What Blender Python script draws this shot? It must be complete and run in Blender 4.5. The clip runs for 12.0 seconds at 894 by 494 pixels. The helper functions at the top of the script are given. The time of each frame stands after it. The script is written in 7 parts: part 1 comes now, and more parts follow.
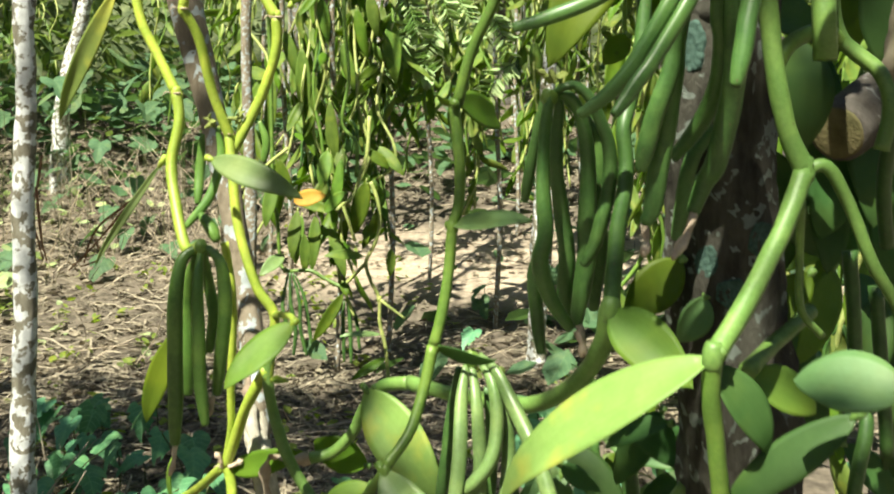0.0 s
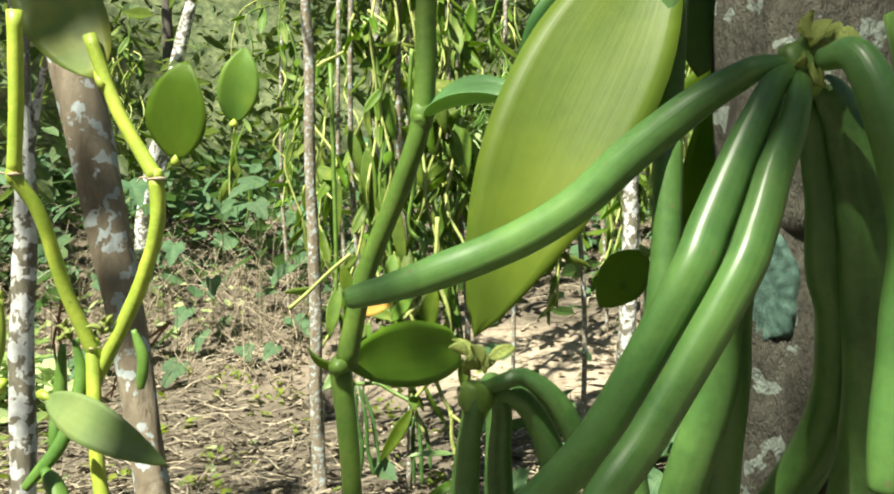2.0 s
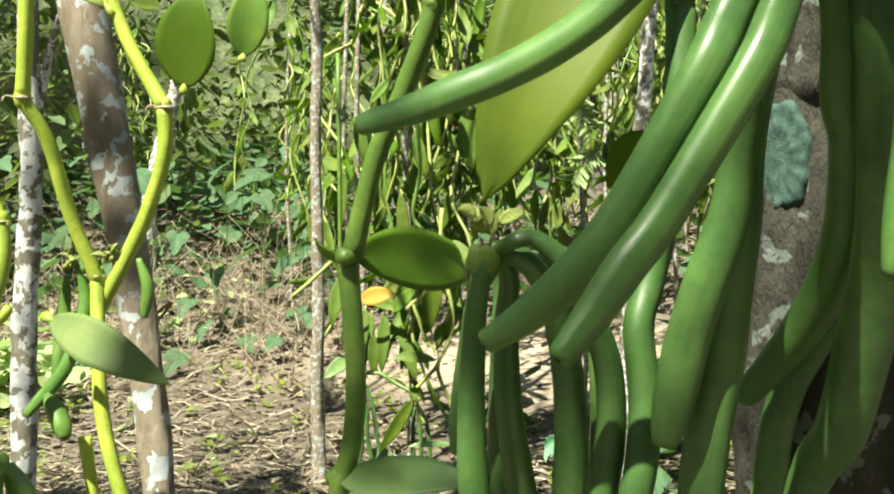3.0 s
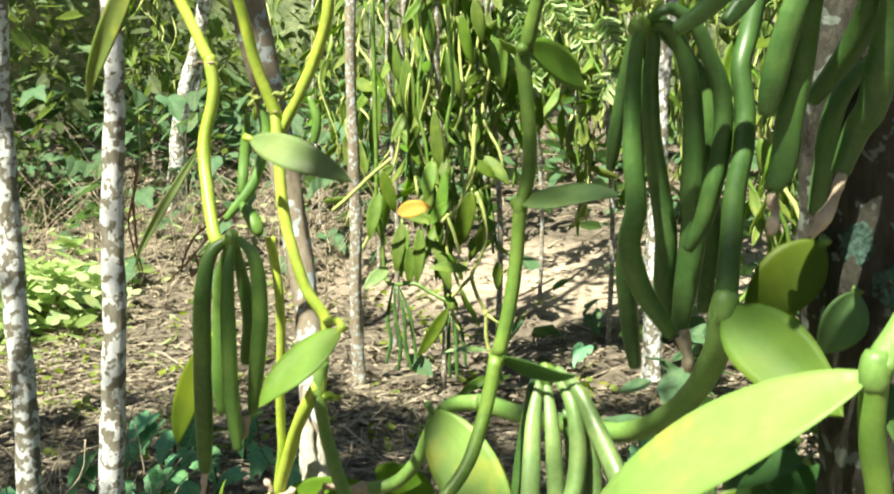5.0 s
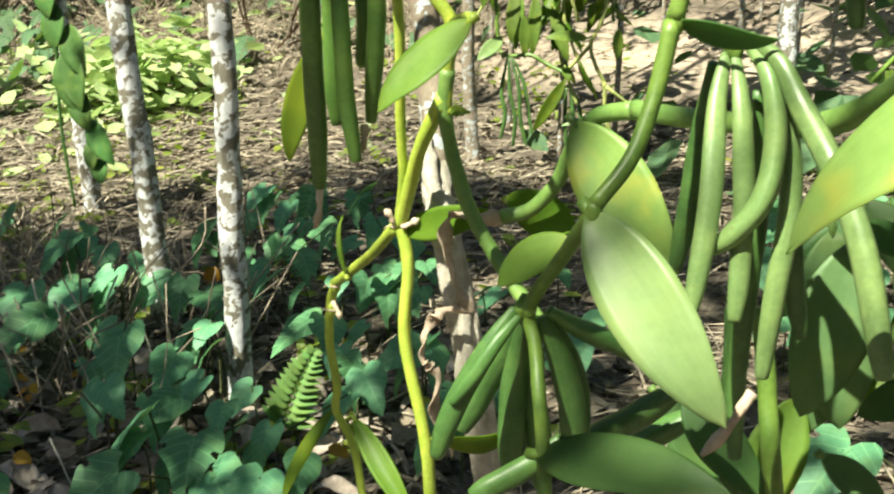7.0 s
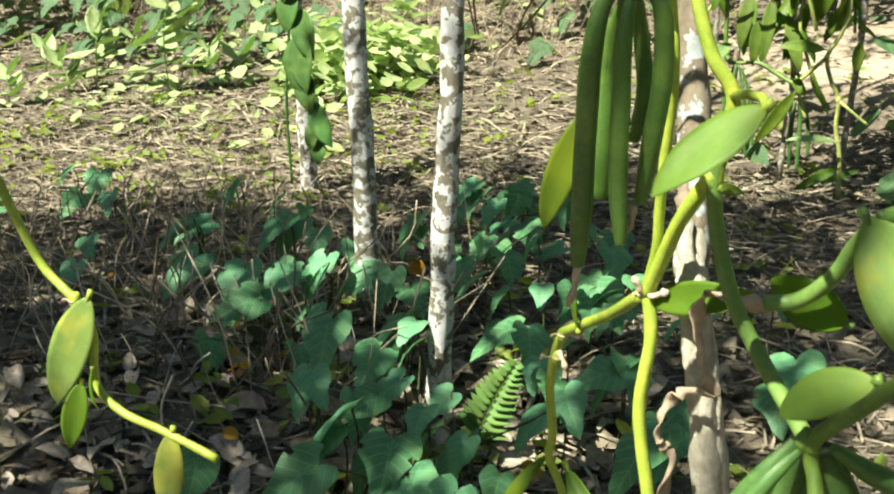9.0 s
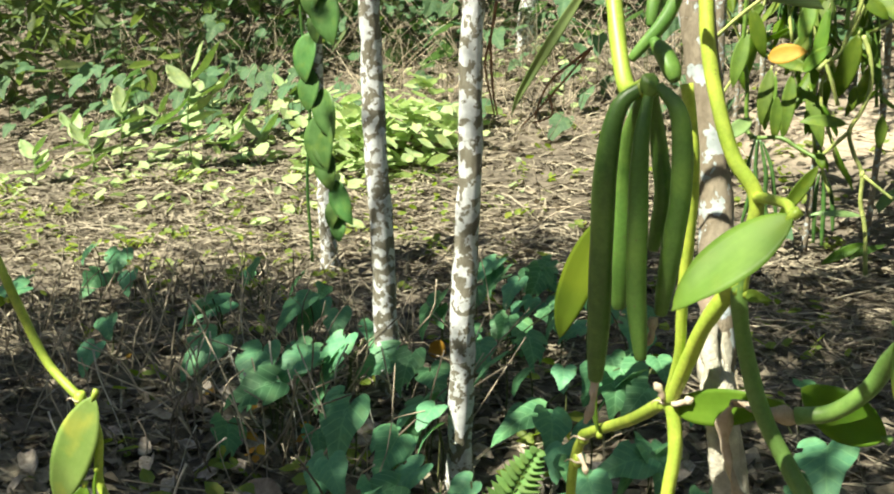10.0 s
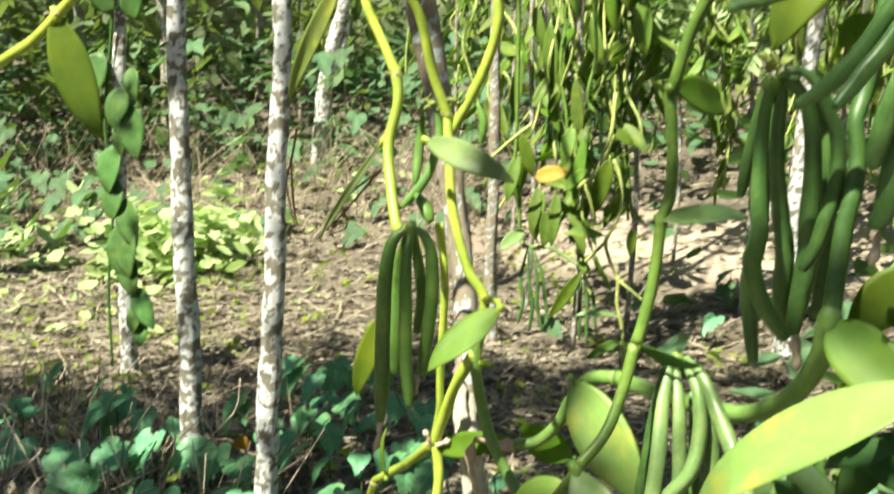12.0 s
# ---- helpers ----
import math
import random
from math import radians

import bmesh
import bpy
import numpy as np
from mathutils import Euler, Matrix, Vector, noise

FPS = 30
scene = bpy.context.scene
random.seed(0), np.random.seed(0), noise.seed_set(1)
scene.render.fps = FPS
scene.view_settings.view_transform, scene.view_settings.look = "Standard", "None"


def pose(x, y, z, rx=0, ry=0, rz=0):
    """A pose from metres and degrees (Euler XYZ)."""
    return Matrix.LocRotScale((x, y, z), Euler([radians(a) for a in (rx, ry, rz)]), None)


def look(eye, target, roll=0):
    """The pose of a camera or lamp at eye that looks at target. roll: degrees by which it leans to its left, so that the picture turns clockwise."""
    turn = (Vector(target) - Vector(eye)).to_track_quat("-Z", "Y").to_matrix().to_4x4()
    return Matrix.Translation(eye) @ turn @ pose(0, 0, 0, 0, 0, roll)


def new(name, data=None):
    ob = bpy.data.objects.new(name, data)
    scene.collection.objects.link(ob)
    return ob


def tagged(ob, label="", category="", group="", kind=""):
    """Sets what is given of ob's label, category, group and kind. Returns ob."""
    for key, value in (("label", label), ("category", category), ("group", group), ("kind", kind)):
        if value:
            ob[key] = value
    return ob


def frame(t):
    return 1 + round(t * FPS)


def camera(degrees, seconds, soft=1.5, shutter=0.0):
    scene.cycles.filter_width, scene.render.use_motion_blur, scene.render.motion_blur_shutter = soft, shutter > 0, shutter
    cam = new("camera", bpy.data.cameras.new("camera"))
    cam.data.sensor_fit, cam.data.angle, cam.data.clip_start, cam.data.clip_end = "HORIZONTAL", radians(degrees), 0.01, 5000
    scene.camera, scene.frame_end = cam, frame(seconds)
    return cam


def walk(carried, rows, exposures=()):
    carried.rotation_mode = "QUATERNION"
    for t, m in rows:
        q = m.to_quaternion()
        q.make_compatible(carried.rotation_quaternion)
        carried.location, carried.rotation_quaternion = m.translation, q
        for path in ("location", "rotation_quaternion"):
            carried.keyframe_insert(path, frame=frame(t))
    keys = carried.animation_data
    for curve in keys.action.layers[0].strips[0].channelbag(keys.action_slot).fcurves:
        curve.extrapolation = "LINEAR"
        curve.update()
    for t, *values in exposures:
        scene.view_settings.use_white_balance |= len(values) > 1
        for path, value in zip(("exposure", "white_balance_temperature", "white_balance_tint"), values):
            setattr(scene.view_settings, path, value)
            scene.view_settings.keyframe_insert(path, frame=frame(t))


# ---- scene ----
cam = camera(48.0, 12.0, 2.0, 0.3)
PATH = [
    (0, (0.128, 0.014, 1.081), (0.028, 2.0, 0.868), 0.6),
    (0.5, (0.124, 0.136, 1.113), (0.021, 2.126, 0.94), 0.7),
    (1, (0.161, 0.265, 1.124), (-0.018, 2.251, 0.974), 0.5),
    (1.5, (0.192, 0.32, 1.142), (-0.094, 2.297, 1.033), 0.2),
    (2, (0.196, 0.347, 1.163), (-0.096, 2.324, 1.11), -0.8),
    (2.5, (0.193, 0.352, 1.15), (-0.098, 2.33, 1.106), -0.1),
    (3, (0.194, 0.347, 1.12), (-0.105, 2.324, 1.071), 0.3),
    (3.2, (0.195, 0.342, 1.114), (-0.114, 2.317, 1.051), 0.1),
    (4.8, (0.154, 0.187, 1.057), (-0.182, 2.153, 0.913), 0.1),
    (5, (0.148, 0.161, 1.0475), (-0.180, 2.126, 0.867), -0.3),
    (5.5, (0.127, 0.145, 1.019), (-0.2, 2.099, 0.743), -0.3),
    (6, (0.118, 0.188, 0.991), (-0.244, 2.121, 0.625), 0.0),
    (6.5, (0.116, 0.229, 0.977), (-0.308, 2.124, 0.495), -0.9),
    (7, (0.11, 0.246, 0.973), (-0.418, 2.083, 0.384), -1.6),
    (7.5, (0.103, 0.255, 0.968), (-0.535, 2.044, 0.34), -1.3),
    (9.3, (0.048, 0.297, 1.033), (-0.866, 1.975, 0.441), -0.2),
    (9.5, (0.046, 0.309, 1.038), (-0.882, 1.995, 0.494), -0.5),
    (10, (0.045, 0.314, 1.035), (-0.891, 2.015, 0.556), -0.4),
    (10.5, (0.069, 0.294, 1.022), (-0.863, 1.998, 0.545), -0.2),
    (11, (0.112, 0.247, 1.02), (-0.777, 1.973, 0.538), 0.3),
    (11.5, (0.144, 0.123, 1.049), (-0.56, 1.938, 0.592), 1.1),
    (12, (0.154, 0.044, 1.089), (-0.424, 1.939, 0.818), 1.4),
]
EXPOSURES = [(0, 1.32), (1.0, 1.33), (2.5, 1.41), (4.8, 1.61), (5.5, 1.59), (6.5, 1.45), (7.5, 1.43), (9.5, 1.47), (10.5, 1.39), (11.5, 1.43), (12, 1.6)]
walk(cam, [(t, look(eye, target, roll)) for t, eye, target, roll in PATH], EXPOSURES)

# ---- light ----
SUN_TO = Vector((-0.26, -0.50, 0.83)).normalized()
world = bpy.data.worlds.new("sky")
scene.world = world
world.use_nodes = True
wn = world.node_tree.nodes
sky = wn.new("ShaderNodeTexSky")
sky.sky_type = "NISHITA"
sky.sun_disc = False
sky.sun_elevation = math.asin(SUN_TO.z)
sky.sun_rotation = math.atan2(SUN_TO.x, SUN_TO.y)
world.node_tree.links.new(sky.outputs[0], wn["Background"].inputs[0])
wn["Background"].inputs[1].default_value = 0.036
sun = new("sun", bpy.data.lights.new("sun", "SUN"))
sun.data.energy = 5.0
sun.data.angle = radians(0.53)
sun.data.color = (0.965, 0.93, 0.765)
sun.matrix_world = look((0, 0, 8), Vector((0, 0, 8)) - SUN_TO)

# ---- materials ----
def shader(name, rough=0.6, spec=0.4):
    """A node material with its principled shader; returns the material, the tree and the shader."""
    m = bpy.data.materials.new(name)
    m.use_nodes = True
    nt = m.node_tree
    p = nt.nodes["Principled BSDF"]
    p.inputs["Roughness"].default_value = rough
    p.inputs["Specular IOR Level"].default_value = spec
    return m, nt, p


def add(nt, kind, **values):
    n = nt.nodes.new(kind)
    for key, value in values.items():
        n.inputs[key.replace("_", " ")].default_value = value
    return n


def ramp(nt, fac, *stops):
    r = nt.nodes.new("ShaderNodeValToRGB")
    e = r.color_ramp.elements
    while len(e) < len(stops):
        e.new(0.5)
    for el, (at, col) in zip(e, stops):
        el.position, el.color = at, (*col, 1)
    nt.links.new(fac, r.inputs[0])
    return r.outputs[0]


def mixed(nt, fac, a, b, how="MIX"):
    n = nt.nodes.new("ShaderNodeMix")
    n.data_type, n.blend_type = "RGBA", how
    for sock, v in ((n.inputs[0], fac), (n.inputs[6], a), (n.inputs[7], b)):
        if isinstance(v, bpy.types.NodeSocket):
            nt.links.new(v, sock)
        else:
            sock.default_value = v if isinstance(v, (int, float)) else (*v, 1)
    return n.outputs[2]


def noise_tex(nt, scale, detail=4, rough=0.6, stretch=None, coord="Object"):
    n = add(nt, "ShaderNodeTexNoise", Scale=scale, Detail=detail, Roughness=rough)
    tc = nt.nodes.new("ShaderNodeTexCoord")
    src = tc.outputs[coord]
    if stretch:
        mp = nt.nodes.new("ShaderNodeMapping")
        mp.inputs["Scale"].default_value = stretch
        nt.links.new(src, mp.inputs[0])
        src = mp.outputs[0]
    nt.links.new(src, n.inputs["Vector"])
    return n.outputs["Fac"]


def bump(nt, p, height, strength=0.3, dist=0.002):
    b = add(nt, "ShaderNodeBump", Strength=strength, Distance=dist)
    nt.links.new(height, b.inputs["Height"])
    nt.links.new(b.outputs[0], p.inputs["Normal"])


def leaf_material(name, dark, light, through_col, share=0.4, rough=0.46, spots=0.0, island=False, patch=0.35, veins=False):
    """A thin living blade: glossy skin, mottled green, lets light through."""
    m, nt, p = shader(name, rough + 0.06, 0.32)
    big = noise_tex(nt, 28, 3)
    fine = noise_tex(nt, 260, 3)
    rnd = nt.nodes.new("ShaderNodeNewGeometry").outputs["Random Per Island"] if island else nt.nodes.new("ShaderNodeObjectInfo").outputs["Random"]
    col = ramp(nt, big, (0.3, dark), (0.7, light))
    hue = nt.nodes.new("ShaderNodeHueSaturation")
    mr = add(nt, "ShaderNodeMapRange", To_Min=0.4 if island else 0.75, To_Max=1.35 if island else 1.25)
    nt.links.new(rnd, mr.inputs[0])
    nt.links.new(mr.outputs[0], hue.inputs["Value"])
    mh = add(nt, "ShaderNodeMapRange", To_Min=0.465 if island else 0.485, To_Max=0.515)
    nt.links.new(rnd, mh.inputs[0])
    nt.links.new(mh.outputs[0], hue.inputs["Hue"])
    nt.links.new(col, hue.inputs["Color"])
    col = mixed(nt, 0.18, hue.outputs[0], ramp(nt, fine, (0.3, (0.35, 0.35, 0.3)), (0.7, (1, 1, 1))), "MULTIPLY")
    yellow = ramp(nt, noise_tex(nt, 21, 3, 0.55), (0.50, (0, 0, 0)), (0.68, (patch, patch, patch)))
    col = mixed(nt, yellow, col, (light[0] * 1.7, light[1] * 1.22, light[2] * 0.8))
    if spots:
        v = add(nt, "ShaderNodeTexVoronoi", Scale=spots)
        tc = nt.nodes.new("ShaderNodeTexCoord")
        nt.links.new(tc.outputs["Object"], v.inputs["Vector"])
        col = mixed(nt, ramp(nt, v.outputs["Distance"], (0.035, (1, 1, 1)), (0.07, (0, 0, 0))), col, (0.05, 0.035, 0.015))
    uvn = nt.nodes.new("ShaderNodeTexCoord")
    mp = nt.nodes.new("ShaderNodeMapping")
    mp.inputs["Scale"].default_value = (26, 0.6, 1)
    nt.links.new(uvn.outputs["UV"], mp.inputs[0])
    vein = add(nt, "ShaderNodeTexNoise", Scale=1.0, Detail=2)
    nt.links.new(mp.outputs[0], vein.inputs["Vector"])
    bump(nt, p, vein.outputs["Fac"], 0.10, 0.0008)
    col = mixed(nt, 0.3, col, ramp(nt, vein.outputs["Fac"], (0.35, (0.78, 0.80, 0.72)), (0.65, (1, 1, 1))), "MULTIPLY")
    if veins:
        sep = nt.nodes.new("ShaderNodeSeparateXYZ")
        nt.links.new(uvn.outputs["UV"], sep.inputs[0])

        def calc(how, a, b=0.0):
            n = nt.nodes.new("ShaderNodeMath")
            n.operation = how
            for sock, v in zip(n.inputs, (a, b)):
                if isinstance(v, bpy.types.NodeSocket):
                    nt.links.new(v, sock)
                else:
                    sock.default_value = v
            return n.outputs[0]

        off = calc("ABSOLUTE", calc("SUBTRACT", sep.outputs[0], 0.5))
        ribs = calc("SINE", calc("MULTIPLY", calc("SUBTRACT", sep.outputs[1], calc("MULTIPLY", off, 0.8)), 38.0))
        lines = calc("MAXIMUM", calc("GREATER_THAN", ribs, 0.93), calc("LESS_THAN", off, 0.012))
        col = mixed(nt, calc("MULTIPLY", lines, 0.45), col, (light[0] * 1.7, light[1] * 1.45, light[2] * 1.3))
    nt.links.new(col, p.inputs["Base Color"])
    tr = nt.nodes.new("ShaderNodeBsdfTranslucent")
    nt.links.new(mixed(nt, 0.75, col, through_col), tr.inputs["Color"])
    mx = nt.nodes.new("ShaderNodeMixShader")
    mx.inputs[0].default_value = share
    nt.links.new(p.outputs[0], mx.inputs[1])
    nt.links.new(tr.outputs[0], mx.inputs[2])
    nt.links.new(mx.outputs[0], nt.nodes["Material Output"].inputs[0])
    return m


def skin_material(name, dark, light, rough=0.36, streak=True):
    """Waxy green skin of pods and stems, with faint lengthwise streaks and small scars."""
    m, nt, p = shader(name, rough + 0.04, 0.5)
    big = noise_tex(nt, 35, 4)
    fine = noise_tex(nt, 420, 3)
    rnd = nt.nodes.new("ShaderNodeObjectInfo").outputs["Random"]
    col = ramp(nt, big, (0.3, dark), (0.72, light))
    hue = nt.nodes.new("ShaderNodeHueSaturation")
    mr = add(nt, "ShaderNodeMapRange", To_Min=0.82, To_Max=1.18)
    nt.links.new(rnd, mr.inputs[0])
    nt.links.new(mr.outputs[0], hue.inputs["Value"])
    nt.links.new(col, hue.inputs["Color"])
    col = mixed(nt, 0.4, hue.outputs[0], ramp(nt, fine, (0.35, (0.6, 0.6, 0.5)), (0.65, (1, 1, 1))), "MULTIPLY")
    pale = ramp(nt, noise_tex(nt, 30, 6, 0.72), (0.47, (0, 0, 0)), (0.70, (0.75, 0.75, 0.75)))
    col = mixed(nt, pale, col, (light[0] * 1.45, light[1] * 1.3, light[2] * 1.2))
    v = add(nt, "ShaderNodeTexVoronoi", Scale=110)
    tc = nt.nodes.new("ShaderNodeTexCoord")
    nt.links.new(tc.outputs["Object"], v.inputs["Vector"])
    col = mixed(nt, ramp(nt, v.outputs["Distance"], (0.05, (0.7, 0.7, 0.7)), (0.09, (0, 0, 0))), col, (0.12, 0.11, 0.05))
    nt.links.new(col, p.inputs["Base Color"])
    uvn = nt.nodes.new("ShaderNodeTexCoord")
    mp = nt.nodes.new("ShaderNodeMapping")
    mp.inputs["Scale"].default_value = (9, 0.5, 1)
    nt.links.new(uvn.outputs["UV"], mp.inputs[0])
    vein = add(nt, "ShaderNodeTexNoise", Scale=1.0, Detail=2)
    nt.links.new(mp.outputs[0], vein.inputs["Vector"])
    bump(nt, p, vein.outputs["Fac"], 0.3 if streak else 0.12, 0.0012)
    p.inputs["Subsurface Weight"].default_value = 0.12
    p.inputs["Subsurface Radius"].default_value = (0.004, 0.006, 0.002)
    return m


def bark_material(name, brown, grey, lichen, cover=0.5, scale=28.0):
    """Bark with pale lichen patches of hand's-breadth size and smaller."""
    m, nt, p = shader(name, 0.85, 0.2)
    base = ramp(nt, noise_tex(nt, 60, 5, 0.7, (1, 1, 0.35)), (0.3, brown), (0.7, grey))
    v = add(nt, "ShaderNodeTexVoronoi", Scale=scale)
    v.feature = "SMOOTH_F1"
    warp = noise_tex(nt, 40, 3)
    tc = nt.nodes.new("ShaderNodeTexCoord")
    nt.links.new(mixed(nt, 0.06, tc.outputs["Object"], warp, "ADD"), v.inputs["Vector"])
    big = noise_tex(nt, 42, 5, 0.72)
    am = nt.nodes.new("ShaderNodeMath")
    am.operation = "ADD"
    nt.links.new(v.outputs["Distance"], am.inputs[0])
    nt.links.new(big, am.inputs[1])
    mask = ramp(nt, am.outputs[0], (cover + 0.25, (1, 1, 1)), (cover + 0.285, (0, 0, 0)))
    tint = ramp(nt, noise_tex(nt, 45, 4), (0.3, tuple(0.62 * c for c in lichen)), (0.65, lichen))
    nt.links.new(mixed(nt, mask, base, tint), p.inputs["Base Color"])
    bump(nt, p, noise_tex(nt, 110, 6, 0.8, (1, 1, 0.35)), 0.9, 0.006)
    return m


def plain_material(name, a, b, scale=40, rough=0.8, share=0.0, island=False, dist=0.002):
    """Dry or woody matter in two mottled tones."""
    m, nt, p = shader(name, rough, 0.25)
    col = ramp(nt, noise_tex(nt, scale, 4, 0.65), (0.3, a), (0.7, b))
    if island:
        hue = nt.nodes.new("ShaderNodeHueSaturation")
        rnd = nt.nodes.new("ShaderNodeNewGeometry").outputs["Random Per Island"]
        mr = add(nt, "ShaderNodeMapRange", To_Min=0.32, To_Max=1.5)
        nt.links.new(rnd, mr.inputs[0])
        nt.links.new(mr.outputs[0], hue.inputs["Value"])
        nt.links.new(col, hue.inputs["Color"])
        col = hue.outputs[0]
    nt.links.new(col, p.inputs["Base Color"])
    bump(nt, p, noise_tex(nt, scale * 6, 4), 0.5, dist)
    if share:
        tr = nt.nodes.new("ShaderNodeBsdfTranslucent")
        nt.links.new(col, tr.inputs["Color"])
        mx = nt.nodes.new("ShaderNodeMixShader")
        mx.inputs[0].default_value = share
        nt.links.new(p.outputs[0], mx.inputs[1])
        nt.links.new(tr.outputs[0], mx.inputs[2])
        nt.links.new(mx.outputs[0], nt.nodes["Material Output"].inputs[0])
    return m


YG = (0.42, 0.62, 0.03)
LEAF = {
    "leaf_mid": leaf_material("leaf green", (0.12, 0.22, 0.035), (0.19, 0.31, 0.05), YG, 0.38, spots=26),
    "leaf_pale": leaf_material("leaf pale green", (0.20, 0.33, 0.115), (0.28, 0.41, 0.16), (0.34, 0.52, 0.08), 0.26, 0.34, patch=0.12),
    "leaf_big": leaf_material("leaf fresh green", (0.22, 0.355, 0.085), (0.31, 0.435, 0.12), (0.46, 0.60, 0.08), 0.34, 0.36, patch=0.95),
    "leaf_back": leaf_material("leaf yellow green", (0.105, 0.205, 0.018), (0.165, 0.275, 0.026), (0.36, 0.56, 0.02), 0.45, 0.42, spots=30),
    "leaf_hang": leaf_material("leaf hanging green", (0.125, 0.235, 0.028), (0.185, 0.305, 0.036), (0.36, 0.56, 0.03), 0.42, 0.42, spots=24, patch=0.3),
    # darker leaf green: the shade deep in the vine is put into the colour
    "leaf_dark": leaf_material("leaf shaded green", (0.05, 0.13, 0.032), (0.085, 0.185, 0.05), (0.2, 0.4, 0.03), 0.3),
    "leaf_fold": leaf_material("leaf blue green", (0.12, 0.25, 0.09), (0.18, 0.33, 0.13), YG, 0.3, 0.42),
}
FAR_LEAF = leaf_material("far vine leaf", (0.15, 0.235, 0.045), (0.25, 0.34, 0.075), YG, 0.42, 0.5, patch=0.7)
HEART = leaf_material("creeper leaf", (0.085, 0.262, 0.125), (0.150, 0.375, 0.185), (0.2, 0.42, 0.09), 0.25, 0.45, spots=38, veins=True)
UNDER = leaf_material("undergrowth leaf", (0.06, 0.135, 0.065), (0.105, 0.195, 0.095), (0.16, 0.32, 0.06), 0.28, 0.6, veins=True)
CLIMBER = leaf_material("climber leaf", (0.075, 0.18, 0.045), (0.13, 0.26, 0.075), (0.25, 0.45, 0.05), 0.3, 0.42)
# paler than the leaf itself: the glare of full sun is put into the colour
SEEDLING = leaf_material("sunlit pale leaf", (0.39, 0.54, 0.23), (0.54, 0.67, 0.36), (0.44, 0.64, 0.18), 0.36, 0.5)
WOODS = leaf_material("woods leaf", (0.075, 0.13, 0.058), (0.15, 0.225, 0.095), (0.26, 0.38, 0.06), 0.36, 0.6, island=True)
ORANGE = leaf_material("ageing leaf", (0.44, 0.23, 0.03), (0.56, 0.33, 0.045), (0.8, 0.42, 0.05), 0.3, 0.55, spots=30, patch=0.0)
POD = skin_material("pod skin", (0.043, 0.118, 0.026), (0.084, 0.182, 0.046))
PALE_POD = skin_material("pod skin light", (0.115, 0.205, 0.062), (0.18, 0.285, 0.10))
LEFT_POD = skin_material("pod skin fresh", (0.068, 0.16, 0.028), (0.12, 0.235, 0.045))
STEM = {
    "centre": skin_material("stem skin green", (0.095, 0.19, 0.03), (0.15, 0.26, 0.046), 0.4, False),
    "left": skin_material("stem skin yellow green", (0.27, 0.39, 0.04), (0.40, 0.51, 0.075), 0.42, False),
    "trunk": skin_material("stem skin pale green", (0.105, 0.215, 0.045), (0.165, 0.29, 0.072), 0.42, False),
}
# darker copy of the stem green: shade on these stems put into the colour
STEM["in_shade"] = skin_material("stem skin shaded green", (0.038, 0.10, 0.022), (0.062, 0.145, 0.034), 0.4, False)
STEM["edge"] = STEM["left"]
STEM["far"] = skin_material("stem skin pale yellow green", (0.30, 0.38, 0.10), (0.46, 0.52, 0.18), 0.45, False)
DRY = plain_material("dry pinkish tissue", (0.36, 0.27, 0.18), (0.62, 0.52, 0.40), 90, 0.75)
FLOWER = plain_material("withered flower", (0.18, 0.22, 0.05), (0.30, 0.36, 0.10), 160, 0.6)
PALE_BARK = bark_material("pale lichened bark", (0.13, 0.118, 0.080), (0.31, 0.290, 0.225), (0.80, 0.83, 0.82), 0.68, 40)
POST_BARK = bark_material("grey post bark", (0.19, 0.155, 0.105), (0.37, 0.32, 0.24), (0.56, 0.63, 0.63), 0.56, 52)
DARK_BARK = bark_material("dark mossy bark", (0.027, 0.025, 0.019), (0.105, 0.103, 0.082), (0.23, 0.27, 0.235), 0.46, 60)
BROWN_BARK = bark_material("brown bark", (0.075, 0.065, 0.052), (0.18, 0.165, 0.145), (0.34, 0.34, 0.31), 0.40, 40)
LICHEN = plain_material("blue green lichen", (0.03, 0.065, 0.052), (0.085, 0.15, 0.12), 320, 0.9)
CUT_WOOD = plain_material("cut wood", (0.09, 0.085, 0.035), (0.20, 0.17, 0.08), 60, 0.8)
SOIL = plain_material("litter covered soil", (0.058, 0.048, 0.036), (0.215, 0.182, 0.137), 14, 0.95, dist=0.02)


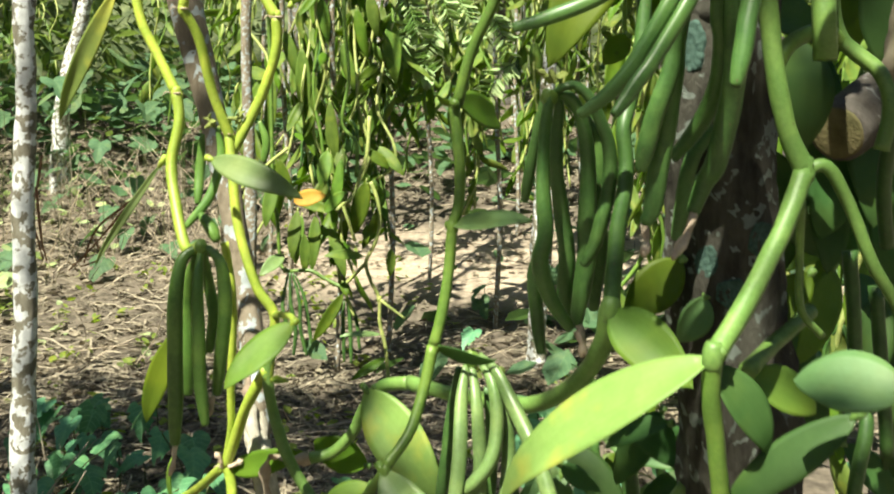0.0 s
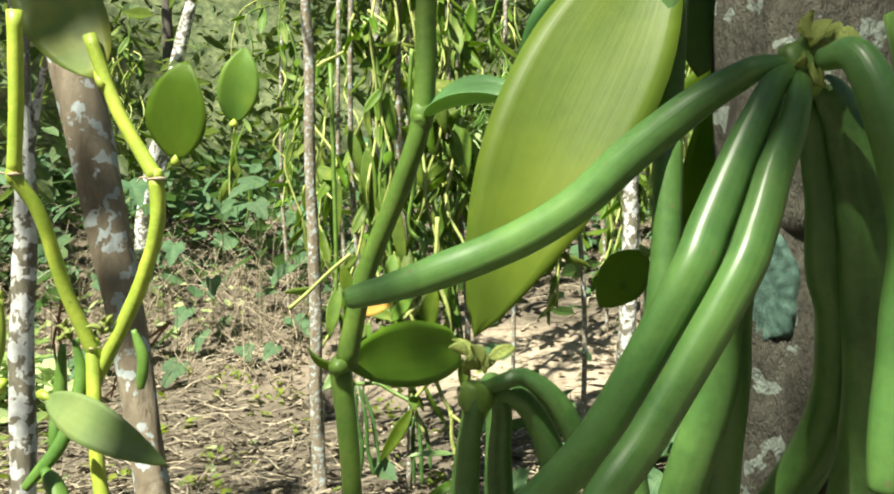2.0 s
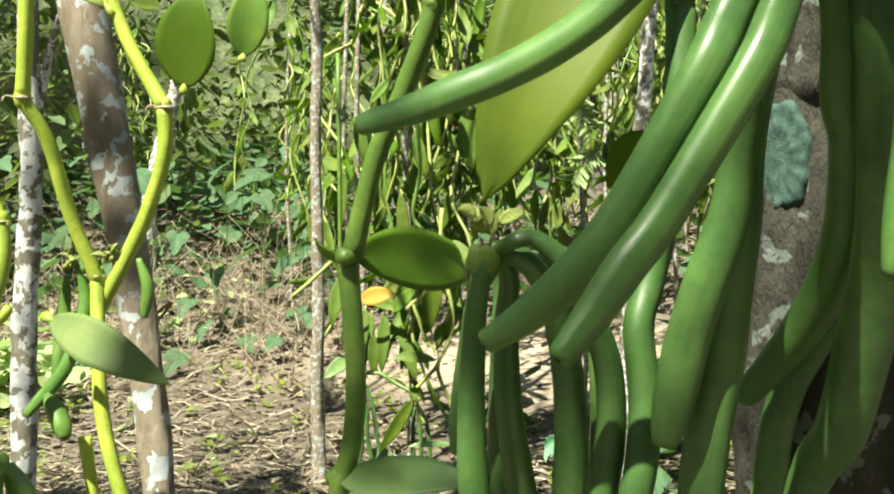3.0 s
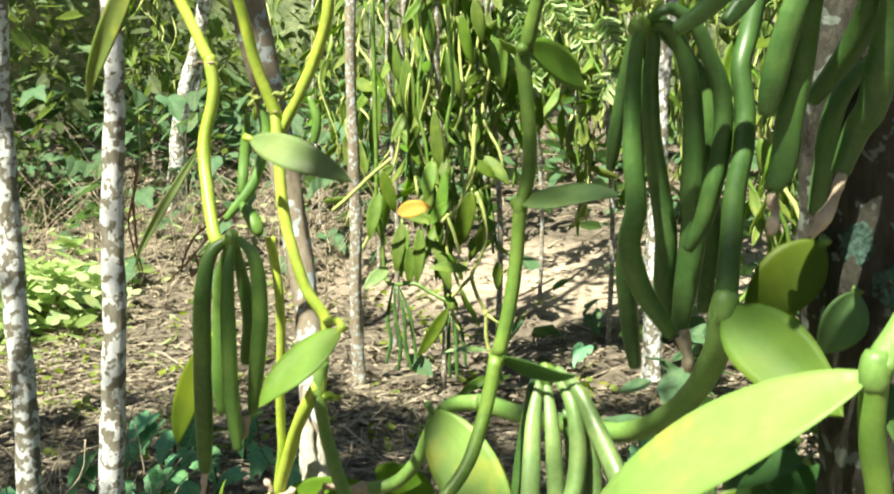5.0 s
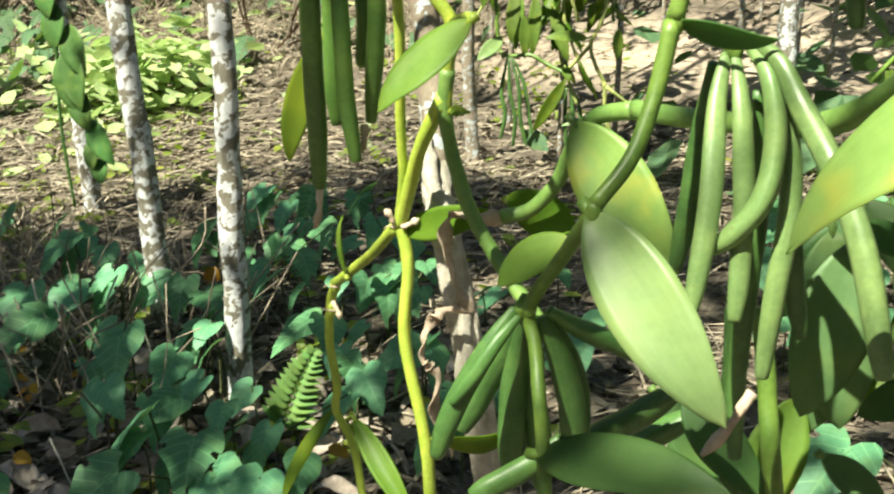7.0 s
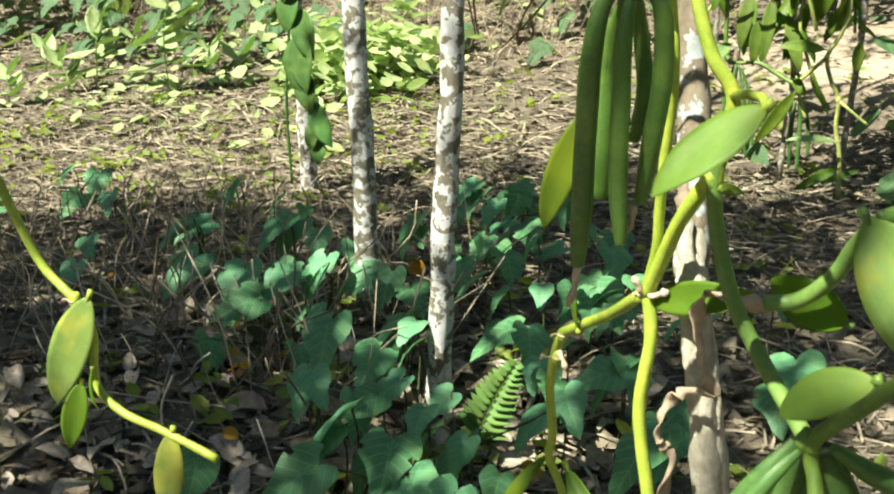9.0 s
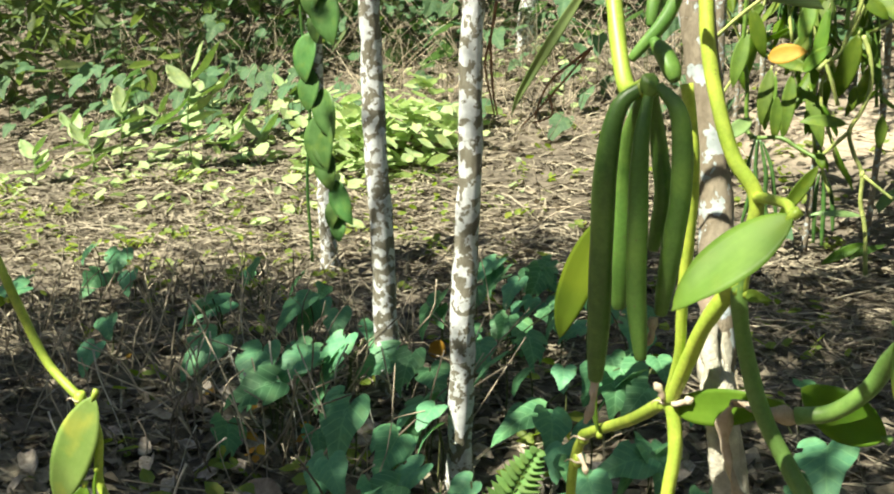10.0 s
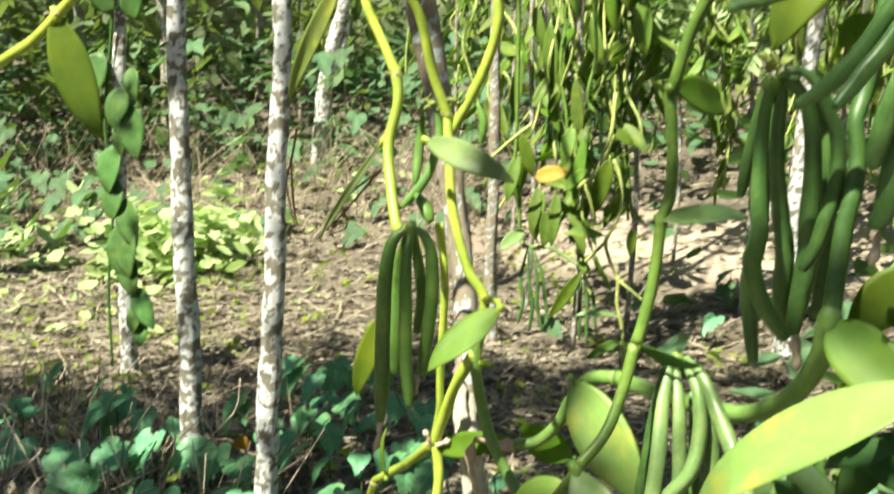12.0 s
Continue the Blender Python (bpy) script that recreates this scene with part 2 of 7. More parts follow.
def sunlit_soil():
    """Bare pale earth between the rows; the sun's brightness there is put into the colour."""
    nt = SOIL.node_tree
    p = nt.nodes["Principled BSDF"]
    base = p.inputs["Base Color"].links[0].from_socket
    sep = nt.nodes.new("ShaderNodeSeparateXYZ")
    nt.links.new(nt.nodes.new("ShaderNodeTexCoord").outputs["Object"], sep.inputs[0])
    r = add(nt, "ShaderNodeMath")
    r.operation = "ADD"
    nt.links.new(sep.outputs[1], r.inputs[0])
    nt.links.new(noise_tex(nt, 1.3, 4), r.inputs[1])
    mr = add(nt, "ShaderNodeMapRange", From_Min=5.6, From_Max=9.6)
    nt.links.new(r.outputs[0], mr.inputs[0])
    band = ramp(nt, mr.outputs[0], (0.14, (0, 0, 0)), (0.28, (1, 1, 1)), (0.42, (1, 1, 1)), (0.58, (0, 0, 0)))
    pale = ramp(nt, noise_tex(nt, 30, 5, 0.7), (0.3, (0.30, 0.24, 0.175)), (0.7, (0.52, 0.435, 0.335)))
    across = add(nt, "ShaderNodeMapRange", From_Min=-2.1, From_Max=-0.7, To_Min=0.15, To_Max=1.0)
    nt.links.new(sep.outputs[0], across.inputs[0])
    share = add(nt, "ShaderNodeMath")
    share.operation = "MULTIPLY"
    nt.links.new(band, share.inputs[0])
    nt.links.new(across.outputs[0], share.inputs[1])
    nt.links.new(mixed(nt, share.outputs[0], base, pale), p.inputs["Base Color"])


sunlit_soil()
LITTER = plain_material("dry fallen leaves", (0.120, 0.099, 0.068), (0.345, 0.300, 0.218), 30, 0.85, 0.15, True)
STALK = plain_material("dry stalk", (0.28, 0.22, 0.15), (0.52, 0.45, 0.34), 50, 0.85, 0, True)
STRAW = plain_material("dry straw", (0.138, 0.115, 0.080), (0.385, 0.340, 0.250), 40, 0.8, 0, True)
BARE_WOOD = plain_material("bare weathered wood", (0.38, 0.35, 0.265), (0.68, 0.65, 0.55), 90, 0.8, dist=0.006)
DEAD_LEAF = plain_material("dead brown leaf", (0.20, 0.15, 0.105), (0.44, 0.35, 0.26), 50, 0.8, 0.15)
TWIG = plain_material("reddish dry twig", (0.20, 0.10, 0.05), (0.36, 0.20, 0.10), 60)
FERN = leaf_material("fern leaf", (0.13, 0.28, 0.07), (0.19, 0.36, 0.10), YG, 0.35, 0.6)

# ---- building tools ----
def mesh_of(verts, faces, material, uvs=None, smooth=True):
    me = bpy.data.meshes.new("mesh")
    me.from_pydata([tuple(v) for v in verts], [], faces)
    me.materials.append(material)
    if uvs is not None:
        layer = me.uv_layers.new(name="UVMap")
        idx = np.empty(len(me.loops), dtype=np.int32)
        me.loops.foreach_get("vertex_index", idx)
        layer.data.foreach_set("uv", np.asarray(uvs, dtype=np.float32)[idx].ravel())
    if smooth:
        me.polygons.foreach_set("use_smooth", [True] * len(me.polygons))
    return me


def part(name, me, parent, label="", at=None):
    """Links a mesh in world places as a part of a thing or of another part."""
    ob = new(name, me)
    ob.parent = parent
    off = Vector((0, 0, 0))
    p = parent
    while p:
        off += p.location
        p = p.parent
    ob.location = (Vector(at) if at is not None else Vector((0, 0, 0))) - off
    return tagged(ob, label)


def thing(name, at, label, category, group="", kind=""):
    ob = new(name)
    ob.empty_display_size = 0.05
    ob.location = at
    return tagged(ob, label, category, group, kind)


def smooth_line(pts, per=6):
    """Catmull-Rom through the points."""
    p = [Vector(q) for q in pts]
    p = [2 * p[0] - p[1]] + p + [2 * p[-1] - p[-2]]
    out = []
    for i in range(1, len(p) - 2):
        a, b, c, d = p[i - 1 : i + 3]
        for k in range(per):
            t = k / per
            out.append(0.5 * ((2 * b) + (c - a) * t + (2 * a - 5 * b + 4 * c - d) * t * t + (3 * b - a - 3 * c + d) * t**3))
    out.append(p[-2])
    return out


def tube_data(line, radii, sides=12, wobble=0.0, seed=0, closed=True):
    """Vertices, faces and uvs of a round tube along a line."""
    n = len(line)
    verts, uvs, faces = [], [], []
    ref = None
    length = 0.0
    for i, c in enumerate(line):
        d = (line[min(i + 1, n - 1)] - line[max(i - 1, 0)]).normalized()
        if ref is None:
            ref = d.orthogonal().normalized()
        ref = (ref - d * ref.dot(d)).normalized()
        other = d.cross(ref)
        if i:
            length += (c - line[i - 1]).length
        for k in range(sides):
            a = 2 * math.pi * k / sides
            r = radii[i]
            if wobble:
                r *= 1 + wobble * noise.noise(Vector((math.cos(a) * 1.3 + seed, math.sin(a) * 1.3, length / max(radii[i], 1e-4) * 0.35)))
            verts.append(c + r * (math.cos(a) * ref + math.sin(a) * other))
            uvs.append((k / sides, length * 10))
    for i in range(n - 1):
        for k in range(sides):
            k2 = (k + 1) % sides
            faces.append((i * sides + k, i * sides + k2, (i + 1) * sides + k2, (i + 1) * sides + k))
    if closed:
        faces.append(tuple(range(sides - 1, -1, -1)))
        faces.append(tuple((n - 1) * sides + k for k in range(sides)))
    return verts, faces, uvs


def tube(line, radii, material, sides=12, wobble=0.0, seed=0):
    verts, faces, uvs = tube_data(line, radii, sides, wobble, seed)
    return mesh_of(verts, faces, material, uvs)


def blade_data(base, tip, width, normal, bend=0.05, fold=0.2, rows=14, cols=6, shape=0.8, thick=0.0011, wave=0.0):
    """A lens-shaped fleshy leaf blade with a folded midrib, closed and slightly thick."""
    base, tip, normal = Vector(base), Vector(tip), Vector(normal).normalized()
    axis = tip - base
    length = axis.length
    side = axis.cross(normal).normalized()
    up = side.cross(axis).normalized()
    verts, faces, uvs = [], [], []
    for layer in (1, -1):
        for i in range(rows + 1):
            u = i / rows
            prof = math.sin(math.pi * min(1.0, u) ** shape) ** 0.72 if 0 < u < 1 else 0.0
            prof = max(prof, 0.10 * (1 - u) ** 3) * (1 + 0.028 * noise.noise(Vector((u * 5, length * 90, width * 400))))
            mid = base + axis * u + up * (bend * length * 4 * u * (1 - u)) - up * (0.10 * length * max(0, u - 0.75) ** 2 * 8)
            for j in range(cols + 1):
                v = 2 * j / cols - 1
                h = fold * abs(v) ** 1.7 * prof * width / 2
                h += wave * length * math.sin(u * 9 + v * 2.0) * v
                edge = 1 - abs(v) ** 4
                verts.append(mid + side * (v * prof * width / 2) + up * (h + layer * thick * (0.25 + 0.75 * edge) / 2))
                uvs.append((v * 0.5 + 0.5, u))
    per = (rows + 1) * (cols + 1)
    for i in range(rows):
        for j in range(cols):
            a = i * (cols + 1) + j
            q = (a, a + 1, a + cols + 2, a + cols + 1)
            faces.append(q)
            faces.append(tuple(per + k for k in reversed(q)))
    rim = [i * (cols + 1) for i in range(rows + 1)] + [rows * (cols + 1) + j for j in range(1, cols + 1)]
    rim += [i * (cols + 1) + cols for i in range(rows - 1, -1, -1)] + [j for j in range(cols - 1, 0, -1)]
    for a, b in zip(rim, rim[1:] + rim[:1]):
        faces.append((a, b, per + b, per + a))
    return verts, faces, uvs


# ---- kinds of things on the vines ----
VINE_LABEL = {
    "centre": "slender green vanilla vine hanging in the open with pods",
    "left": "yellow-green vanilla vine with hanging pod bunch on a post",
    "trunk": "stout vanilla vine with long green pods on a dark trunk",
    "edge": "trailing yellow-green vanilla vine with pale leaves",
    "far": "looping pale vanilla vine with drooping leaves on a post",
}


def vine(which):
    base = {"centre": (0.03, 0.70, 0), "left": (-0.12, 1.0, 0), "trunk": (0.25, 0.66, 0), "edge": (-0.7, 0.95, 0), "far": (-0.65, 4.3, 0)}[which]
    v = thing("vanilla_vine", base, VINE_LABEL[which], "vine", "vanilla vines")
    v["skin"] = which
    return v


def stem(v, pts, r0, r1, skin=None):
    line = smooth_line(pts)
    n = len(line)
    radii = [r0 + (r1 - r0) * i / (n - 1) for i in range(n)]
    radii = [r * (1 + 0.10 * (abs(2 * i / (n - 1) - 1) ** 6)) for i, r in enumerate(radii)]
    return part("stem", tube(line, radii, STEM[skin or v["skin"]], 14, 0.10, pts[0][0] * 40), v)


def node(v, at, r):
    """The swollen joint of a stem, with a pale scar ring and a stub of aerial root."""
    at = Vector(at)
    line = [at + Vector((0, 0, z)) for z in (-1.3 * r, -0.9 * r, -0.4 * r, 0, 0.4 * r, 0.9 * r, 1.3 * r)]
    radii = [0.6 * r, 0.85 * r, 0.97 * r, r, 0.97 * r, 0.85 * r, 0.6 * r]
    n = part("joint", tube(line, radii, STEM[v["skin"]], 12, 0.2, at.x * 50), v)
    if v["skin"] in ("trunk", "centre", "far"):
        return n
    ring = [at + Vector((0, 0, z * r)) for z in (-0.2, -0.1, 0.1, 0.2)]
    part("bract", tube(ring, [1.0 * r, 1.22 * r, 1.22 * r, 1.0 * r], DRY, 12, 0.35, at.x * 70), n, "pale dry bract round the joint")
    root = smooth_line([at + Vector((-0.6 * r, -0.5 * r, 0)), at + Vector((-1.6 * r, -1.0 * r, 0.2 * r)), at + Vector((-2.3 * r, -0.8 * r, -0.5 * r))], 4)
    part("aerial_root", tube(root, [0.15 * r * (1 - 0.5 * i / len(root)) for i in range(len(root))], DRY, 7), n, "short dry aerial root")
    return n


def leaf(v, base, tip, width, normal, bend, fold, look_name):
    wave = 0.006 * ((base[0] * 977) % 1)
    d = blade_data(base, tip, width, normal, bend, fold, 18, 8, 0.85, 0.0013, wave)
    ob = part("leaf", mesh_of(d[0], d[1], LEAF[look_name], d[2]), v)
    ax = Vector(tip) - Vector(base)
    line = [Vector(base) - ax * 0.06, Vector(base) - ax * 0.01, Vector(base) + ax * 0.05]
    part("petiole", tube(line, [0.0032, 0.003, 0.0012], STEM[v["skin"]], 9), ob)
    return ob


def hub(v, at, plump=1.0, neck=0.5):
    """The short thick stalk from which a bunch of pods hangs."""
    at = Vector(at)
    me = bmesh.new()
    bmesh.ops.create_icosphere(me, subdivisions=3, radius=0.0052)
    for q in me.verts:
        q.co *= 1 + 0.35 * noise.noise(q.co * 260 + at * 30)
        q.co.z *= 1.3
        q.co += at
    data = bpy.data.meshes.new("mesh")
    me.to_mesh(data)
    me.free()
    data.materials.append(STEM["centre"])
    data.polygons.foreach_set("use_smooth", [True] * len(data.polygons))
    stalk = part("pod_stalk", data, v, "knobbly green stalk from which glossy pods hang")
    stalk["plump"] = plump
    stalk["neck"] = neck
    return stalk


def bean(cluster, pts, r, skin=None):
    """A long pod: thin at the stalk, plump, slightly three-sided, blunt at the end with a small dark mouth."""
    line = smooth_line(pts, 8)
    n = len(line)
    radii = []
    for i in range(n):
        u = i / (n - 1)
        k = 0.46 + 0.54 * math.sin(min(1, u / cluster["neck"]) * math.pi / 2) ** (0.6 + cluster["neck"])
        k *= 1 - 0.36 * max(0, (u - 0.75) / 0.25) ** 1.9
        radii.append(r * k * cluster["plump"])
    d = (line[-1] - line[-2]).normalized()
    line.append(line[-1] + d * radii[-1] * 0.35)
    radii.append(radii[-1] * 0.82)
    line.append(line[-1] + d * 0.0002)
    radii.append(radii[-1] * 0.45)
    line.append(line[-1] - d * 0.0022)
    radii.append(radii[-1] * 0.6)
    verts, faces, uvs = tube_data(line, radii, 16)
    for i, c in enumerate(line):
        for k in range(16):
            a = 2 * math.pi * k / 16
            verts[i * 16 + k] = c + (verts[i * 16 + k] - c) * (1 + 0.055 * math.cos(3 * a) + 0.06 * noise.noise(c * 55 + Vector((0, 0, a * 0.2))))
    b = part("pod", mesh_of(verts, faces, skin or POD, uvs), cluster)
    end = line[-3]
    tip = [end + d * 0.0004, end - d * 0.002]
    part("scar", tube(tip, [radii[-3] * 0.42, radii[-3] * 0.3], DARK_BARK, 8), b, "dark scar at the pod's end")
    return b


def dry_tip(cluster, a, b):
    """The withered flower that still hangs from a pod's end: a flat shrivelled tube."""
    a, b = Vector(a), Vector(b)
    mid = (a + b) / 2 + Vector((0.0015, -0.001, 0))
    line = smooth_line([a, mid, b], 6)
    n = len(line)
    radii = [0.0024 + 0.0012 * math.sin(i * 0.9) * (i / n) for i in range(n)]
    verts, faces, uvs = tube_data(line, radii, 10, 0.5, a.x * 90)
    return part("withered_flower", mesh_of(verts, faces, DRY, uvs), cluster, "dry pinkish withered flower")


def old_flower(cluster, at):
    """A shrivelled flower spike with short bracts."""
    rnd = random.Random(int(at[0] * 1e4))
    verts, faces, uvs = [], [], []
    for i in range(9):
        d = Vector((rnd.uniform(-1, 1), rnd.uniform(-1, 0.4), rnd.uniform(-0.3, 1.4))).normalized()
        b0 = Vector(at) + Vector((rnd.uniform(-1, 1), rnd.uniform(-1, 1), rnd.uniform(-1, 1))) * 0.004
        v2, f2, u2 = blade_data(b0, b0 + d * rnd.uniform(0.005, 0.010), 0.0045, (d.y, -d.x, 0.5), 0.1, 0.6, 6, 4, 0.9, 0.0012)
        k = len(verts)
        verts += v2
        faces += [tuple(q + k for q in f) for f in f2]
        uvs += u2
    return part("flower_spike", mesh_of(verts, faces, FLOWER, uvs), cluster, "withered yellowish flower spike")

# ---- ground and distance ----
def rise(x, y):
    """The slope on which the plantation climbs away behind the clearing."""
    d = max(0.0, y - 4.3)
    return 0.085 * d**1.55 if d < 5 else 0.085 * 5**1.55 + 0.2 * (1 - math.exp(-(d - 5) / 6)) * 6


def height(x, y):
    near = 1 / (1 + ((x + 0.8) ** 2 + (y - 3) ** 2) / 120)
    return near * (0.05 * noise.noise(Vector((x * 0.6, y * 0.6, 3.1))) + 0.018 * noise.noise(Vector((x * 3.1, y * 3.1, 1.7)))) - 0.01 + rise(x, y)


def build_ground():
    verts, faces = [(-0.8, 2.5, height(-0.8, 2.5))], []
    rings, arms = 110, 144
    for i in range(1, rings + 1):
        r = 0.05 * i if i <= 60 else 3.0 * 1.115 ** (i - 60)
        for k in range(arms):
            a = 2 * math.pi * k / arms
            x, y = -0.8 + r * math.cos(a), 2.5 + r * math.sin(a)
            verts.append((x, y, height(x, y)))
    for k in range(arms):
        faces.append((0, 1 + k, 1 + (k + 1) % arms))
    for i in range(rings - 1):
        for k in range(arms):
            a, b = 1 + i * arms + k, 1 + i * arms + (k + 1) % arms
            faces.append((a, a + arms, b + arms, b))
    g = new("ground", mesh_of(verts, faces, SOIL))
    tagged(g, "brown soil strewn with dry leaves and stalks", "ground", kind="structure")


build_ground()


def build_backdrop():
    """Far woods that close the view all round."""
    m, nt, p = shader("far woods", 0.95, 0.1)
    c = ramp(nt, noise_tex(nt, 4.5, 9, 0.78), (0.36, (0.05, 0.075, 0.035)), (0.5, (0.12, 0.15, 0.075)), (0.64, (0.24, 0.28, 0.13)))
    nt.links.new(c, p.inputs["Base Color"])
    verts, faces = [], []
    arms, rows = 160, 10
    for j in range(rows + 1):
        for k in range(arms):
            a = 2 * math.pi * k / arms
            h = 8.5 * j / rows
            r = 21 + 1.6 * noise.noise(Vector((math.cos(a) * 5, math.sin(a) * 5, h * 0.6)))
            top = 1.0 + 0.35 * noise.noise(Vector((math.cos(a) * 9, math.sin(a) * 9, 7)))
            verts.append((-0.8 + r * math.cos(a), 2.5 + r * math.sin(a), h * top + 0.5))
    for j in range(rows):
        for k in range(arms):
            a, b = j * arms + k, j * arms + (k + 1) % arms
            faces.append((a, b, b + arms, a + arms))
    tagged(new("backdrop", mesh_of(verts, faces, m)), "dark green distant woodland behind the plantation", "woodland", kind="structure")


build_backdrop()


def leaf_cloud(places, size, rnd, slim=0.45, droop=0.3, skip=None):
    """Many small folded leaves (two faces each side of the rib) at the places."""
    verts, faces, uvs = [], [], []
    for q in places:
        s = size * rnd.uniform(0.6, 1.35)
        a = rnd.uniform(0, 2 * math.pi)
        d = Vector((math.cos(a), math.sin(a), rnd.uniform(-1.0, 0.5) - droop)).normalized()
        n = Vector((rnd.uniform(-0.7, 0.7), rnd.uniform(-0.7, 0.7), 1)).normalized()
        side = d.cross(n).normalized()
        up = side.cross(d)
        q = Vector(q)
        if skip and skip(q):
            continue
        w = s * slim * 0.5
        k = len(verts)
        verts += [q, q + d * s * 0.3 + side * w * 0.85 + up * s * 0.04, q + d * s * 0.65 + side * w * 0.8 + up * s * 0.03, q + d * s,
                  q + d * s * 0.65 - side * w * 0.8 + up * s * 0.03, q + d * s * 0.3 - side * w * 0.85 + up * s * 0.04, q + d * s * 0.5 - up * s * 0.03]
        uvs += [(0.5, 0), (1, 0.3), (1, 0.65), (0.5, 1), (0, 0.65), (0, 0.3), (0.5, 0.5)]
        faces += [(k, k + 1, k + 6), (k + 1, k + 2, k + 6), (k + 2, k + 3, k + 6), (k + 3, k + 4, k + 6), (k + 4, k + 5, k + 6), (k + 5, k, k + 6)]
    return verts, faces, uvs


def clumps(rnd, centre, radii, n, per, spread):
    """Places in loose clumps inside an egg-shaped space."""
    out = []
    for _ in range(n):
        while True:
            v = Vector((rnd.uniform(-1, 1), rnd.uniform(-1, 1), rnd.uniform(-1, 1)))
            if v.length < 1:
                break
        c = Vector(centre) + Vector((v.x * radii[0], v.y * radii[1], v.z * radii[2]))
        out += [c + Vector((rnd.gauss(0, spread), rnd.gauss(0, spread), rnd.gauss(0, spread * 0.6))) for _ in range(per)]
    return out


# open lanes in the canopy (as they fall on the ground: from, to, half width) that let the sun reach bare ground and trunks
CLEARINGS = [((-0.93, 2.13), (-0.45, 3.05), 0.1), ((-1.36, 2.5), (-0.92, 3.4), 0.1),
         ((-2.24, 3.5), (-1.95, 4.1), 0.08), ((0.33, 4.75), (0.6, 5.4), 0.15),
         ((-2.4, 8.0), (1.2, 8.6), 1.1), ((-1.6, 11.5), (0.8, 12.0), 1.6),
         ((-0.6, 6.0), (0.2, 6.0), 0.5), ((-0.6, 9.9), (1.0, 10.0), 1.0),
         ((-4.6, 4.8), (-3.6, 5.8), 0.6), ((-0.65, 4.6), (0.0, 5.2), 0.42),
         ((-0.67, 1.98), (-0.58, 2.06), 0.09)]
# smaller gaps through which single vines get their sun
GAPS = [
    ((0.3, 1.35), (0.325, 1.372), 0.045), ((0.565, 1.245), (0.63, 1.31), 0.05), ((0.12, 1.42), (0.15, 1.46), 0.06),
    ((0.655, 1.39), (0.675, 1.41), 0.045), ((0.605, 1.29), (0.618, 1.29), 0.035), ((0.618, 1.29), (0.625, 1.294), 0.03),
    ((0.574, 1.279), (0.565, 1.276), 0.03), ((0.4, 1.282), (0.408, 1.267), 0.04), ((0.353, 1.138), (0.343, 1.143), 0.05),
    ((0.595, 1.415), (0.57, 1.39), 0.045)]
LEAF_GAPS = [
    ((0.261, 1.735), (0.272, 1.712), 0.09), ((0.326, 1.688), (0.333, 1.702), 0.055), ((0.226, 1.65), (0.212, 1.613), 0.09),
    ((0.15, 1.498), (0.135, 1.452), 0.06), ((0.223, 1.427), (0.17, 1.385), 0.055), ((0.172, 1.418), (0.161, 1.403), 0.04),
    ((0.176, 1.413), (0.194, 1.362), 0.04), ((0.55, 1.258), (0.538, 1.25), 0.05), ((0.556, 1.234), (0.515, 1.205), 0.058),
    ((0.539, 1.137), (0.49, 1.133), 0.05), ((0.509, 1.215), (0.532, 1.17), 0.05)]
# flecks of sun on the shaded floor
FLECKS = [
    ((-0.507, 1.339), (-0.568, 1.27), 0.07), ((-1.19, 1.86), (-1.16, 1.85), 0.04), ((-1.34, 2.12), (-1.31, 2.12), 0.035),
    ((-1.4, 1.99), (-1.37, 2.0), 0.03), ((-1.34, 1.85), (-1.32, 1.84), 0.03), ((-1.06, 1.7), (-1.03, 1.72), 0.035),
    ((-0.225, 1.699), (-0.227, 1.658), 0.08)]


def in_lane(q):
    g = Vector((q[0] - SUN_TO.x / SUN_TO.z * q[2], q[1] - SUN_TO.y / SUN_TO.z * q[2]))
    for a, b, w in CLEARINGS + GAPS + LEAF_GAPS + FLECKS:
        a, b = Vector(a), Vector(b)
        u = max(0.0, min(1.0, (g - a).dot(b - a) / (b - a).length_squared))
        if (g - a - (b - a) * u).length < w:
            return True
    return False


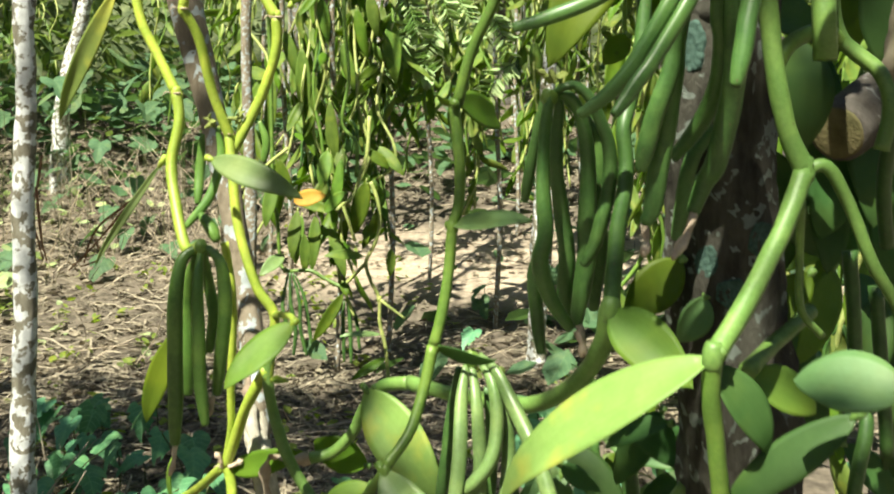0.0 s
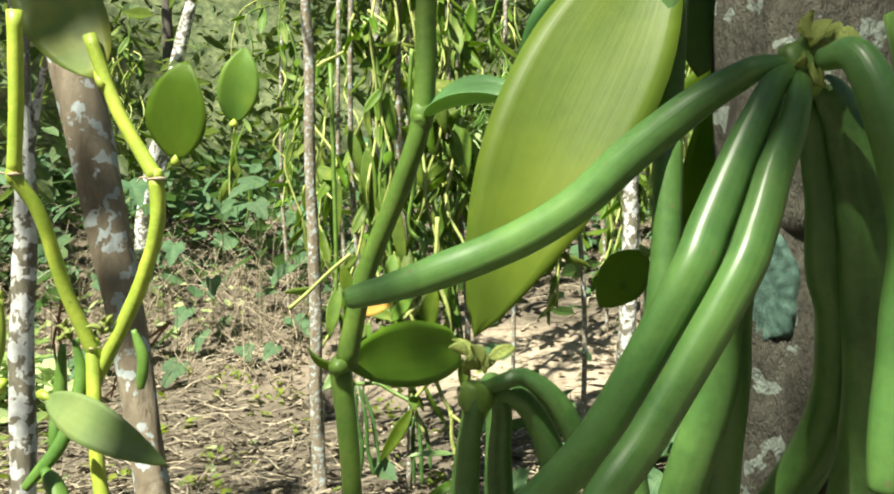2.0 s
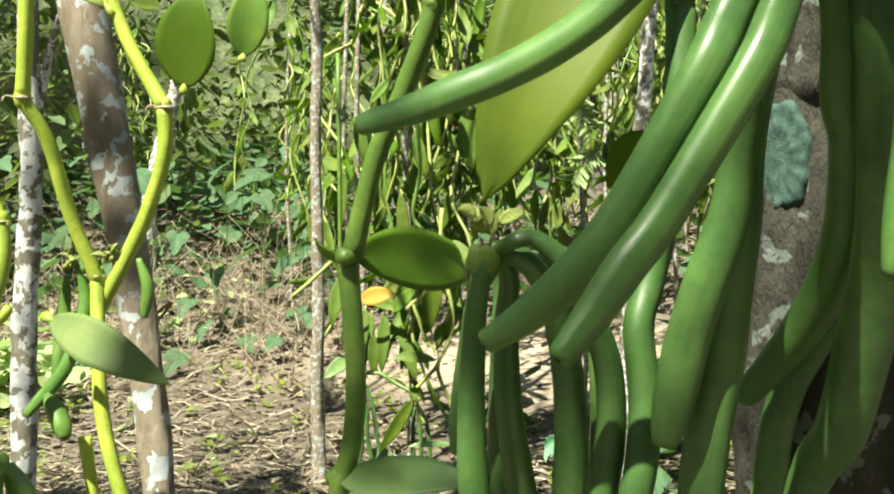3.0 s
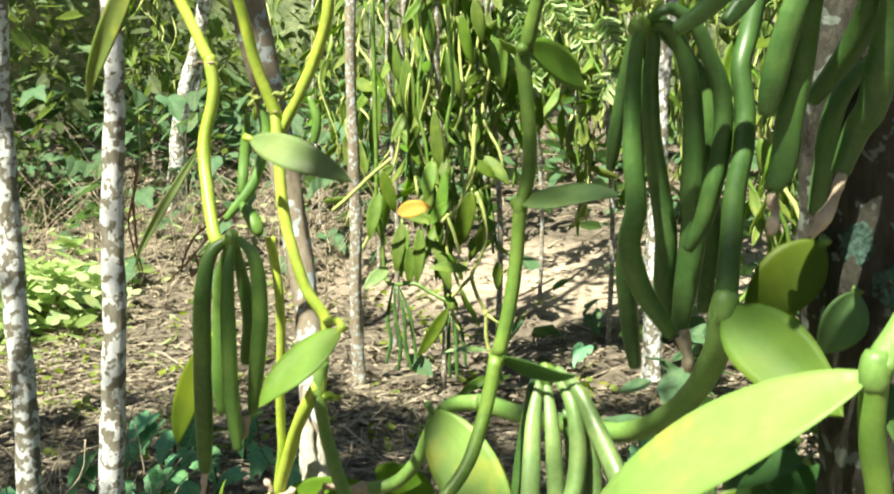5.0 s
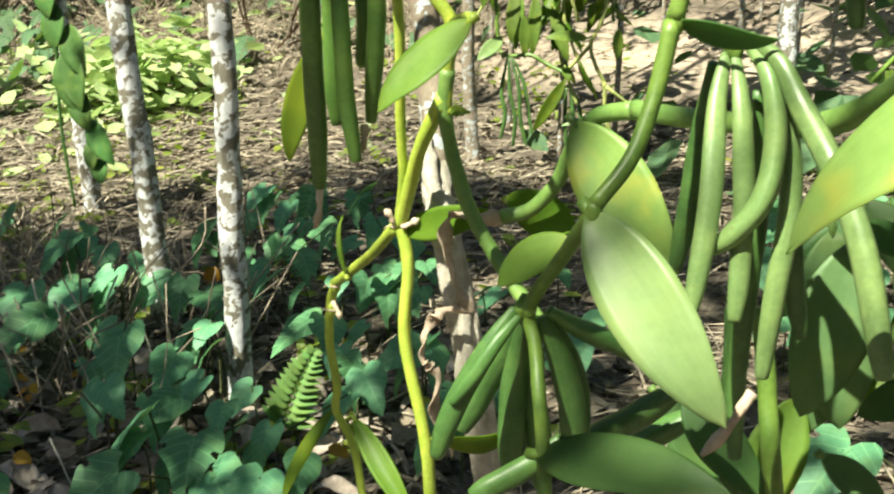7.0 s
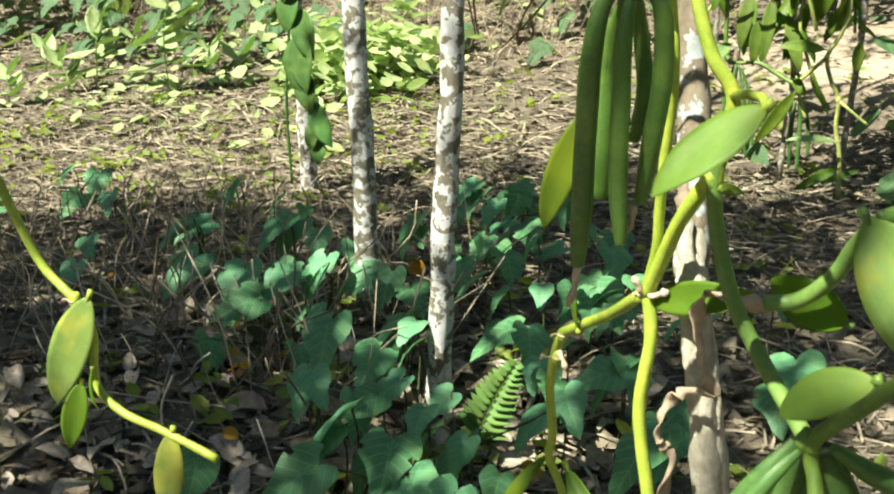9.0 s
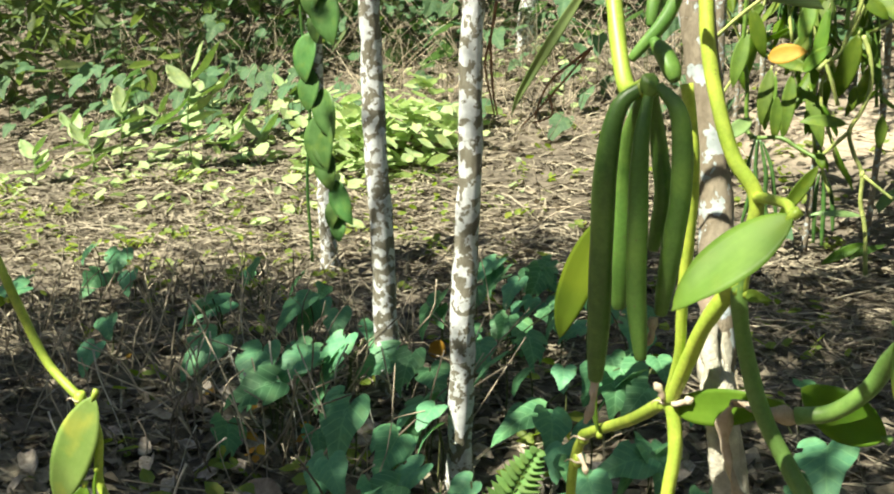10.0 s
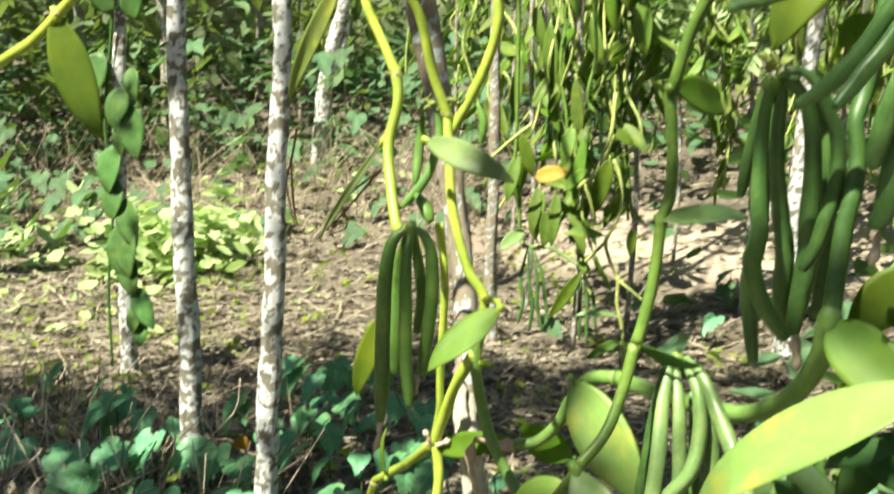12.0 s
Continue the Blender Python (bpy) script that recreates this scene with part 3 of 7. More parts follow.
def tree(axis, r, bark, crown, label, n=60, fork=None, seed=1, group="support trees"):
    """A thin support tree: lichened trunk, limbs and an open crown."""
    rnd = random.Random(seed)
    foot = rise(axis[0][0], axis[0][1])
    axis = [(x, y, z + foot) for x, y, z in axis]
    crown = (crown[0], crown[1], crown[2] + foot, crown[3])
    t = thing("tree", (axis[0][0], axis[0][1], foot), label, "tree", group)
    line = smooth_line(axis, 14)
    n_l = len(line)
    radii = [r * (1.18 - 0.5 * i / n_l + 0.25 * max(0, 0.06 - i / n_l) / 0.06) for i in range(n_l)]
    for i, q in enumerate(line):
        line[i] = q + Vector((noise.noise(q * 3 + Vector((seed, 0, 0))), noise.noise(q * 3 + Vector((0, seed, 0))), 0)) * r * 0.35
    part("trunk", tube(line, radii, bark, 20, 0.22, seed * 3), t)
    centre, rad = Vector(crown[:3]), crown[3]
    top = line[-1]
    limbs = [(top, centre + Vector((rnd.uniform(-1, 1), rnd.uniform(-1, 1), rnd.uniform(-0.6, 0.8))) * rad * 0.8) for _ in range(6)]
    if fork:
        limbs.append((Vector(fork[0]), Vector(fork[1])))
    for i, (a, b) in enumerate(limbs):
        mid = (a + b) / 2 + Vector((rnd.uniform(-1, 1), rnd.uniform(-1, 1), rnd.uniform(0, 1))) * (b - a).length * 0.08
        if group == "shade trees" and i == 5:
            continue
        ln = smooth_line([a, mid, b], 6)
        part("limb", tube(ln, [r * 0.55 * (1 - 0.75 * i / len(ln)) for i in range(len(ln))], bark, 8, 0.15, seed), t)
    rnd = random.Random(seed * 7 + 1)
    d = leaf_cloud(clumps(rnd, centre, (rad, rad, rad * 0.55), n, 24, rad * 0.12), 0.10, rnd, skip=in_lane)
    part("crown", mesh_of(d[0], d[1], WOODS, d[2], False), t)
    return t


PALE = "slim tree trunk with pale grey lichen patches"
tree([(-1.345, 2.50, -0.05), (-1.355, 2.50, 0.35), (-1.372, 2.50, 0.9), (-1.38, 2.50, 1.5), (-1.30, 2.55, 3.2)], 0.0300, PALE_BARK, (-1.0, 3.0, 4.8, 1.1), PALE, 22, None, 3)
tree([(-0.928, 2.13, -0.05), (-0.915, 2.13, 0.4), (-0.893, 2.13, 0.95), (-0.885, 2.13, 1.5), (-0.95, 2.2, 3.2)], 0.0245, PALE_BARK, (-0.6, 2.6, 4.8, 1.0), PALE, 22, ((-0.888, 2.13, 1.22), (-0.80, 2.10, 1.52)), 5)
tree([(-2.24, 3.50, -0.05), (-2.26, 3.50, 0.5), (-2.27, 3.50, 1.3), (-2.2, 3.6, 3.2)], 0.0290, PALE_BARK, (-2.0, 4.8, 4.8, 1.0), PALE, 24, None, 7)
tree([(-0.985, 4.50, -0.05), (-0.99, 4.50, 0.5), (-1.0, 4.50, 1.7), (-1.05, 4.5, 3.4)], 0.0270, POST_BARK, (-1.0, 4.8, 4.6, 1.1), "thin brown mottled tree trunk among vines", 34, None, 9)
tree([(-3.42, 8.0, -0.05), (-3.42, 8.0, 0.4), (-3.36, 8.0, 0.8), (-3.0, 8.1, 2.3)], 0.070, PALE_BARK, (-2.9, 8.4, 4.4, 1.4), PALE, 36, ((-3.37, 8.0, 1.3), (-3.2, 8.0, 2.0)), 11)
tree([(0.325, 4.75, -0.05), (0.33, 4.75, 0.6), (0.36, 4.75, 1.4), (0.5, 4.8, 3.3)], 0.038, PALE_BARK, (0.5, 5.1, 4.6, 1.2), PALE, 36, None, 13)
# trees added out of view; their crowns cast the dappled shade on the near vines
overhead = tree([(-1.9, -1.9, -0.05), (-1.8, -1.85, 1.5), (-1.5, -1.4, 3.1)], 0.06, BROWN_BARK, (-1.15, -0.95, 4.0, 1.7), "unseen brown tree added for shade, with a broad leafy crown", 80, None, 763, "shade trees")
tree([(-4.2, -1.4, -0.05), (-4.1, -1.3, 1.5), (-3.6, -0.7, 3.1)], 0.06, BROWN_BARK, (-2.75, 0.0, 4.1, 1.55), "unseen brown tree added for shade, with a broad leafy crown", 250, None, 37, "shade trees")

tree([(-3.4, 0.9, -0.05), (-3.3, 0.9, 1.5), (-2.6, 0.85, 3.5)], 0.05, BROWN_BARK, (-2.15, 0.85, 4.6, 1.2), "unseen brown tree added for shade, with a broad leafy crown", 135, None, 41, "shade trees")

tree([(-4.6, -2.4, -0.05), (-4.5, -2.3, 1.5), (-3.6, -1.3, 3.3)], 0.05, BROWN_BARK, (-3.15, -0.80, 4.1, 0.7), "unseen brown tree added for shade, with a broad leafy crown", 45, None, 43, "shade trees")


def twig(t, start, end, n, spread, seed):
    """A low leafy twig at a crown's rim, added out of view to block sun."""
    rnd = random.Random(seed)
    start, end = Vector(start), Vector(end)
    ln = smooth_line([start, (start + end) / 2 + Vector((0, 0, 0.12)), end + Vector((-0.05, -0.05, 0.05))], 6)
    part("limb", tube(ln, [0.012 * (1 - 0.8 * i / len(ln)) for i in range(len(ln))], BROWN_BARK, 7), t)
    d = leaf_cloud([end + Vector((rnd.gauss(0, spread), rnd.gauss(0, spread), rnd.gauss(0, spread))) for _ in range(n)], 0.06, rnd, skip=in_lane)
    part("twig_leaves", mesh_of(d[0], d[1], WOODS, d[2], False), t)


# unseen, set on the sun's line so that one pod bunch lies in shade
twig(overhead, (-1.5, -1.4, 3.1), (-0.437, -0.510, 3.0), 24, 0.018, 3)


def far_tree(x, y, r, seed):
    rnd = random.Random(seed)
    lean = rnd.uniform(-0.25, 0.25)
    return tree([(x, y, -0.05), (x + lean * 0.2, y, 1.0), (x + lean, y, 2.4), (x + lean * 1.6, y, 4.0)], r, rnd.choice([POST_BARK, BROWN_BARK, BROWN_BARK]),
                (x + lean * 1.8, y, 5.0, 1.6), "far slender plantation tree with leafy crown", 56, None, seed, "far trees")


for i, (x, y) in enumerate([(-5.3, 8.6), (-7.0, 9.6), (-4.6, 11.2), (-8.6, 7.4), (-2.0, 10.4), (-1.2, 11.2), (0.3, 10.6), (1.5, 8.8), (1.9, 6.4), (2.6, 9.2), (-6.3, 12.4), (-2.0, 12.0), (0.2, 12.4), (-9.8, 10.8)]):
    far_tree(x, y, 0.045 + 0.02 * ((i * 37) % 5) / 4, 31 + i)


# ---- posts and trunks that carry the near vines ----
def post(name, axis, radii, bark, label, wob=0.12):
    p = thing(name, (axis[0][0], axis[0][1], 0) if name == "mossy_tree" else (0.02, 0.98, 0), label, "post" if "post" in name else "tree")
    line = smooth_line(axis, 40 if name == "mossy_tree" else 12)
    n = len(line)
    rr = [float(np.interp(i / (n - 1) * (len(radii) - 1), range(len(radii)), radii)) for i in range(n)]
    verts, faces, uvs = tube_data(line, rr, 48 if name == "mossy_tree" else 28, wob, axis[0][0] * 20)
    if name == "mossy_tree":
        for i, q in enumerate(verts):
            c = line[min(n - 1, i // 48)] if i < 48 * n else q
            crack = noise.noise(Vector((q.x * 120, q.y * 120, q.z * 22))) + 0.6 * noise.noise(Vector((q.x * 260, q.y * 260, q.z * 70)))
            verts[i] = c + (q - c) * (1 + 0.11 * max(-0.5, crack))
    part("trunk", mesh_of(verts, faces, bark, uvs), p)
    return p


leaner = post("support_post", [(-0.112, 1.015, 0.765), (-0.122, 1.03, 0.81), (-0.141, 1.08, 0.894), (-0.18, 1.12, 1.06), (-0.225, 1.15, 1.22), (-0.267, 1.18, 1.36), (-0.36, 1.24, 1.8)],
     [0.0090, 0.0125, 0.0128, 0.0150, 0.019, 0.022, 0.024], POST_BARK, "leaning grey lichened support post with a broken bare foot", 0.2)
snag = smooth_line([(0.02, 0.98, -0.05), (-0.015, 0.985, 0.2), (-0.05, 0.985, 0.40), (-0.072, 0.988, 0.54), (-0.090, 0.992, 0.655), (-0.105, 0.998, 0.73), (-0.117, 1.010, 0.782), (-0.126, 1.024, 0.835)], 7)
for k, a in enumerate((0.2, 1.5, 2.8, 4.1, 5.3)):
    ln = [q + Vector((0.0062 * math.cos(a + i * 0.04), 0.0062 * math.sin(a + i * 0.04), 0)) for i, q in enumerate(snag[: len(snag) - (0, 5, 2, 7, 3)[k]])]
    part("bare_wood", tube(ln, [0.0076 - 0.0012 * (i / len(ln)) ** 2 - (0.0045 if i > len(ln) - 3 else 0) for i in range(len(ln))], BARE_WOOD if k else DEAD_LEAF, 14, 0.6, 5 + k), leaner, "pale broken bare wood" if k else "brown strip of dead bark")
main = post("mossy_tree", [(0.33, 0.72, -0.05), (0.315, 0.71, 0.5), (0.30, 0.70, 0.85), (0.280, 0.695, 1.0), (0.272, 0.692, 1.15), (0.273, 0.692, 1.30), (0.28, 0.70, 2.4)],
            [0.048, 0.044, 0.041, 0.038, 0.0355, 0.0355, 0.034], DARK_BARK, "dark mossy trunk with lichen carrying a vanilla vine", 0.12)


def lichen_patch(at, w, h, out):
    """A round crust of lichen that hugs the trunk, frilled at the rim."""
    verts, faces = [], []
    out = Vector(out).normalized()
    side = out.cross(Vector((0, 0, 1))).normalized()
    up = side.cross(out)
    rings, arms = 14, 64
    for i in range(rings + 1):
        for k in range(arms):
            a = 2 * math.pi * k / arms
            r = i / rings * (1 + 0.16 * noise.noise(Vector((math.cos(a) * 2.5, math.sin(a) * 2.5, at[2] * 40))))
            x, z = r * w * math.cos(a), r * h * math.sin(a)
            d = 0.0006 * math.sin(a * 17 + 3 * r) * r**2 + 0.0005 * noise.noise(Vector((x, z, 0)) * 170) + 0.0002 * math.sin(r * 16) + (0.0008 if i < rings else -0.0015)
            q = Vector(at) + side * x + up * z
            c = Vector((np.interp(q.z, (0.85, 1.0, 1.15), (0.300, 0.280, 0.272)), np.interp(q.z, (0.85, 1.0, 1.15), (0.700, 0.695, 0.692)), q.z))
            verts.append(c + (q - c).normalized() * (np.interp(q.z, (0.85, 1.0, 1.15), (0.041, 0.038, 0.0355)) * 1.04 + d))
    for i in range(rings):
        for k in range(arms):
            a, b = i * arms + k, i * arms + (k + 1) % arms
            faces.append((a, b, b + arms, a + arms))
    part("lichen", mesh_of(verts, faces, LICHEN), main, "blue-green frilled lichen crust")


lichen_patch((0.2455, 0.6625, 1.141), 0.0115, 0.017, (-0.25, -1, 0))
lichen_patch((0.300, 0.655, 1.02), 0.0135, 0.012, (0.1, -1, 0))
lichen_patch((0.278, 0.655, 0.985), 0.011, 0.010, (-0.2, -1, 0))
lichen_patch((0.262, 0.660, 1.005), 0.008, 0.011, (-0.5, -1, 0))


def cut_log():
    g = thing("cut_branch", (0.367, 0.74, 1.07), "sawn brown branch stump with a mossy cut end", "branch")
    a, b = Vector((0.367, 0.742, 1.088)), Vector((0.47, 0.86, 1.14))
    d = (b - a).normalized()
    line = [a, a + d * 0.0015, a + d * 0.012, a + d * 0.014, a + d * 0.017, a + d * 0.03, a + d * 0.06, a + d * 0.11, b]
    part("log", tube(line, [0.0190, 0.0212, 0.0220, 0.0206, 0.0220, 0.0228, 0.0235, 0.0235, 0.0235], BROWN_BARK, 24, 0.12, 4), g)
    sheath = smooth_line([a + Vector((0.03, -0.02, 0.03)), a + Vector((0.028, -0.03, 0.06)), a + Vector((0.034, -0.03, 0.11))], 6)
    part("dry_sheath", tube(sheath, [0.004, 0.006, 0.008, 0.009, 0.009, 0.009, 0.009, 0.008, 0.008, 0.007, 0.006, 0.005, 0.004][: len(sheath)], STRAW, 10, 0.7, 3), g, "pale papery dry sheath")
    disc = [a - d * 0.0012, a - d * 0.0004, a + d * 0.002]
    part("cut_face", tube(disc, [0.0168, 0.0188, 0.0188], CUT_WOOD, 24, 0.05, 2), g, "mossy yellow-brown sawn end")


cut_log()

# centre vine
centre_vine = vine('centre')
stem(centre_vine, [(0.137, 0.718, 1.274), (0.135, 0.717, 1.245), (0.133, 0.716, 1.203), (0.123, 0.720, 1.175), (0.108, 0.727, 1.143), (0.098, 0.732, 1.106)], 0.0040, 0.0040)
stem(centre_vine, [(0.096, 0.732, 1.104), (0.099, 0.730, 1.079), (0.101, 0.727, 1.055), (0.100, 0.724, 1.034), (0.096, 0.722, 1.018), (0.094, 0.721, 0.990), (0.090, 0.720, 0.961), (0.084, 0.719, 0.935)], 0.0040, 0.0040)
stem(centre_vine, [(0.083, 0.719, 0.934), (0.077, 0.712, 0.903), (0.068, 0.700, 0.875), (0.053, 0.687, 0.855)], 0.0041, 0.0038)
stem(centre_vine, [(0.053, 0.687, 0.852), (0.034, 0.715, 0.820), (0.012, 0.745, 0.782), (0.016, 0.740, 0.761), (0.021, 0.725, 0.738), (0.025, 0.715, 0.710), (0.029, 0.700, 0.675)], 0.0038, 0.0038)
node(centre_vine, (0.133, 0.716, 1.202), 0.0045)
node(centre_vine, (0.096, 0.732, 1.104), 0.0045)
node(centre_vine, (0.096, 0.722, 1.019), 0.0045)
node(centre_vine, (0.084, 0.719, 0.934), 0.0045)
node(centre_vine, (0.053, 0.687, 0.851), 0.0045)
node(centre_vine, (0.012, 0.745, 0.782), 0.0045)
leaf(centre_vine, (0.134, 0.714, 1.201), (0.176, 0.700, 1.202), 0.016, (-.1, -.5, .85), .10, .9, 'leaf_fold')
leaf(centre_vine, (0.098, 0.732, 1.106), (0.130, 0.870, 1.097), 0.030, (.6, -.7, .3), .02, .12, 'leaf_back')
leaf(centre_vine, (0.098, 0.732, 1.106), (0.083, 0.730, 1.113), 0.007, (-.1, -.6, -.8), .12, .4, 'leaf_mid')
leaf(centre_vine, (0.095, 0.722, 1.021), (0.151, 0.700, 1.028), 0.020, (0, -.62, .78), .005, .18, 'leaf_fold')
leaf(centre_vine, (0.085, 0.719, 0.934), (0.128, 0.705, 0.926), 0.015, (.15, -.75, -.6), .03, .2, 'leaf_dark')
leaf(centre_vine, (0.051, 0.687, 0.852), (0.115, 0.640, 0.774), 0.037, (-.25, -.8, .55), .06, .14, 'leaf_pale')
leaf(centre_vine, (0.036, 0.735, 0.824), (-0.006, 0.740, 0.795), 0.024, (-.2, -.7, .7), .06, .2, 'leaf_mid')
leaf(centre_vine, (0.022, 0.715, 0.710), (0.118, 0.655, 0.737), 0.032, (0, -.6, .78), .04, .15, 'leaf_dark')
cluster = hub(centre_vine, (0.009, 0.747, 0.781))
bean(cluster, [(0.004, 0.747, 0.780), (-0.008, 0.740, 0.762), (-0.020, 0.735, 0.741), (-0.030, 0.730, 0.720), (-0.038, 0.728, 0.696)], 0.0064)
bean(cluster, [(0.007, 0.745, 0.777), (-0.004, 0.735, 0.764), (-0.015, 0.728, 0.747), (-0.027, 0.725, 0.731)], 0.0040)
bean(cluster, [(0.008, 0.760, 0.772), (-0.001, 0.770, 0.736), (-0.005, 0.775, 0.697), (-0.006, 0.775, 0.662)], 0.0082)
bean(cluster, [(0.017, 0.755, 0.773), (0.028, 0.755, 0.746), (0.034, 0.755, 0.718), (0.035, 0.755, 0.690)], 0.0078)
bean(cluster, [(0.021, 0.750, 0.779), (0.038, 0.760, 0.765), (0.059, 0.770, 0.753), (0.077, 0.780, 0.741)], 0.0062)
bean(cluster, [(0.012, 0.765, 0.767), (0.005, 0.780, 0.725), (0.009, 0.785, 0.686), (0.011, 0.785, 0.651)], 0.0080)
bean(cluster, [(0.029, 0.750, 0.703), (0.012, 0.745, 0.687), (-0.004, 0.740, 0.677), (-0.019, 0.735, 0.669)], 0.0070)
bean(cluster, [(0.003, 0.765, 0.767), (-0.008, 0.770, 0.743), (-0.021, 0.775, 0.718), (-0.035, 0.775, 0.689)], 0.0072)
bean(cluster, [(0.020, 0.770, 0.766), (0.030, 0.775, 0.737), (0.034, 0.775, 0.709), (0.033, 0.775, 0.684)], 0.0076)
bean(cluster, [(0.017, 0.800, 0.667), (0.040, 0.800, 0.678), (0.064, 0.800, 0.694), (0.087, 0.800, 0.713)], 0.0085)
bean(cluster, [(0.022, 0.830, 0.635), (0.051, 0.830, 0.651), (0.076, 0.830, 0.669), (0.098, 0.830, 0.685)], 0.0080)

# left vine
left_vine = vine('left')
stem(left_vine, [(-0.151, 0.915, 1.294), (-0.153, 0.917, 1.235), (-0.157, 0.920, 1.195)], 0.0047, 0.0045)
stem(left_vine, [(-0.157, 0.920, 1.194), (-0.146, 0.930, 1.169), (-0.138, 0.943, 1.122), (-0.124, 0.954, 1.078)], 0.0045, 0.0047)
stem(left_vine, [(-0.124, 0.955, 1.285), (-0.108, 0.955, 1.241), (-0.096, 0.955, 1.218), (-0.080, 0.954, 1.192)], 0.0043, 0.0047)
stem(left_vine, [(-0.080, 0.954, 1.192), (-0.081, 0.955, 1.162), (-0.094, 0.956, 1.123), (-0.114, 0.956, 1.084), (-0.131, 0.954, 1.053)], 0.0048, 0.0048)
stem(left_vine, [(-0.196, 0.900, 1.229), (-0.189, 0.900, 1.184), (-0.175, 0.900, 1.154), (-0.157, 0.897, 1.119)], 0.0043, 0.0043)
stem(left_vine, [(-0.157, 0.897, 1.119), (-0.154, 0.893, 1.094), (-0.159, 0.885, 1.058), (-0.151, 0.870, 1.024), (-0.135, 0.845, 0.988), (-0.121, 0.836, 0.989)], 0.0048, 0.0048)
stem(left_vine, [(-0.126, 0.954, 1.084), (-0.121, 0.945, 1.049), (-0.113, 0.935, 0.997), (-0.096, 0.930, 0.944), (-0.079, 0.930, 0.917), (-0.083, 0.932, 0.884), (-0.086, 0.932, 0.854)], 0.0046, 0.0048)
stem(left_vine, [(-0.083, 0.932, 0.884), (-0.086, 0.932, 0.854), (-0.079, 0.930, 0.817), (-0.066, 0.925, 0.782), (-0.048, 0.920, 0.753), (-0.027, 0.910, 0.727), (-0.005, 0.900, 0.702)], 0.0052, 0.0056, 'trunk')
stem(left_vine, [(-0.086, 0.932, 0.865), (-0.110, 0.950, 0.826), (-0.126, 0.968, 0.789), (-0.141, 0.984, 0.751)], 0.0058, 0.0052)
stem(left_vine, [(-0.140, 0.984, 0.754), (-0.134, 0.980, 0.721), (-0.137, 0.977, 0.685), (-0.137, 0.975, 0.648), (-0.122, 0.970, 0.571), (-0.117, 0.965, 0.504)], 0.0052, 0.0052)
stem(left_vine, [(-0.128, 0.940, 0.983), (-0.122, 0.940, 0.945), (-0.122, 0.945, 0.907), (-0.129, 0.960, 0.836), (-0.132, 0.970, 0.795), (-0.142, 0.984, 0.754)], 0.0039, 0.0039)
stem(left_vine, [(-0.145, 0.984, 0.751), (-0.183, 1.030, 0.712), (-0.231, 1.085, 0.671), (-0.250, 1.105, 0.655)], 0.0048, 0.0047)
stem(left_vine, [(-0.250, 1.105, 0.655), (-0.264, 1.120, 0.626), (-0.272, 1.130, 0.581), (-0.269, 1.135, 0.530), (-0.274, 1.140, 0.498), (-0.256, 1.140, 0.454), (-0.242, 1.130, 0.364)], 0.0047, 0.0043)
node(left_vine, (-0.157, 0.920, 1.195), 0.0050)
node(left_vine, (-0.080, 0.954, 1.192), 0.0050)
node(left_vine, (-0.142, 0.984, 0.752), 0.0050)
node(left_vine, (-0.251, 1.105, 0.652), 0.0050)
node(left_vine, (-0.260, 1.115, 0.623), 0.0050)
node(left_vine, (-0.157, 0.897, 1.119), 0.0050)
node(left_vine, (-0.126, 0.954, 1.084), 0.0050)
leaf(left_vine, (-0.128, 0.901, 1.061), (-0.041, 0.869, 1.031), 0.026, (-.25, -.85, .45), .06, .15, 'leaf_pale')
leaf(left_vine, (-0.043, 0.845, 0.925), (-0.099, 0.821, 0.874), 0.0316, (-.35, -.78, .5), .02, .08, 'leaf_mid')
stem(left_vine, [(-0.079, 0.930, 0.917), (-0.064, 0.900, 0.922), (-0.050, 0.868, 0.926), (-0.043, 0.845, 0.925)], 0.0034, 0.0026)
leaf(left_vine, (-0.152, 0.870, 0.911), (-0.183, 0.870, 0.827), 0.022, (-.1, -.95, -.1), .05, .2, 'leaf_back')
leaf(left_vine, (-0.139, 0.985, 0.747), (-0.057, 0.960, 0.774), 0.026, (0, -.93, .3), .04, .15, 'leaf_back')
leaf(left_vine, (-0.106, 0.950, 0.582), (-0.036, 0.910, 0.615), 0.027, (-.1, -.8, -.55), .05, .2, 'leaf_back')
leaf(left_vine, (-0.224, 1.070, 0.675), (-0.223, 1.060, 0.736), 0.007, (-.5, -.8, .2), .05, .8, 'leaf_mid')
leaf(left_vine, (-0.118, 0.954, 1.257), (-0.192, 0.988, 1.360), 0.054, (.1, -.8, .6), .03, .10, 'leaf_big')
leaf(left_vine, (-0.066, 0.952, 1.204), (-0.054, 0.940, 1.264), 0.042, (.0, -.93, .35), .04, .12, 'leaf_back')
leaf(left_vine, (-0.045, 1.000, 1.231), (-0.036, 1.000, 1.282), 0.028, (.3, -.9, .3), .05, .2, 'leaf_mid')
leaf(left_vine, (-0.212, 0.905, 1.210), (-0.281, 0.930, 1.092), 0.017, (.3, -.95, .2), .05, .3, 'leaf_big')
leaf(left_vine, (-0.190, 0.950, 1.056), (-0.281, 1.000, 0.947), 0.008, (.3, -.9, .3), .03, .4, 'leaf_pale')
leaf(left_vine, (-0.276, 1.140, 0.500), (-0.329, 1.100, 0.398), 0.020, (-.5, -.8, .3), .05, .3, 'leaf_back')
leaf(left_vine, (-0.254, 1.140, 0.491), (-0.170, 1.080, 0.413), 0.025, (.3, -.85, .4), .05, .3, 'leaf_back')
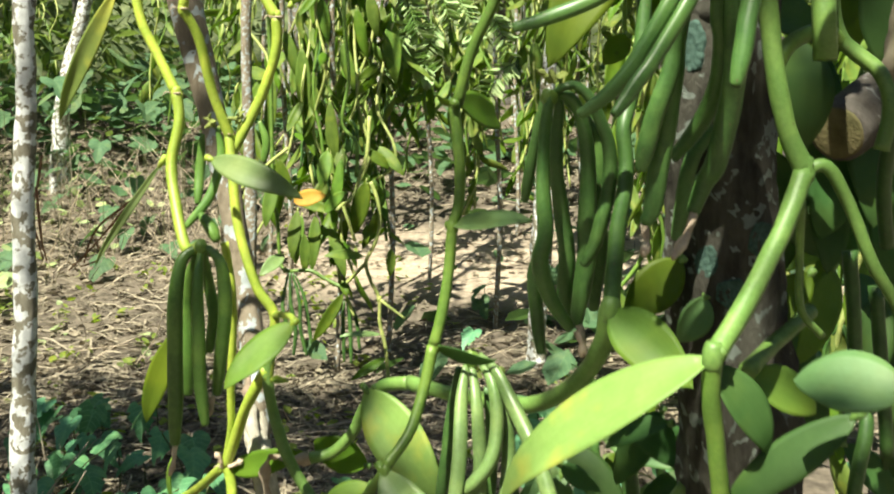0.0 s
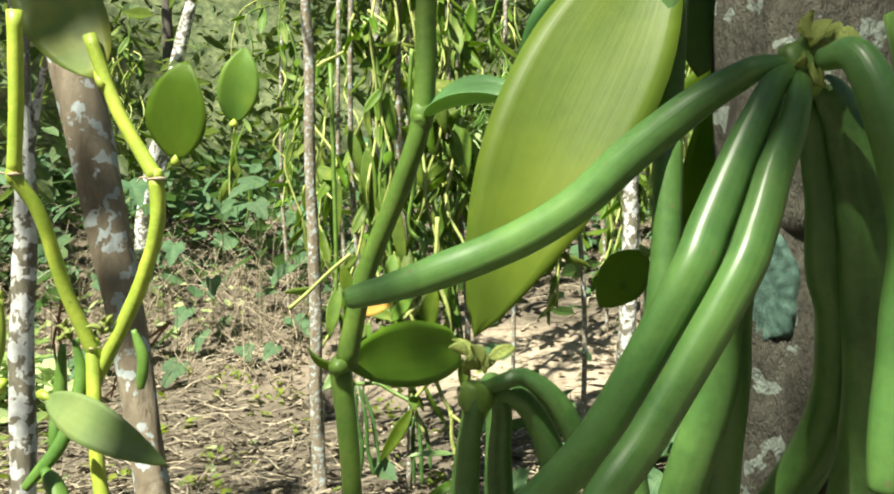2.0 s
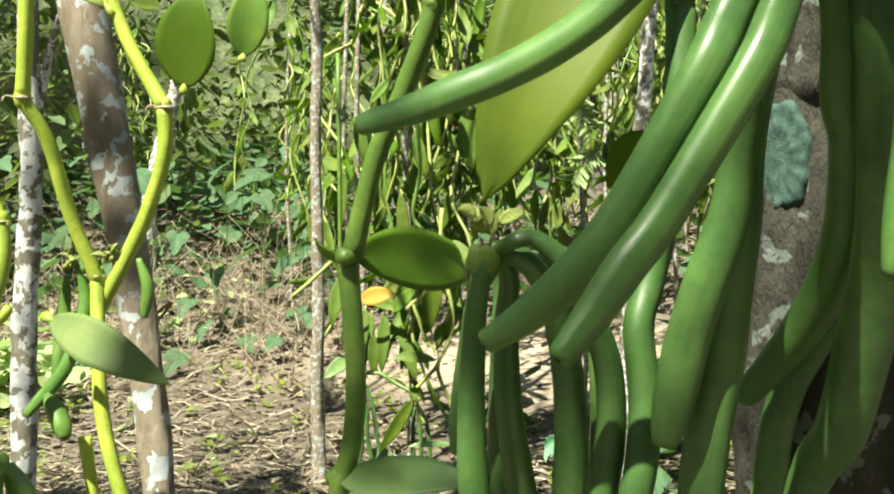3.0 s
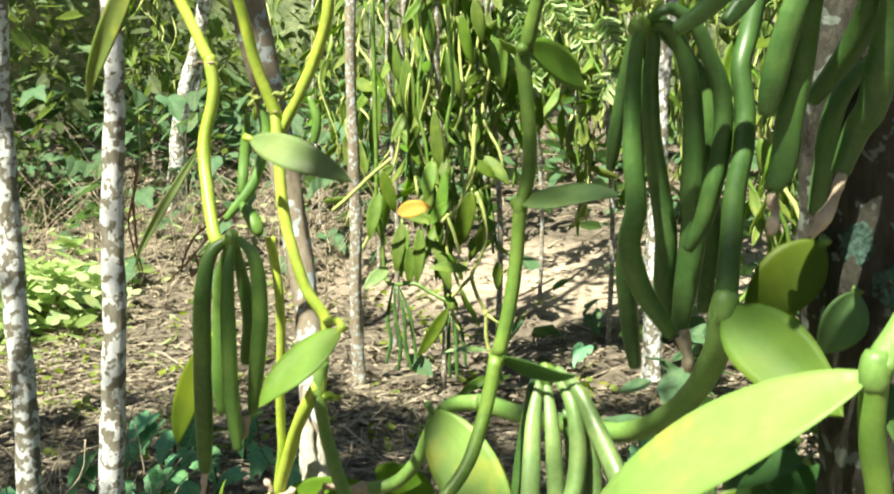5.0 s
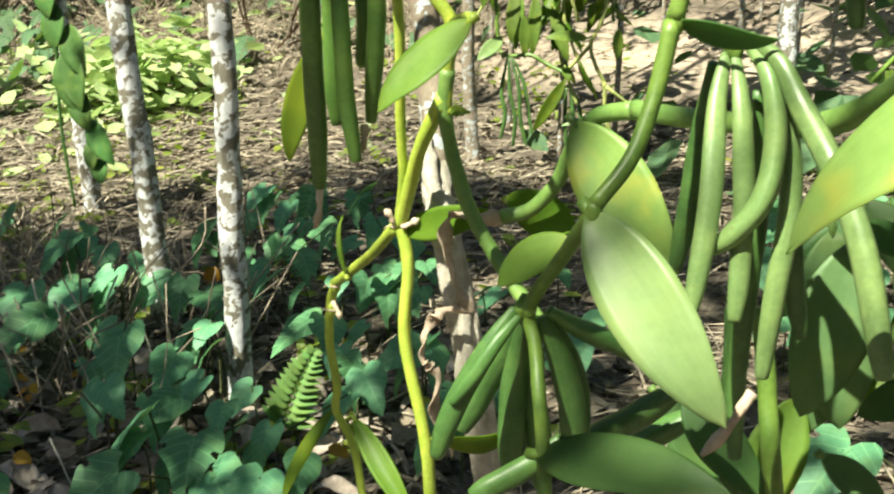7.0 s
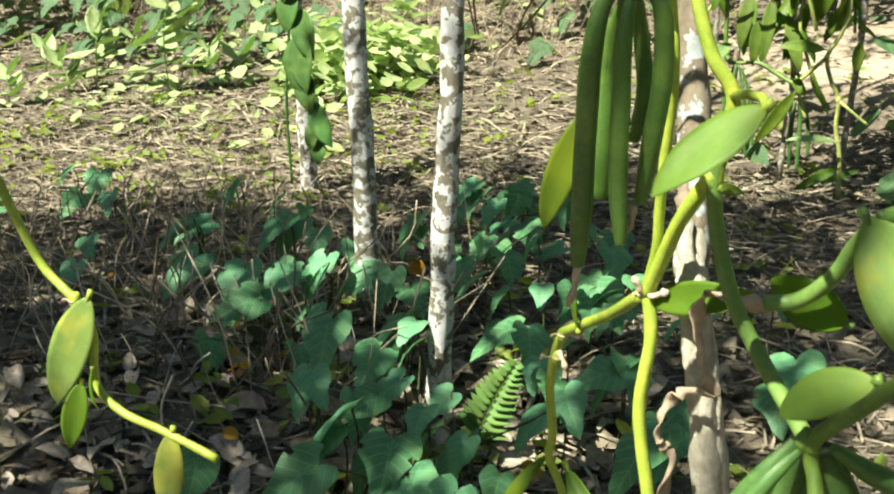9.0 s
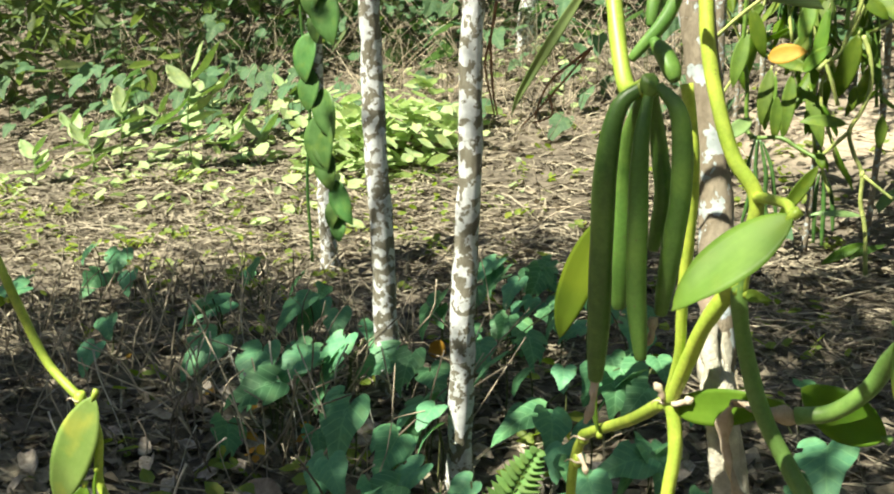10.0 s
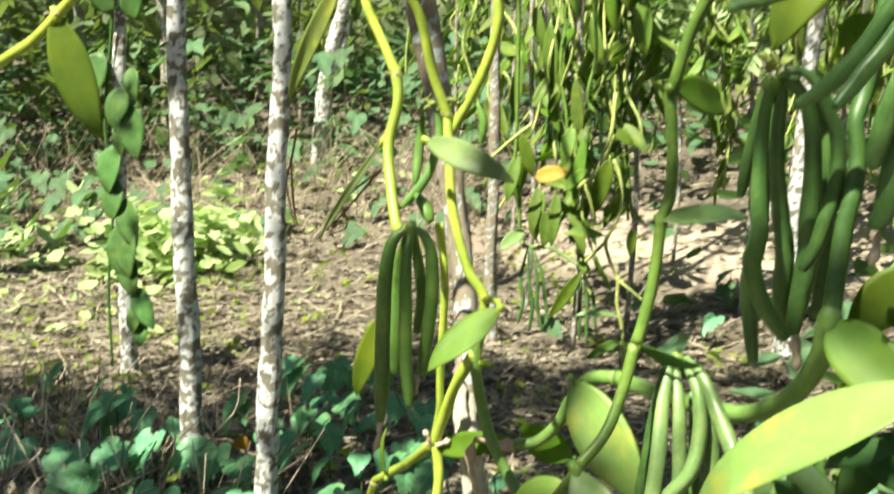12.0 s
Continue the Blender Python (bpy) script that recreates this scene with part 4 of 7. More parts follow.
leaf(left_vine, (-0.081, 0.930, 0.855), (-0.064, 0.920, 0.856), 0.008, (.5, -.8, .2), .15, .5, 'leaf_mid')
cluster = hub(left_vine, (-0.119, 0.836, 0.990), 1.27)
bean(cluster, [(-0.122, 0.836, 0.990), (-0.134, 0.830, 0.977), (-0.138, 0.825, 0.943), (-0.139, 0.825, 0.895), (-0.141, 0.830, 0.856), (-0.144, 0.835, 0.821)], 0.0051, LEFT_POD)
bean(cluster, [(-0.121, 0.838, 0.989), (-0.133, 0.850, 0.962), (-0.139, 0.860, 0.928), (-0.140, 0.860, 0.887), (-0.140, 0.860, 0.858)], 0.0049, LEFT_POD)
bean(cluster, [(-0.119, 0.836, 0.988), (-0.120, 0.828, 0.959), (-0.119, 0.825, 0.913), (-0.119, 0.828, 0.874), (-0.116, 0.830, 0.840)], 0.0043, LEFT_POD)
bean(cluster, [(-0.118, 0.840, 0.987), (-0.117, 0.850, 0.957), (-0.113, 0.850, 0.928), (-0.119, 0.855, 0.897)], 0.0040, LEFT_POD)
bean(cluster, [(-0.114, 0.836, 0.990), (-0.101, 0.832, 0.975), (-0.099, 0.835, 0.938), (-0.104, 0.840, 0.902), (-0.110, 0.845, 0.863)], 0.0046, LEFT_POD)
bean(cluster, [(-0.136, 0.950, 1.090), (-0.133, 0.950, 1.063), (-0.141, 0.940, 1.026), (-0.161, 0.930, 0.998)], 0.0035, LEFT_POD)
bean(cluster, [(-0.156, 0.970, 1.084), (-0.159, 0.970, 1.051), (-0.159, 0.960, 1.018)], 0.0035, LEFT_POD)
bean(cluster, [(-0.148, 0.930, 1.010), (-0.138, 0.925, 1.000), (-0.130, 0.920, 0.987)], 0.0047, LEFT_POD)
bean(cluster, [(-0.096, 0.950, 1.096), (-0.090, 0.950, 1.078), (-0.092, 0.950, 1.059)], 0.0029, LEFT_POD)
old_flower(cluster, (-0.115, 0.952, 1.097))
old_flower(cluster, (-0.141, 0.950, 1.092))
old_flower(cluster, (-0.131, 0.960, 1.088))
dry_tip(cluster, (-0.144, 0.835, 0.821), (-0.148, 0.832, 0.793))
dry_tip(cluster, (-0.144, 0.978, 0.756), (-0.150, 0.975, 0.768))
dry_tip(cluster, (-0.137, 0.978, 0.753), (-0.122, 0.975, 0.761))
dry_tip(cluster, (-0.253, 1.100, 0.637), (-0.244, 1.095, 0.621))
dry_tip(cluster, (-0.113, 0.840, 0.861), (-0.116, 0.840, 0.844))

# trunk vine
trunk_vine = vine('trunk')
stem(trunk_vine, [(0.276, 0.620, 1.215), (0.283, 0.620, 1.164), (0.289, 0.620, 1.124), (0.298, 0.620, 1.088), (0.309, 0.620, 1.065)], 0.0057, 0.0058)
stem(trunk_vine, [(0.309, 0.620, 1.065), (0.294, 0.605, 1.032), (0.270, 0.580, 0.995), (0.246, 0.557, 0.964)], 0.0060, 0.0058)
stem(trunk_vine, [(0.246, 0.557, 0.966), (0.247, 0.562, 0.940), (0.253, 0.570, 0.909), (0.261, 0.580, 0.858)], 0.0054, 0.0050, 'centre')
stem(trunk_vine, [(0.309, 0.620, 1.065), (0.322, 0.620, 1.067), (0.338, 0.625, 1.044), (0.355, 0.630, 1.009), (0.370, 0.635, 0.988), (0.389, 0.640, 0.959)], 0.0042, 0.0036)
stem(trunk_vine, [(0.224, 0.672, 1.290), (0.219, 0.672, 1.196), (0.219, 0.670, 1.183), (0.217, 0.665, 1.143), (0.210, 0.660, 1.105), (0.206, 0.655, 1.088), (0.208, 0.652, 1.068), (0.207, 0.648, 1.049), (0.203, 0.644, 1.026), (0.199, 0.634, 0.978)], 0.0047, 0.0050, 'in_shade')
stem(trunk_vine, [(0.199, 0.634, 0.977), (0.196, 0.650, 0.951), (0.184, 0.700, 0.914), (0.157, 0.760, 0.882), (0.122, 0.800, 0.874), (0.088, 0.840, 0.869), (0.053, 0.885, 0.866)], 0.0066, 0.0060)
stem(trunk_vine, [(0.053, 0.885, 0.866), (0.025, 0.905, 0.857), (0.007, 0.925, 0.832), (-0.006, 0.937, 0.804), (-0.026, 0.944, 0.782), (-0.048, 0.944, 0.775)], 0.0058, 0.0052)
stem(trunk_vine, [(0.276, 0.600, 0.948), (0.299, 0.640, 0.954), (0.318, 0.660, 0.963), (0.335, 0.680, 0.971)], 0.0052, 0.0048)
stem(trunk_vine, [(0.314, 0.640, 1.046), (0.316, 0.645, 1.011), (0.320, 0.650, 0.977), (0.337, 0.660, 0.958)], 0.0026, 0.0024)
stem(trunk_vine, [(0.372, 0.720, 1.007), (0.377, 0.720, 0.967), (0.381, 0.720, 0.926), (0.383, 0.700, 0.891), (0.374, 0.690, 0.850), (0.372, 0.690, 0.810)], 0.0050, 0.0050, 'in_shade')
stem(trunk_vine, [(0.399, 0.740, 0.980), (0.406, 0.740, 0.922), (0.414, 0.740, 0.855)], 0.0050, 0.0050, 'in_shade')
stem(trunk_vine, [(0.330, 0.660, 1.190), (0.334, 0.660, 1.159), (0.340, 0.660, 1.145), (0.349, 0.660, 1.137), (0.363, 0.655, 1.124), (0.368, 0.650, 1.103), (0.364, 0.650, 1.077)], 0.0050, 0.0046)
stem(trunk_vine, [(0.384, 0.660, 1.128), (0.374, 0.660, 1.089), (0.378, 0.680, 1.052), (0.390, 0.700, 1.013)], 0.0048, 0.0048, 'in_shade')
stem(trunk_vine, [(0.241, 0.860, 0.831), (0.247, 0.860, 0.789), (0.255, 0.860, 0.734), (0.263, 0.860, 0.690)], 0.0060, 0.0060, 'in_shade')
stem(trunk_vine, [(0.202, 0.800, 0.761), (0.229, 0.800, 0.756), (0.259, 0.800, 0.754), (0.288, 0.800, 0.755)], 0.0046, 0.0046)
stem(trunk_vine, [(0.262, 0.700, 0.843), (0.248, 0.700, 0.818), (0.236, 0.700, 0.793), (0.227, 0.700, 0.761)], 0.0052, 0.0052)
node(trunk_vine, (0.309, 0.620, 1.065), 0.0064)
node(trunk_vine, (0.246, 0.557, 0.965), 0.0064)
node(trunk_vine, (0.199, 0.634, 0.977), 0.0068)
leaf(trunk_vine, (0.245, 0.557, 0.964), (0.127, 0.602, 0.866), 0.037, (-.25, -.62, .75), .08, .16, 'leaf_big')
leaf(trunk_vine, (0.199, 0.632, 0.976), (0.242, 0.590, 0.940), 0.033, (-.25, -.85, .4), .05, .25, 'leaf_mid')
leaf(trunk_vine, (0.247, 0.665, 1.005), (0.211, 0.660, 0.966), 0.030, (0, -.97, .2), .04, .1, 'leaf_back')
leaf(trunk_vine, (0.249, 0.568, 0.958), (0.283, 0.570, 0.908), 0.026, (.3, -.8, .4), .08, .2, 'leaf_dark')
leaf(trunk_vine, (0.327, 0.500, 0.961), (0.281, 0.530, 0.961), 0.036, (.05, -.8, .6), .05, .12, 'leaf_fold')
leaf(trunk_vine, (0.325, 0.560, 0.933), (0.258, 0.580, 0.870), 0.025, (-.5, -.75, .3), .04, .15, 'leaf_dark')
leaf(trunk_vine, (0.343, 0.710, 0.992), (0.296, 0.700, 0.942), 0.030, (0, -.95, .2), .05, .2, 'leaf_back')
leaf(trunk_vine, (0.283, 0.620, 0.943), (0.324, 0.620, 0.918), 0.027, (.1, -.85, .4), .05, .2, 'leaf_mid')
leaf(trunk_vine, (0.219, 0.680, 1.255), (0.158, 0.651, 1.128), 0.046, (-.1, -.97, .05), .05, .12, 'leaf_hang')
leaf(trunk_vine, (0.205, 0.720, 1.255), (0.168, 0.720, 1.208), 0.030, (.2, -.95, 0), .05, .2, 'leaf_dark')
leaf(trunk_vine, (0.213, 0.700, 1.151), (0.197, 0.700, 1.132), 0.017, (-.3, -.9, -.2), .05, .2, 'leaf_back')
leaf(trunk_vine, (0.235, 0.700, 1.252), (0.231, 0.690, 1.210), 0.028, (.2, -.95, .1), .05, .2, 'leaf_dark')
leaf(trunk_vine, (0.243, 0.720, 1.210), (0.227, 0.710, 1.135), 0.022, (.2, -.95, .1), .05, .2, 'leaf_back')
leaf(trunk_vine, (0.011, 0.905, 0.853), (0.083, 0.860, 0.766), 0.050, (-.15, -.95, .25), .04, .15, 'leaf_big')
leaf(trunk_vine, (0.021, 0.905, 0.854), (0.078, 0.900, 0.778), 0.034, (.1, -.85, -.4), .05, .15, 'leaf_back')
leaf(trunk_vine, (0.005, 0.955, 0.766), (-0.051, 0.970, 0.784), 0.034, (-.1, -.95, .15), .04, .15, 'leaf_back')
leaf(trunk_vine, (0.184, 0.820, 0.807), (0.158, 0.796, 0.706), 0.043, (0, -.9, .3), .05, .2, 'leaf_fold')
leaf(trunk_vine, (0.253, 0.720, 0.881), (0.209, 0.744, 0.856), 0.022, (.2, -.6, .7), .08, .2, 'leaf_dark')
leaf(trunk_vine, (0.182, 0.800, 0.822), (0.211, 0.776, 0.810), 0.016, (-.2, -.9, .2), .05, .2, 'leaf_dark')
leaf(trunk_vine, (0.223, 0.850, 0.748), (0.243, 0.850, 0.776), 0.020, (.3, -.8, .4), .05, .2, 'leaf_back')
leaf(trunk_vine, (0.261, 0.750, 0.788), (0.236, 0.750, 0.738), 0.022, (0, -.8, .5), .05, .2, 'leaf_mid')
leaf(trunk_vine, (0.093, 0.800, 0.710), (0.141, 0.776, 0.663), 0.029, (0, -.8, .5), .05, .2, 'leaf_dark')
leaf(trunk_vine, (0.375, 0.800, 1.060), (0.379, 0.780, 0.983), 0.034, (.2, -.95, .1), .05, .2, 'leaf_dark')
leaf(trunk_vine, (0.415, 0.840, 1.063), (0.402, 0.820, 0.983), 0.030, (-.2, -.95, .1), .05, .2, 'leaf_dark')
leaf(trunk_vine, (0.441, 0.860, 1.049), (0.451, 0.840, 0.957), 0.034, (.1, -.95, .2), .05, .2, 'leaf_dark')
leaf(trunk_vine, (0.376, 0.860, 1.048), (0.357, 0.860, 0.962), 0.030, (-.3, -.9, .1), .05, .2, 'leaf_dark')
leaf(trunk_vine, (0.388, 0.800, 0.985), (0.359, 0.780, 0.912), 0.030, (.3, -.9, .2), .05, .2, 'leaf_mid')
leaf(trunk_vine, (0.431, 0.820, 0.960), (0.411, 0.800, 0.882), 0.036, (0, -.95, .2), .05, .2, 'leaf_dark')
leaf(trunk_vine, (0.388, 0.830, 0.990), (0.390, 0.820, 0.932), 0.026, (.2, -.9, .2), .05, .2, 'leaf_back')
leaf(trunk_vine, (0.358, 0.800, 0.880), (0.319, 0.800, 0.808), 0.033, (.3, -.9, .3), .05, .2, 'leaf_dark')
leaf(trunk_vine, (0.264, 0.820, 0.863), (0.227, 0.820, 0.800), 0.029, (-.2, -.8, .5), .05, .2, 'leaf_dark')
leaf(trunk_vine, (0.421, 0.850, 0.830), (0.468, 0.850, 0.778), 0.028, (.1, -.8, .5), .05, .2, 'leaf_dark')
leaf(trunk_vine, (0.254, 0.760, 1.258), (0.261, 0.760, 1.224), 0.036, (.1, -.95, .2), .05, .2, 'leaf_dark')
leaf(trunk_vine, (0.258, 0.740, 1.206), (0.260, 0.740, 1.173), 0.026, (.2, -.95, .2), .05, .2, 'leaf_mid')
leaf(trunk_vine, (0.303, 0.800, 1.048), (0.322, 0.800, 1.007), 0.030, (-.2, -.95, .2), .05, .2, 'leaf_mid')
leaf(trunk_vine, (0.195, 0.950, 0.758), (0.145, 0.950, 0.728), 0.023, (.2, -.7, .6), .06, .2, 'leaf_dark')
leaf(trunk_vine, (0.241, 0.900, 0.700), (0.195, 0.900, 0.675), 0.021, (0, -.7, .7), .06, .2, 'leaf_mid')
leaf(trunk_vine, (0.311, 0.950, 0.769), (0.267, 0.950, 0.735), 0.022, (0, -.7, .7), .06, .2, 'leaf_dark')
leaf(trunk_vine, (0.262, 0.980, 0.757), (0.235, 0.980, 0.774), 0.022, (.3, -.8, .4), .06, .2, 'leaf_back')
stem(trunk_vine, [(0.225, 0.980, 0.792), (0.234, 0.980, 0.728), (0.248, 0.980, 0.633)], 0.0050, 0.0050, 'in_shade')
stem(trunk_vine, [(0.293, 1.020, 0.785), (0.302, 1.020, 0.718), (0.313, 1.020, 0.620)], 0.0050, 0.0050, 'in_shade')
leaf(trunk_vine, (0.179, 0.920, 0.783), (0.192, 0.896, 0.650), 0.054, (-.1, -.9, .3), .05, .15, 'leaf_fold')
leaf(trunk_vine, (0.194, 0.900, 0.809), (0.245, 0.876, 0.750), 0.033, (.3, -.9, .2), .05, .15, 'leaf_dark')
leaf(trunk_vine, (0.234, 0.950, 0.695), (0.261, 0.930, 0.741), 0.044, (.1, -.95, .1), .05, .15, 'leaf_back')
leaf(trunk_vine, (0.255, 0.850, 0.718), (0.196, 0.862, 0.680), 0.028, (0, -.8, .5), .05, .2, 'leaf_dark')
leaf(trunk_vine, (0.245, 1.050, 0.605), (0.207, 1.050, 0.625), 0.030, (.1, -.8, .5), .05, .2, 'leaf_pale')
leaf(trunk_vine, (0.203, 1.000, 0.771), (0.153, 0.976, 0.699), 0.036, (-.1, -.85, .4), .05, .2, 'leaf_fold')
leaf(trunk_vine, (0.229, 0.950, 0.810), (0.309, 0.891, 0.793), 0.040, (.2, -.9, .3), .05, .2, 'leaf_fold')
leaf(trunk_vine, (0.302, 1.000, 0.746), (0.255, 1.000, 0.683), 0.031, (.1, -.85, .4), .05, .2, 'leaf_fold')
leaf(trunk_vine, (0.232, 0.950, 0.711), (0.262, 0.950, 0.751), 0.036, (.2, -.9, .3), .05, .2, 'leaf_back')
stem(trunk_vine, [(0.243, 0.930, 0.812), (0.252, 0.930, 0.766), (0.263, 0.930, 0.702)], 0.0056, 0.0054, 'in_shade')
stem(trunk_vine, [(0.300, 0.750, 0.852), (0.282, 0.760, 0.831), (0.262, 0.770, 0.801), (0.245, 0.780, 0.763)], 0.0050, 0.0048)
stem(trunk_vine, [(0.295, 0.640, 1.129), (0.304, 0.645, 1.141), (0.317, 0.650, 1.148), (0.330, 0.655, 1.149), (0.338, 0.660, 1.145)], 0.0052, 0.0050, 'centre')
leaf(trunk_vine, (0.323, 0.700, 1.149), (0.326, 0.690, 1.074), 0.044, (0, -.97, .1), .05, .15, 'leaf_dark')
leaf(trunk_vine, (0.383, 0.840, 1.154), (0.377, 0.830, 1.045), 0.036, (.1, -.97, .1), .05, .15, 'leaf_dark')
leaf(trunk_vine, (0.400, 0.780, 1.111), (0.404, 0.760, 1.020), 0.044, (.1, -.97, .1), .05, .15, 'leaf_dark')
leaf(trunk_vine, (0.385, 0.780, 1.082), (0.368, 0.770, 1.010), 0.040, (-.1, -.97, .1), .05, .15, 'leaf_dark')
leaf(trunk_vine, (0.425, 0.800, 1.086), (0.439, 0.800, 0.999), 0.040, (-.1, -.97, .1), .05, .15, 'leaf_dark')
leaf(trunk_vine, (0.410, 0.800, 1.214), (0.423, 0.800, 1.133), 0.040, (-.1, -.97, .1), .05, .15, 'leaf_dark')
leaf(trunk_vine, (0.406, 0.840, 1.233), (0.383, 0.840, 1.158), 0.040, (.1, -.97, .1), .05, .15, 'leaf_mid')
leaf(trunk_vine, (0.262, 0.660, 0.982), (0.246, 0.660, 0.952), 0.022, (.2, -.9, .2), .06, .5, 'leaf_fold')
leaf(trunk_vine, (0.234, 0.800, 0.856), (0.306, 0.800, 0.823), 0.032, (0, -.9, .3), .05, .15, 'leaf_dark')
leaf(trunk_vine, (0.071, 0.900, 0.665), (0.142, 0.876, 0.598), 0.040, (0, -.8, .6), .05, .15, 'leaf_dark')
leaf(trunk_vine, (0.167, 0.930, 0.657), (0.132, 0.895, 0.565), 0.042, (.2, -.8, .6), .05, .15, 'leaf_mid')
leaf(trunk_vine, (0.194, 0.950, 0.711), (0.176, 0.926, 0.633), 0.033, (-.1, -.85, .5), .05, .15, 'leaf_fold')
leaf(trunk_vine, (0.039, 0.950, 0.585), (0.103, 0.950, 0.534), 0.033, (.1, -.8, .6), .05, .15, 'leaf_dark')
leaf(trunk_vine, (0.177, 0.850, 0.656), (0.219, 0.850, 0.623), 0.022, (.1, -.8, .6), .05, .15, 'leaf_fold')
stem(trunk_vine, [(0.134, 0.820, 0.763), (0.140, 0.810, 0.714), (0.143, 0.800, 0.686), (0.149, 0.800, 0.642)], 0.0058, 0.0056, 'centre')
stem(trunk_vine, [(0.120, 0.860, 0.747), (0.120, 0.850, 0.689), (0.120, 0.840, 0.654), (0.127, 0.840, 0.614)], 0.0060, 0.0060, 'in_shade')
cluster = hub(trunk_vine, (0.241, 0.577, 1.195), 1.1)
bean(cluster, [(0.241, 0.577, 1.195), (0.232, 0.572, 1.195), (0.227, 0.574, 1.193), (0.220, 0.576, 1.189), (0.213, 0.577, 1.184), (0.203, 0.579, 1.176), (0.193, 0.581, 1.167), (0.182, 0.583, 1.160), (0.171, 0.585, 1.155), (0.160, 0.586, 1.151), (0.148, 0.588, 1.147), (0.136, 0.590, 1.144)], 0.0041)
bean(cluster, [(0.2410, 0.5770, 1.1950), (0.2340, 0.5690, 1.1910), (0.2290, 0.5650, 1.1820), (0.2240, 0.5610, 1.1720), (0.2190, 0.5570, 1.1610), (0.2140, 0.5530, 1.1500), (0.1990, 0.5540, 1.1230), (0.1910, 0.5550, 1.1120), (0.1810, 0.5570, 1.1020), (0.1710, 0.5580, 1.0950)], 0.0040)
bean(cluster, [(0.2410, 0.5770, 1.1950), (0.2390, 0.5690, 1.1890), (0.2360, 0.5640, 1.1800), (0.2320, 0.5590, 1.1720), (0.2280, 0.5540, 1.1610), (0.2230, 0.5490, 1.1500), (0.2070, 0.5450, 1.1230), (0.1990, 0.5420, 1.1120), (0.1930, 0.5400, 1.1030), (0.1870, 0.5370, 1.0950)], 0.0038)
bean(cluster, [(0.238, 0.592, 1.192), (0.228, 0.600, 1.141), (0.225, 0.601, 1.121), (0.220, 0.602, 1.105), (0.216, 0.604, 1.091), (0.213, 0.605, 1.076), (0.211, 0.606, 1.065)], 0.0051)
bean(cluster, [(0.240, 0.598, 1.192), (0.232, 0.612, 1.143), (0.230, 0.613, 1.121), (0.227, 0.614, 1.100), (0.225, 0.615, 1.081), (0.222, 0.616, 1.062), (0.220, 0.617, 1.042), (0.216, 0.616, 1.033)], 0.0055)
bean(cluster, [(0.244, 0.590, 1.190), (0.246, 0.588, 1.186), (0.248, 0.591, 1.177), (0.250, 0.593, 1.165), (0.251, 0.596, 1.150), (0.254, 0.600, 1.139), (0.255, 0.609, 1.120), (0.252, 0.618, 1.103), (0.245, 0.628, 1.087), (0.235, 0.637, 1.072)], 0.0054)
bean(cluster, [(0.246, 0.585, 1.192), (0.249, 0.584, 1.190), (0.253, 0.585, 1.181), (0.256, 0.587, 1.169), (0.258, 0.588, 1.153), (0.260, 0.592, 1.125), (0.260, 0.599, 1.107), (0.258, 0.605, 1.087), (0.255, 0.612, 1.067), (0.251, 0.618, 1.058), (0.245, 0.620, 1.040)], 0.0062)
bean(cluster, [(0.264, 0.652, 1.092), (0.257, 0.653, 1.084), (0.250, 0.653, 1.073), (0.246, 0.654, 1.058), (0.244, 0.654, 1.040), (0.241, 0.655, 1.020)], 0.0046)
bean(cluster, [(0.244, 0.570, 1.196), (0.250, 0.560, 1.193), (0.258, 0.555, 1.163), (0.255, 0.550, 1.140), (0.253, 0.548, 1.125), (0.250, 0.546, 1.111)], 0.0047)
dry_tip(cluster, (0.218, 0.630, 1.029), (0.216, 0.620, 1.012))
dry_tip(cluster, (0.246, 0.620, 1.041), (0.230, 0.600, 1.013))
old_flower(cluster, (0.245, 0.575, 1.197))
cluster = hub(trunk_vine, (0.159, 0.653, 1.108), 1.14, 0.9)
bean(cluster, [(0.160, 0.660, 1.109), (0.157, 0.667, 1.108), (0.154, 0.673, 1.094), (0.151, 0.678, 1.075), (0.148, 0.684, 1.055), (0.146, 0.690, 1.041)], 0.0034)
bean(cluster, [(0.160, 0.660, 1.109), (0.160, 0.652, 1.109), (0.157, 0.651, 1.094), (0.156, 0.650, 1.072), (0.156, 0.649, 1.050), (0.158, 0.648, 1.023), (0.155, 0.650, 1.004), (0.162, 0.655, 0.981), (0.176, 0.660, 0.960)], 0.0050)
bean(cluster, [(0.160, 0.660, 1.109), (0.166, 0.664, 1.104), (0.165, 0.667, 1.086), (0.166, 0.670, 1.060), (0.170, 0.672, 1.032), (0.174, 0.675, 1.007), (0.174, 0.685, 0.977), (0.179, 0.695, 0.960)], 0.0052)
bean(cluster, [(0.160, 0.660, 1.109), (0.161, 0.690, 1.105), (0.160, 0.695, 1.061), (0.159, 0.700, 1.010), (0.154, 0.705, 0.989), (0.157, 0.708, 0.957), (0.160, 0.710, 0.933)], 0.0046)
bean(cluster, [(0.160, 0.660, 1.109), (0.171, 0.655, 1.109), (0.179, 0.658, 1.098), (0.184, 0.662, 1.080), (0.186, 0.665, 1.057), (0.186, 0.668, 1.028), (0.187, 0.670, 1.009), (0.184, 0.671, 0.983), (0.181, 0.672, 0.960)], 0.0059)
